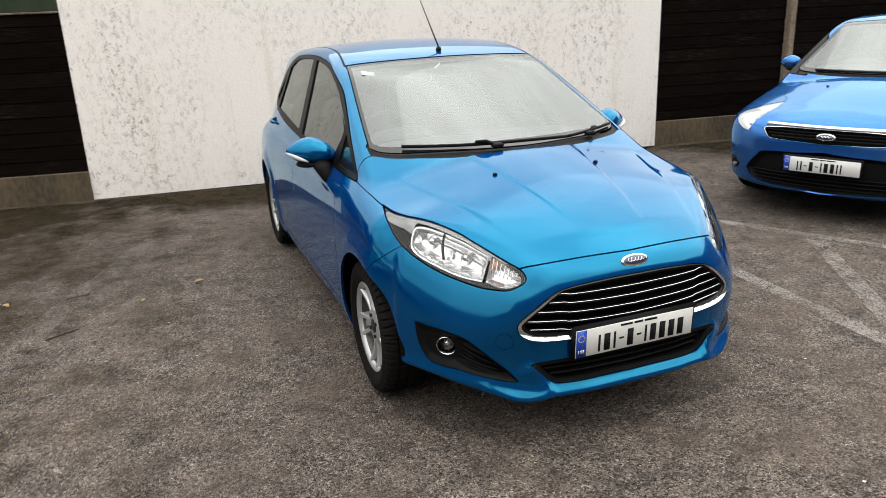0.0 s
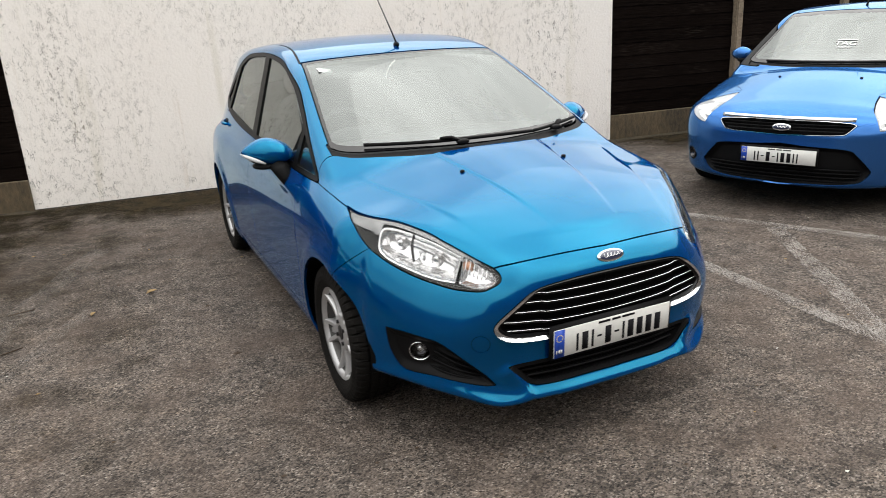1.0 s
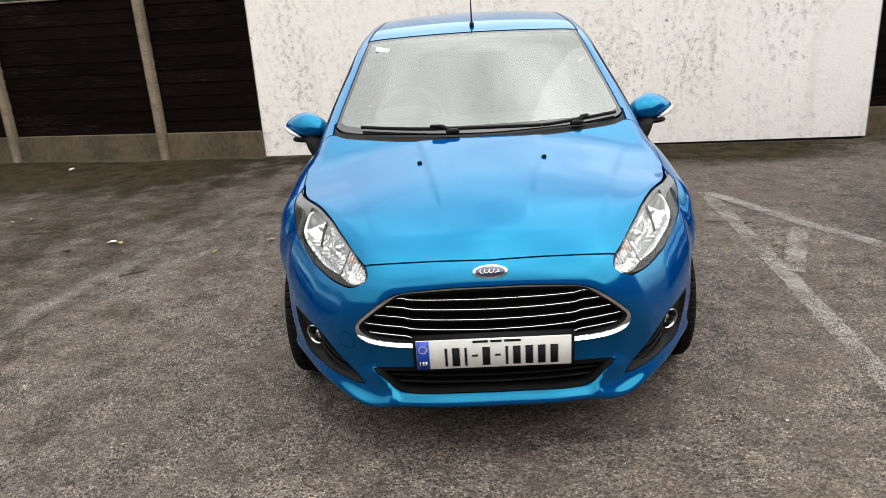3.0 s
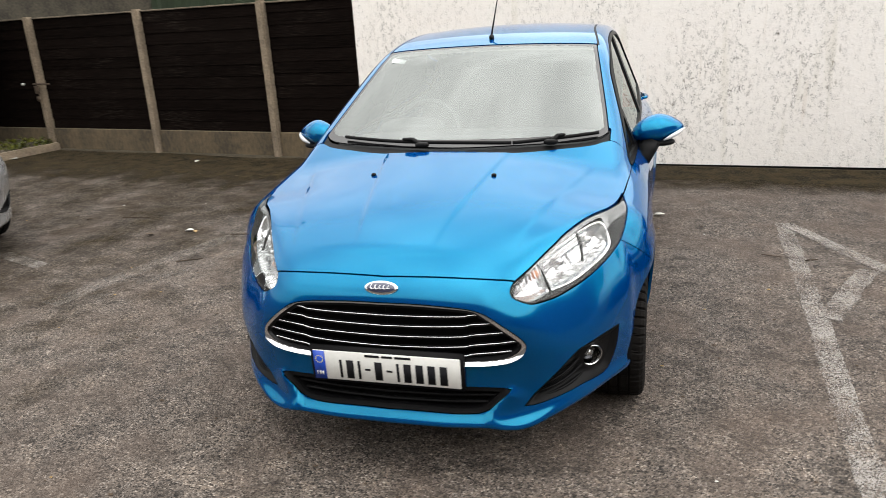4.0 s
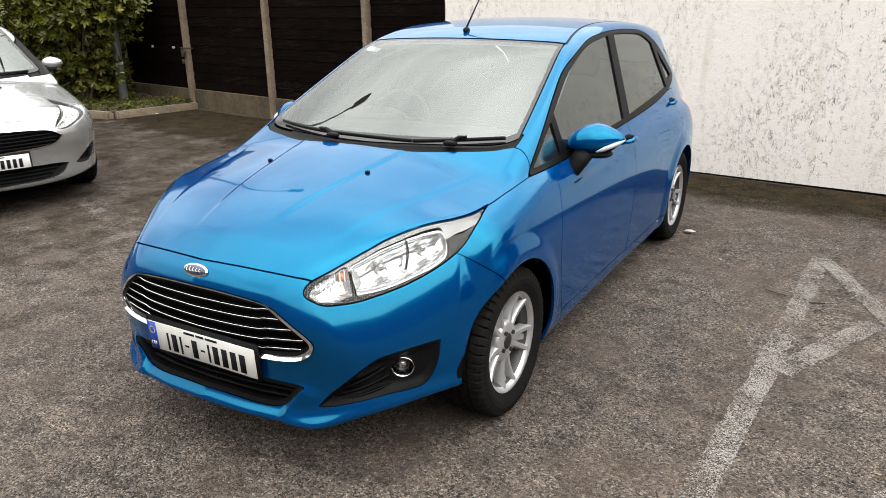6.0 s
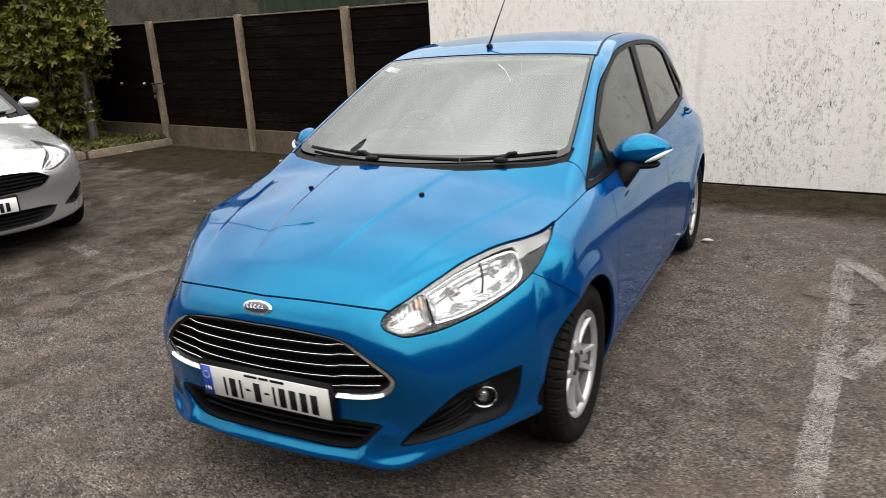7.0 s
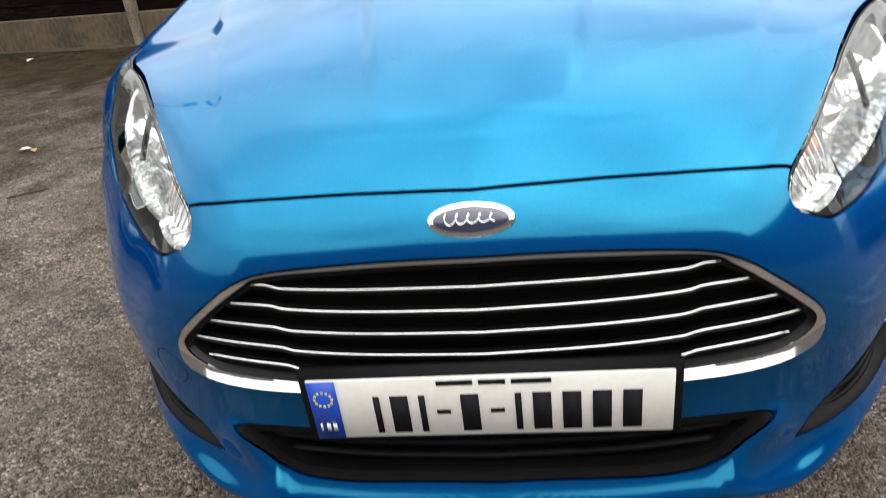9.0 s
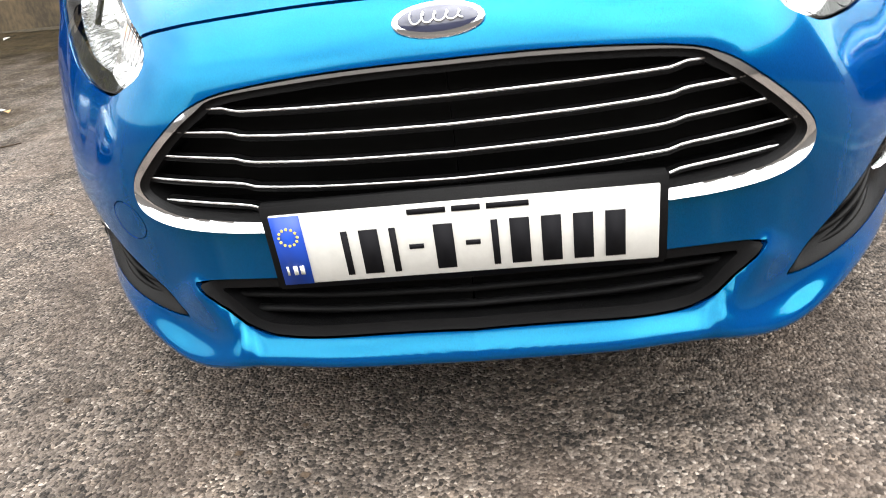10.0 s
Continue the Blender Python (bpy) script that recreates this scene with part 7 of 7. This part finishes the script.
    for sx in (-1, 1):
        p = shoot(S, np.array([[0.30 * sx, -0.05, 1.5]]), np.array([[0.0, 0.0, -1.0]]))[0]
        part("washer_jet", blob((p[0], p[1], p[2] + 0.003), (0.011, 0.009, 0.007), 2.5), BLACK, car)
        mi = new("door_mirror")
        mi.parent = doors[0] if sx > 0 else doors[1]
        bm = bmesh.new()
        bmesh.ops.create_uvsphere(bm, u_segments=32, v_segments=18, radius=1)
        for w in bm.verts:
            x, y, z = w.co
            w.co = Vector((sx * (0.912 + 0.10 * x), 0.78 + 0.08 * y * (0.25 if y > 0 else 1) + 0.02 * x, 1.065 + 0.066 * z * (1 - 0.25 * max(0, x))))
        bmesh.ops.recalc_face_normals(bm, faces=bm.faces)
        part("mirror_housing", bm, paint, mi)
        part("mirror_foot", blob((sx * 0.855, 0.74, 1.01), (0.08, 0.04, 0.026), 2.4), BLACK, mi)
        part("mirror_glass", blob((sx * 0.912, 0.803, 1.065), (0.08, 0.004, 0.05), 2.6), MIRROR, mi)
        for wy in (0.0, S["base"]):
            wheel(car, sx * 0.80, wy, 0.315, r=0.315, width=0.205, rim_r=0.212)
            bm = bmesh.new()
            n, r = 20, S["arch"] + 0.004
            rg = [[bm.verts.new((sx * x, wy + rr * math.cos(a), S["hub"] + rr * math.sin(a))) for a in (math.pi * j / n for j in range(n + 1))] for x, rr in ((0.84, r), (0.82, r + 0.02), (0.58, r + 0.02), (0.57, 0.08))]
            for a, b in zip(rg, rg[1:]):
                for j in range(n):
                    bm.faces.new((a[j], a[j + 1], b[j + 1], b[j]))
            part("wheel_arch_liner", bm, FLOCK, car)
    for x0, x1 in ((-0.55, 0.10), (0.05, 0.62)):
        pts = []
        for k in range(9):
            x = x0 + (x1 - x0) * k / 8
            r_ = shoot(S, np.array([[x, 0.25 + 0.42 * x * x, 1.7]]), np.array([[0.0, 0.0, -1.0]]))[0]
            pts.append((r_[0], r_[1], r_[2] + 0.014))
        tube(pts, 0.010, "wiper", BLACK, car, "black windscreen wiper")
    ar = shoot(S, np.array([[0.0, 1.25, 1.9]]), np.array([[0.0, 0.0, -1.0]]))[0]
    tube([(0, 1.25, ar[2]), (0, 1.27, ar[2] + 0.03), (0, 1.42, ar[2] + 0.26)], [0.012, 0.006, 0.003], "aerial", BLACK, car)
    part("floor_pan", box(-0.60, 0.60, -0.6, 3.1, 0.26, 0.31, 0.02), FLOCK, car)
    part("floor_side", box(-0.84, 0.84, 0.36, 2.28, 0.21, 0.32, 0.02), FLOCK, car)
    part("engine_bay", box(-0.5, 0.5, -0.68, 0.2, 0.30, 0.62, 0.03), FLOCK, car)
    cabin(car, S, 0.16, 0.03)
    return car, sc


FOCUS_A = dict(
    grille=[(-0.2, 0.715), (0.2, 0.715), (0.42, 0.705), (0.475, 0.690, 1), (0.43, 0.640), (0.39, 0.620), (0.2, 0.612), (-0.2, 0.612)], chrome=0.004, grille_label="black grille with thin horizontal bars",
    bars=((0.640, 0.40), (0.662, 0.43), (0.684, 0.45)), bonnet_chrome=(0.722, 0.455), badge_z=0.664, plate_z=0.452, plate="ii-n-innii",
    low=[(-0.2, 0.530), (0.2, 0.530), (0.44, 0.515), (0.50, 0.475), (0.575, 0.385), (0.585, 0.345), (0.53, 0.28), (0.42, 0.25), (0.2, 0.240), (-0.2, 0.240)], low_bars=((0.275, 0.47), (0.305, 0.51), (0.335, 0.53), (0.362, 0.52)),
    bezel=LAMP_GREY, lamp=[(-0.185, 0.652, 1), (-0.18, 0.715), (-0.15, 0.765), (-0.08, 0.793), (0.02, 0.82), (0.12, 0.845, 1), (0.22, 0.81), (0.28, 0.765), (0.25, 0.733), (0.10, 0.695), (-0.08, 0.662)],
    bowl=[(-0.16, 0.675), (-0.15, 0.735), (-0.08, 0.772), (0.03, 0.80), (0.15, 0.785), (0.18, 0.752), (0.05, 0.712), (-0.08, 0.682)], bulbs=((0.65, -0.72, 0.732, 0.035), (0.75, -0.60, 0.757, 0.035)),
    fog=[(-0.10, 0.37), (-0.05, 0.415), (0.02, 0.425), (0.11, 0.405), (0.12, 0.365), (0.04, 0.325), (-0.04, 0.33)], fog_lamp=(0.72, -0.72, 0.375),
    hood_edge=((-0.9, -0.45, -0.30, -0.18, -0.15, -0.08, 0.02, 0.12, 0.40, 0.80, 1.20), (0.60, 0.66, 0.695, 0.722, 0.765, 0.794, 0.820, 0.846, 0.87, 0.915, 0.95)), hood_front=(-0.895, -0.885, -0.845, -0.75))
FOCUS_B = dict(
    grille=[(-0.2, 0.690), (0.2, 0.690), (0.42, 0.672), (0.50, 0.640), (0.545, 0.610, 1), (0.50, 0.56), (0.42, 0.53), (0.2, 0.518), (-0.2, 0.518)], chrome=0.012, grille_label="black honeycomb grille in a chrome surround",
    bars=((0.545, 0.44), (0.572, 0.48), (0.60, 0.50), (0.628, 0.47), (0.655, 0.42)), bonnet_chrome=None, badge_z=0.735, plate_z=0.447, plate="nni-n-nnnn",
    low=[(-0.2, 0.385), (0.2, 0.385), (0.46, 0.378), (0.56, 0.36, 1), (0.50, 0.29), (0.40, 0.262), (0.2, 0.255), (-0.2, 0.255)], low_bars=((0.285, 0.40), (0.315, 0.44), (0.345, 0.47)),
    lamp=[(-0.33, 0.672), (-0.25, 0.718), (-0.12, 0.757), (0.0, 0.787), (0.12, 0.820), (0.24, 0.850, 1), (0.27, 0.80), (0.27, 0.755), (0.19, 0.722), (0.0, 0.69), (-0.20, 0.655), (-0.30, 0.655)],
    bowl=[(-0.31, 0.670), (-0.24, 0.706), (-0.12, 0.743), (0.0, 0.773), (0.12, 0.804), (0.21, 0.826), (0.245, 0.79), (0.243, 0.762), (0.18, 0.734), (0.0, 0.702), (-0.2, 0.667), (-0.29, 0.664)], bulbs=((0.62, -0.66, 0.725, 0.032), (0.72, -0.55, 0.755, 0.034)),
    fog=[(-0.12, 0.345, 1), (0.02, 0.40), (0.20, 0.455), (0.34, 0.48, 1), (0.30, 0.40), (0.20, 0.345), (0.05, 0.33)], fog_lamp=None,
    hood_edge=((-0.9, -0.45, -0.25, -0.12, 0.0, 0.12, 0.24, 0.40, 0.80, 1.20), (0.60, 0.675, 0.718, 0.757, 0.787, 0.820, 0.851, 0.88, 0.945, 0.985)), hood_front=(-0.83, -0.81, -0.74, -0.62))
other, other_screen = build_other(MID_BLUE, FOCUS_A, "car", "mid-blue hatchback with a chrome bonnet strip", BLUE_TWO, (3.70, 1.36, 0), -66, 0.96)
silver_car, _ = build_other(SILVER_FORM, FOCUS_B, "car", "silver hatchback with a black honeycomb grille", SILVER, (-4.62, 0.93, 0), 70, 0.955)

part("dash_paper", box(-0.32, -0.08, 0.72, 0.88, 1.078, 1.081), PAPER, silver_car, "white paper lying on the dashboard")


# the sticker inside the blue car's windscreen: white words, the unreadable line as a bar
def words(text, size, name, material, parent):
    cu = bpy.data.curves.new(name, "FONT")
    cu.body, cu.size, cu.align_x, cu.extrude = text, size, "CENTER", 0.0005
    tmp = bpy.data.objects.new(name, cu)
    scene.collection.objects.link(tmp)
    me = bpy.data.meshes.new_from_object(tmp.evaluated_get(bpy.context.evaluated_depsgraph_get()))
    bpy.data.objects.remove(tmp)
    me.materials.append(material)
    ob = new(name, me)
    ob.parent = parent
    return ob


def sticker():
    st = new("screen_sticker")
    st.parent = other
    st["label"] = "white lettered sticker on the windscreen"
    q = shoot(MID_BLUE, np.array([[0.03, 0.50, 1.8]]), np.array([[0.0, 0.0, -1.0]]))[0]
    st.matrix_basis = pose(q[0], q[1], q[2] + 0.004, math.degrees(math.atan(0.53)), 0, 0)
    words("TAG", 0.085, "sticker_word", PALE_FILM, st)
    e = words("EVENT", 0.038, "sticker_word", PALE_FILM, st)
    e.location = (0, -0.046, 0)
    part("sticker_bar", box(-0.075, 0.075, 0.078, 0.094, 0, 0.001), PAPER, st)


sticker()
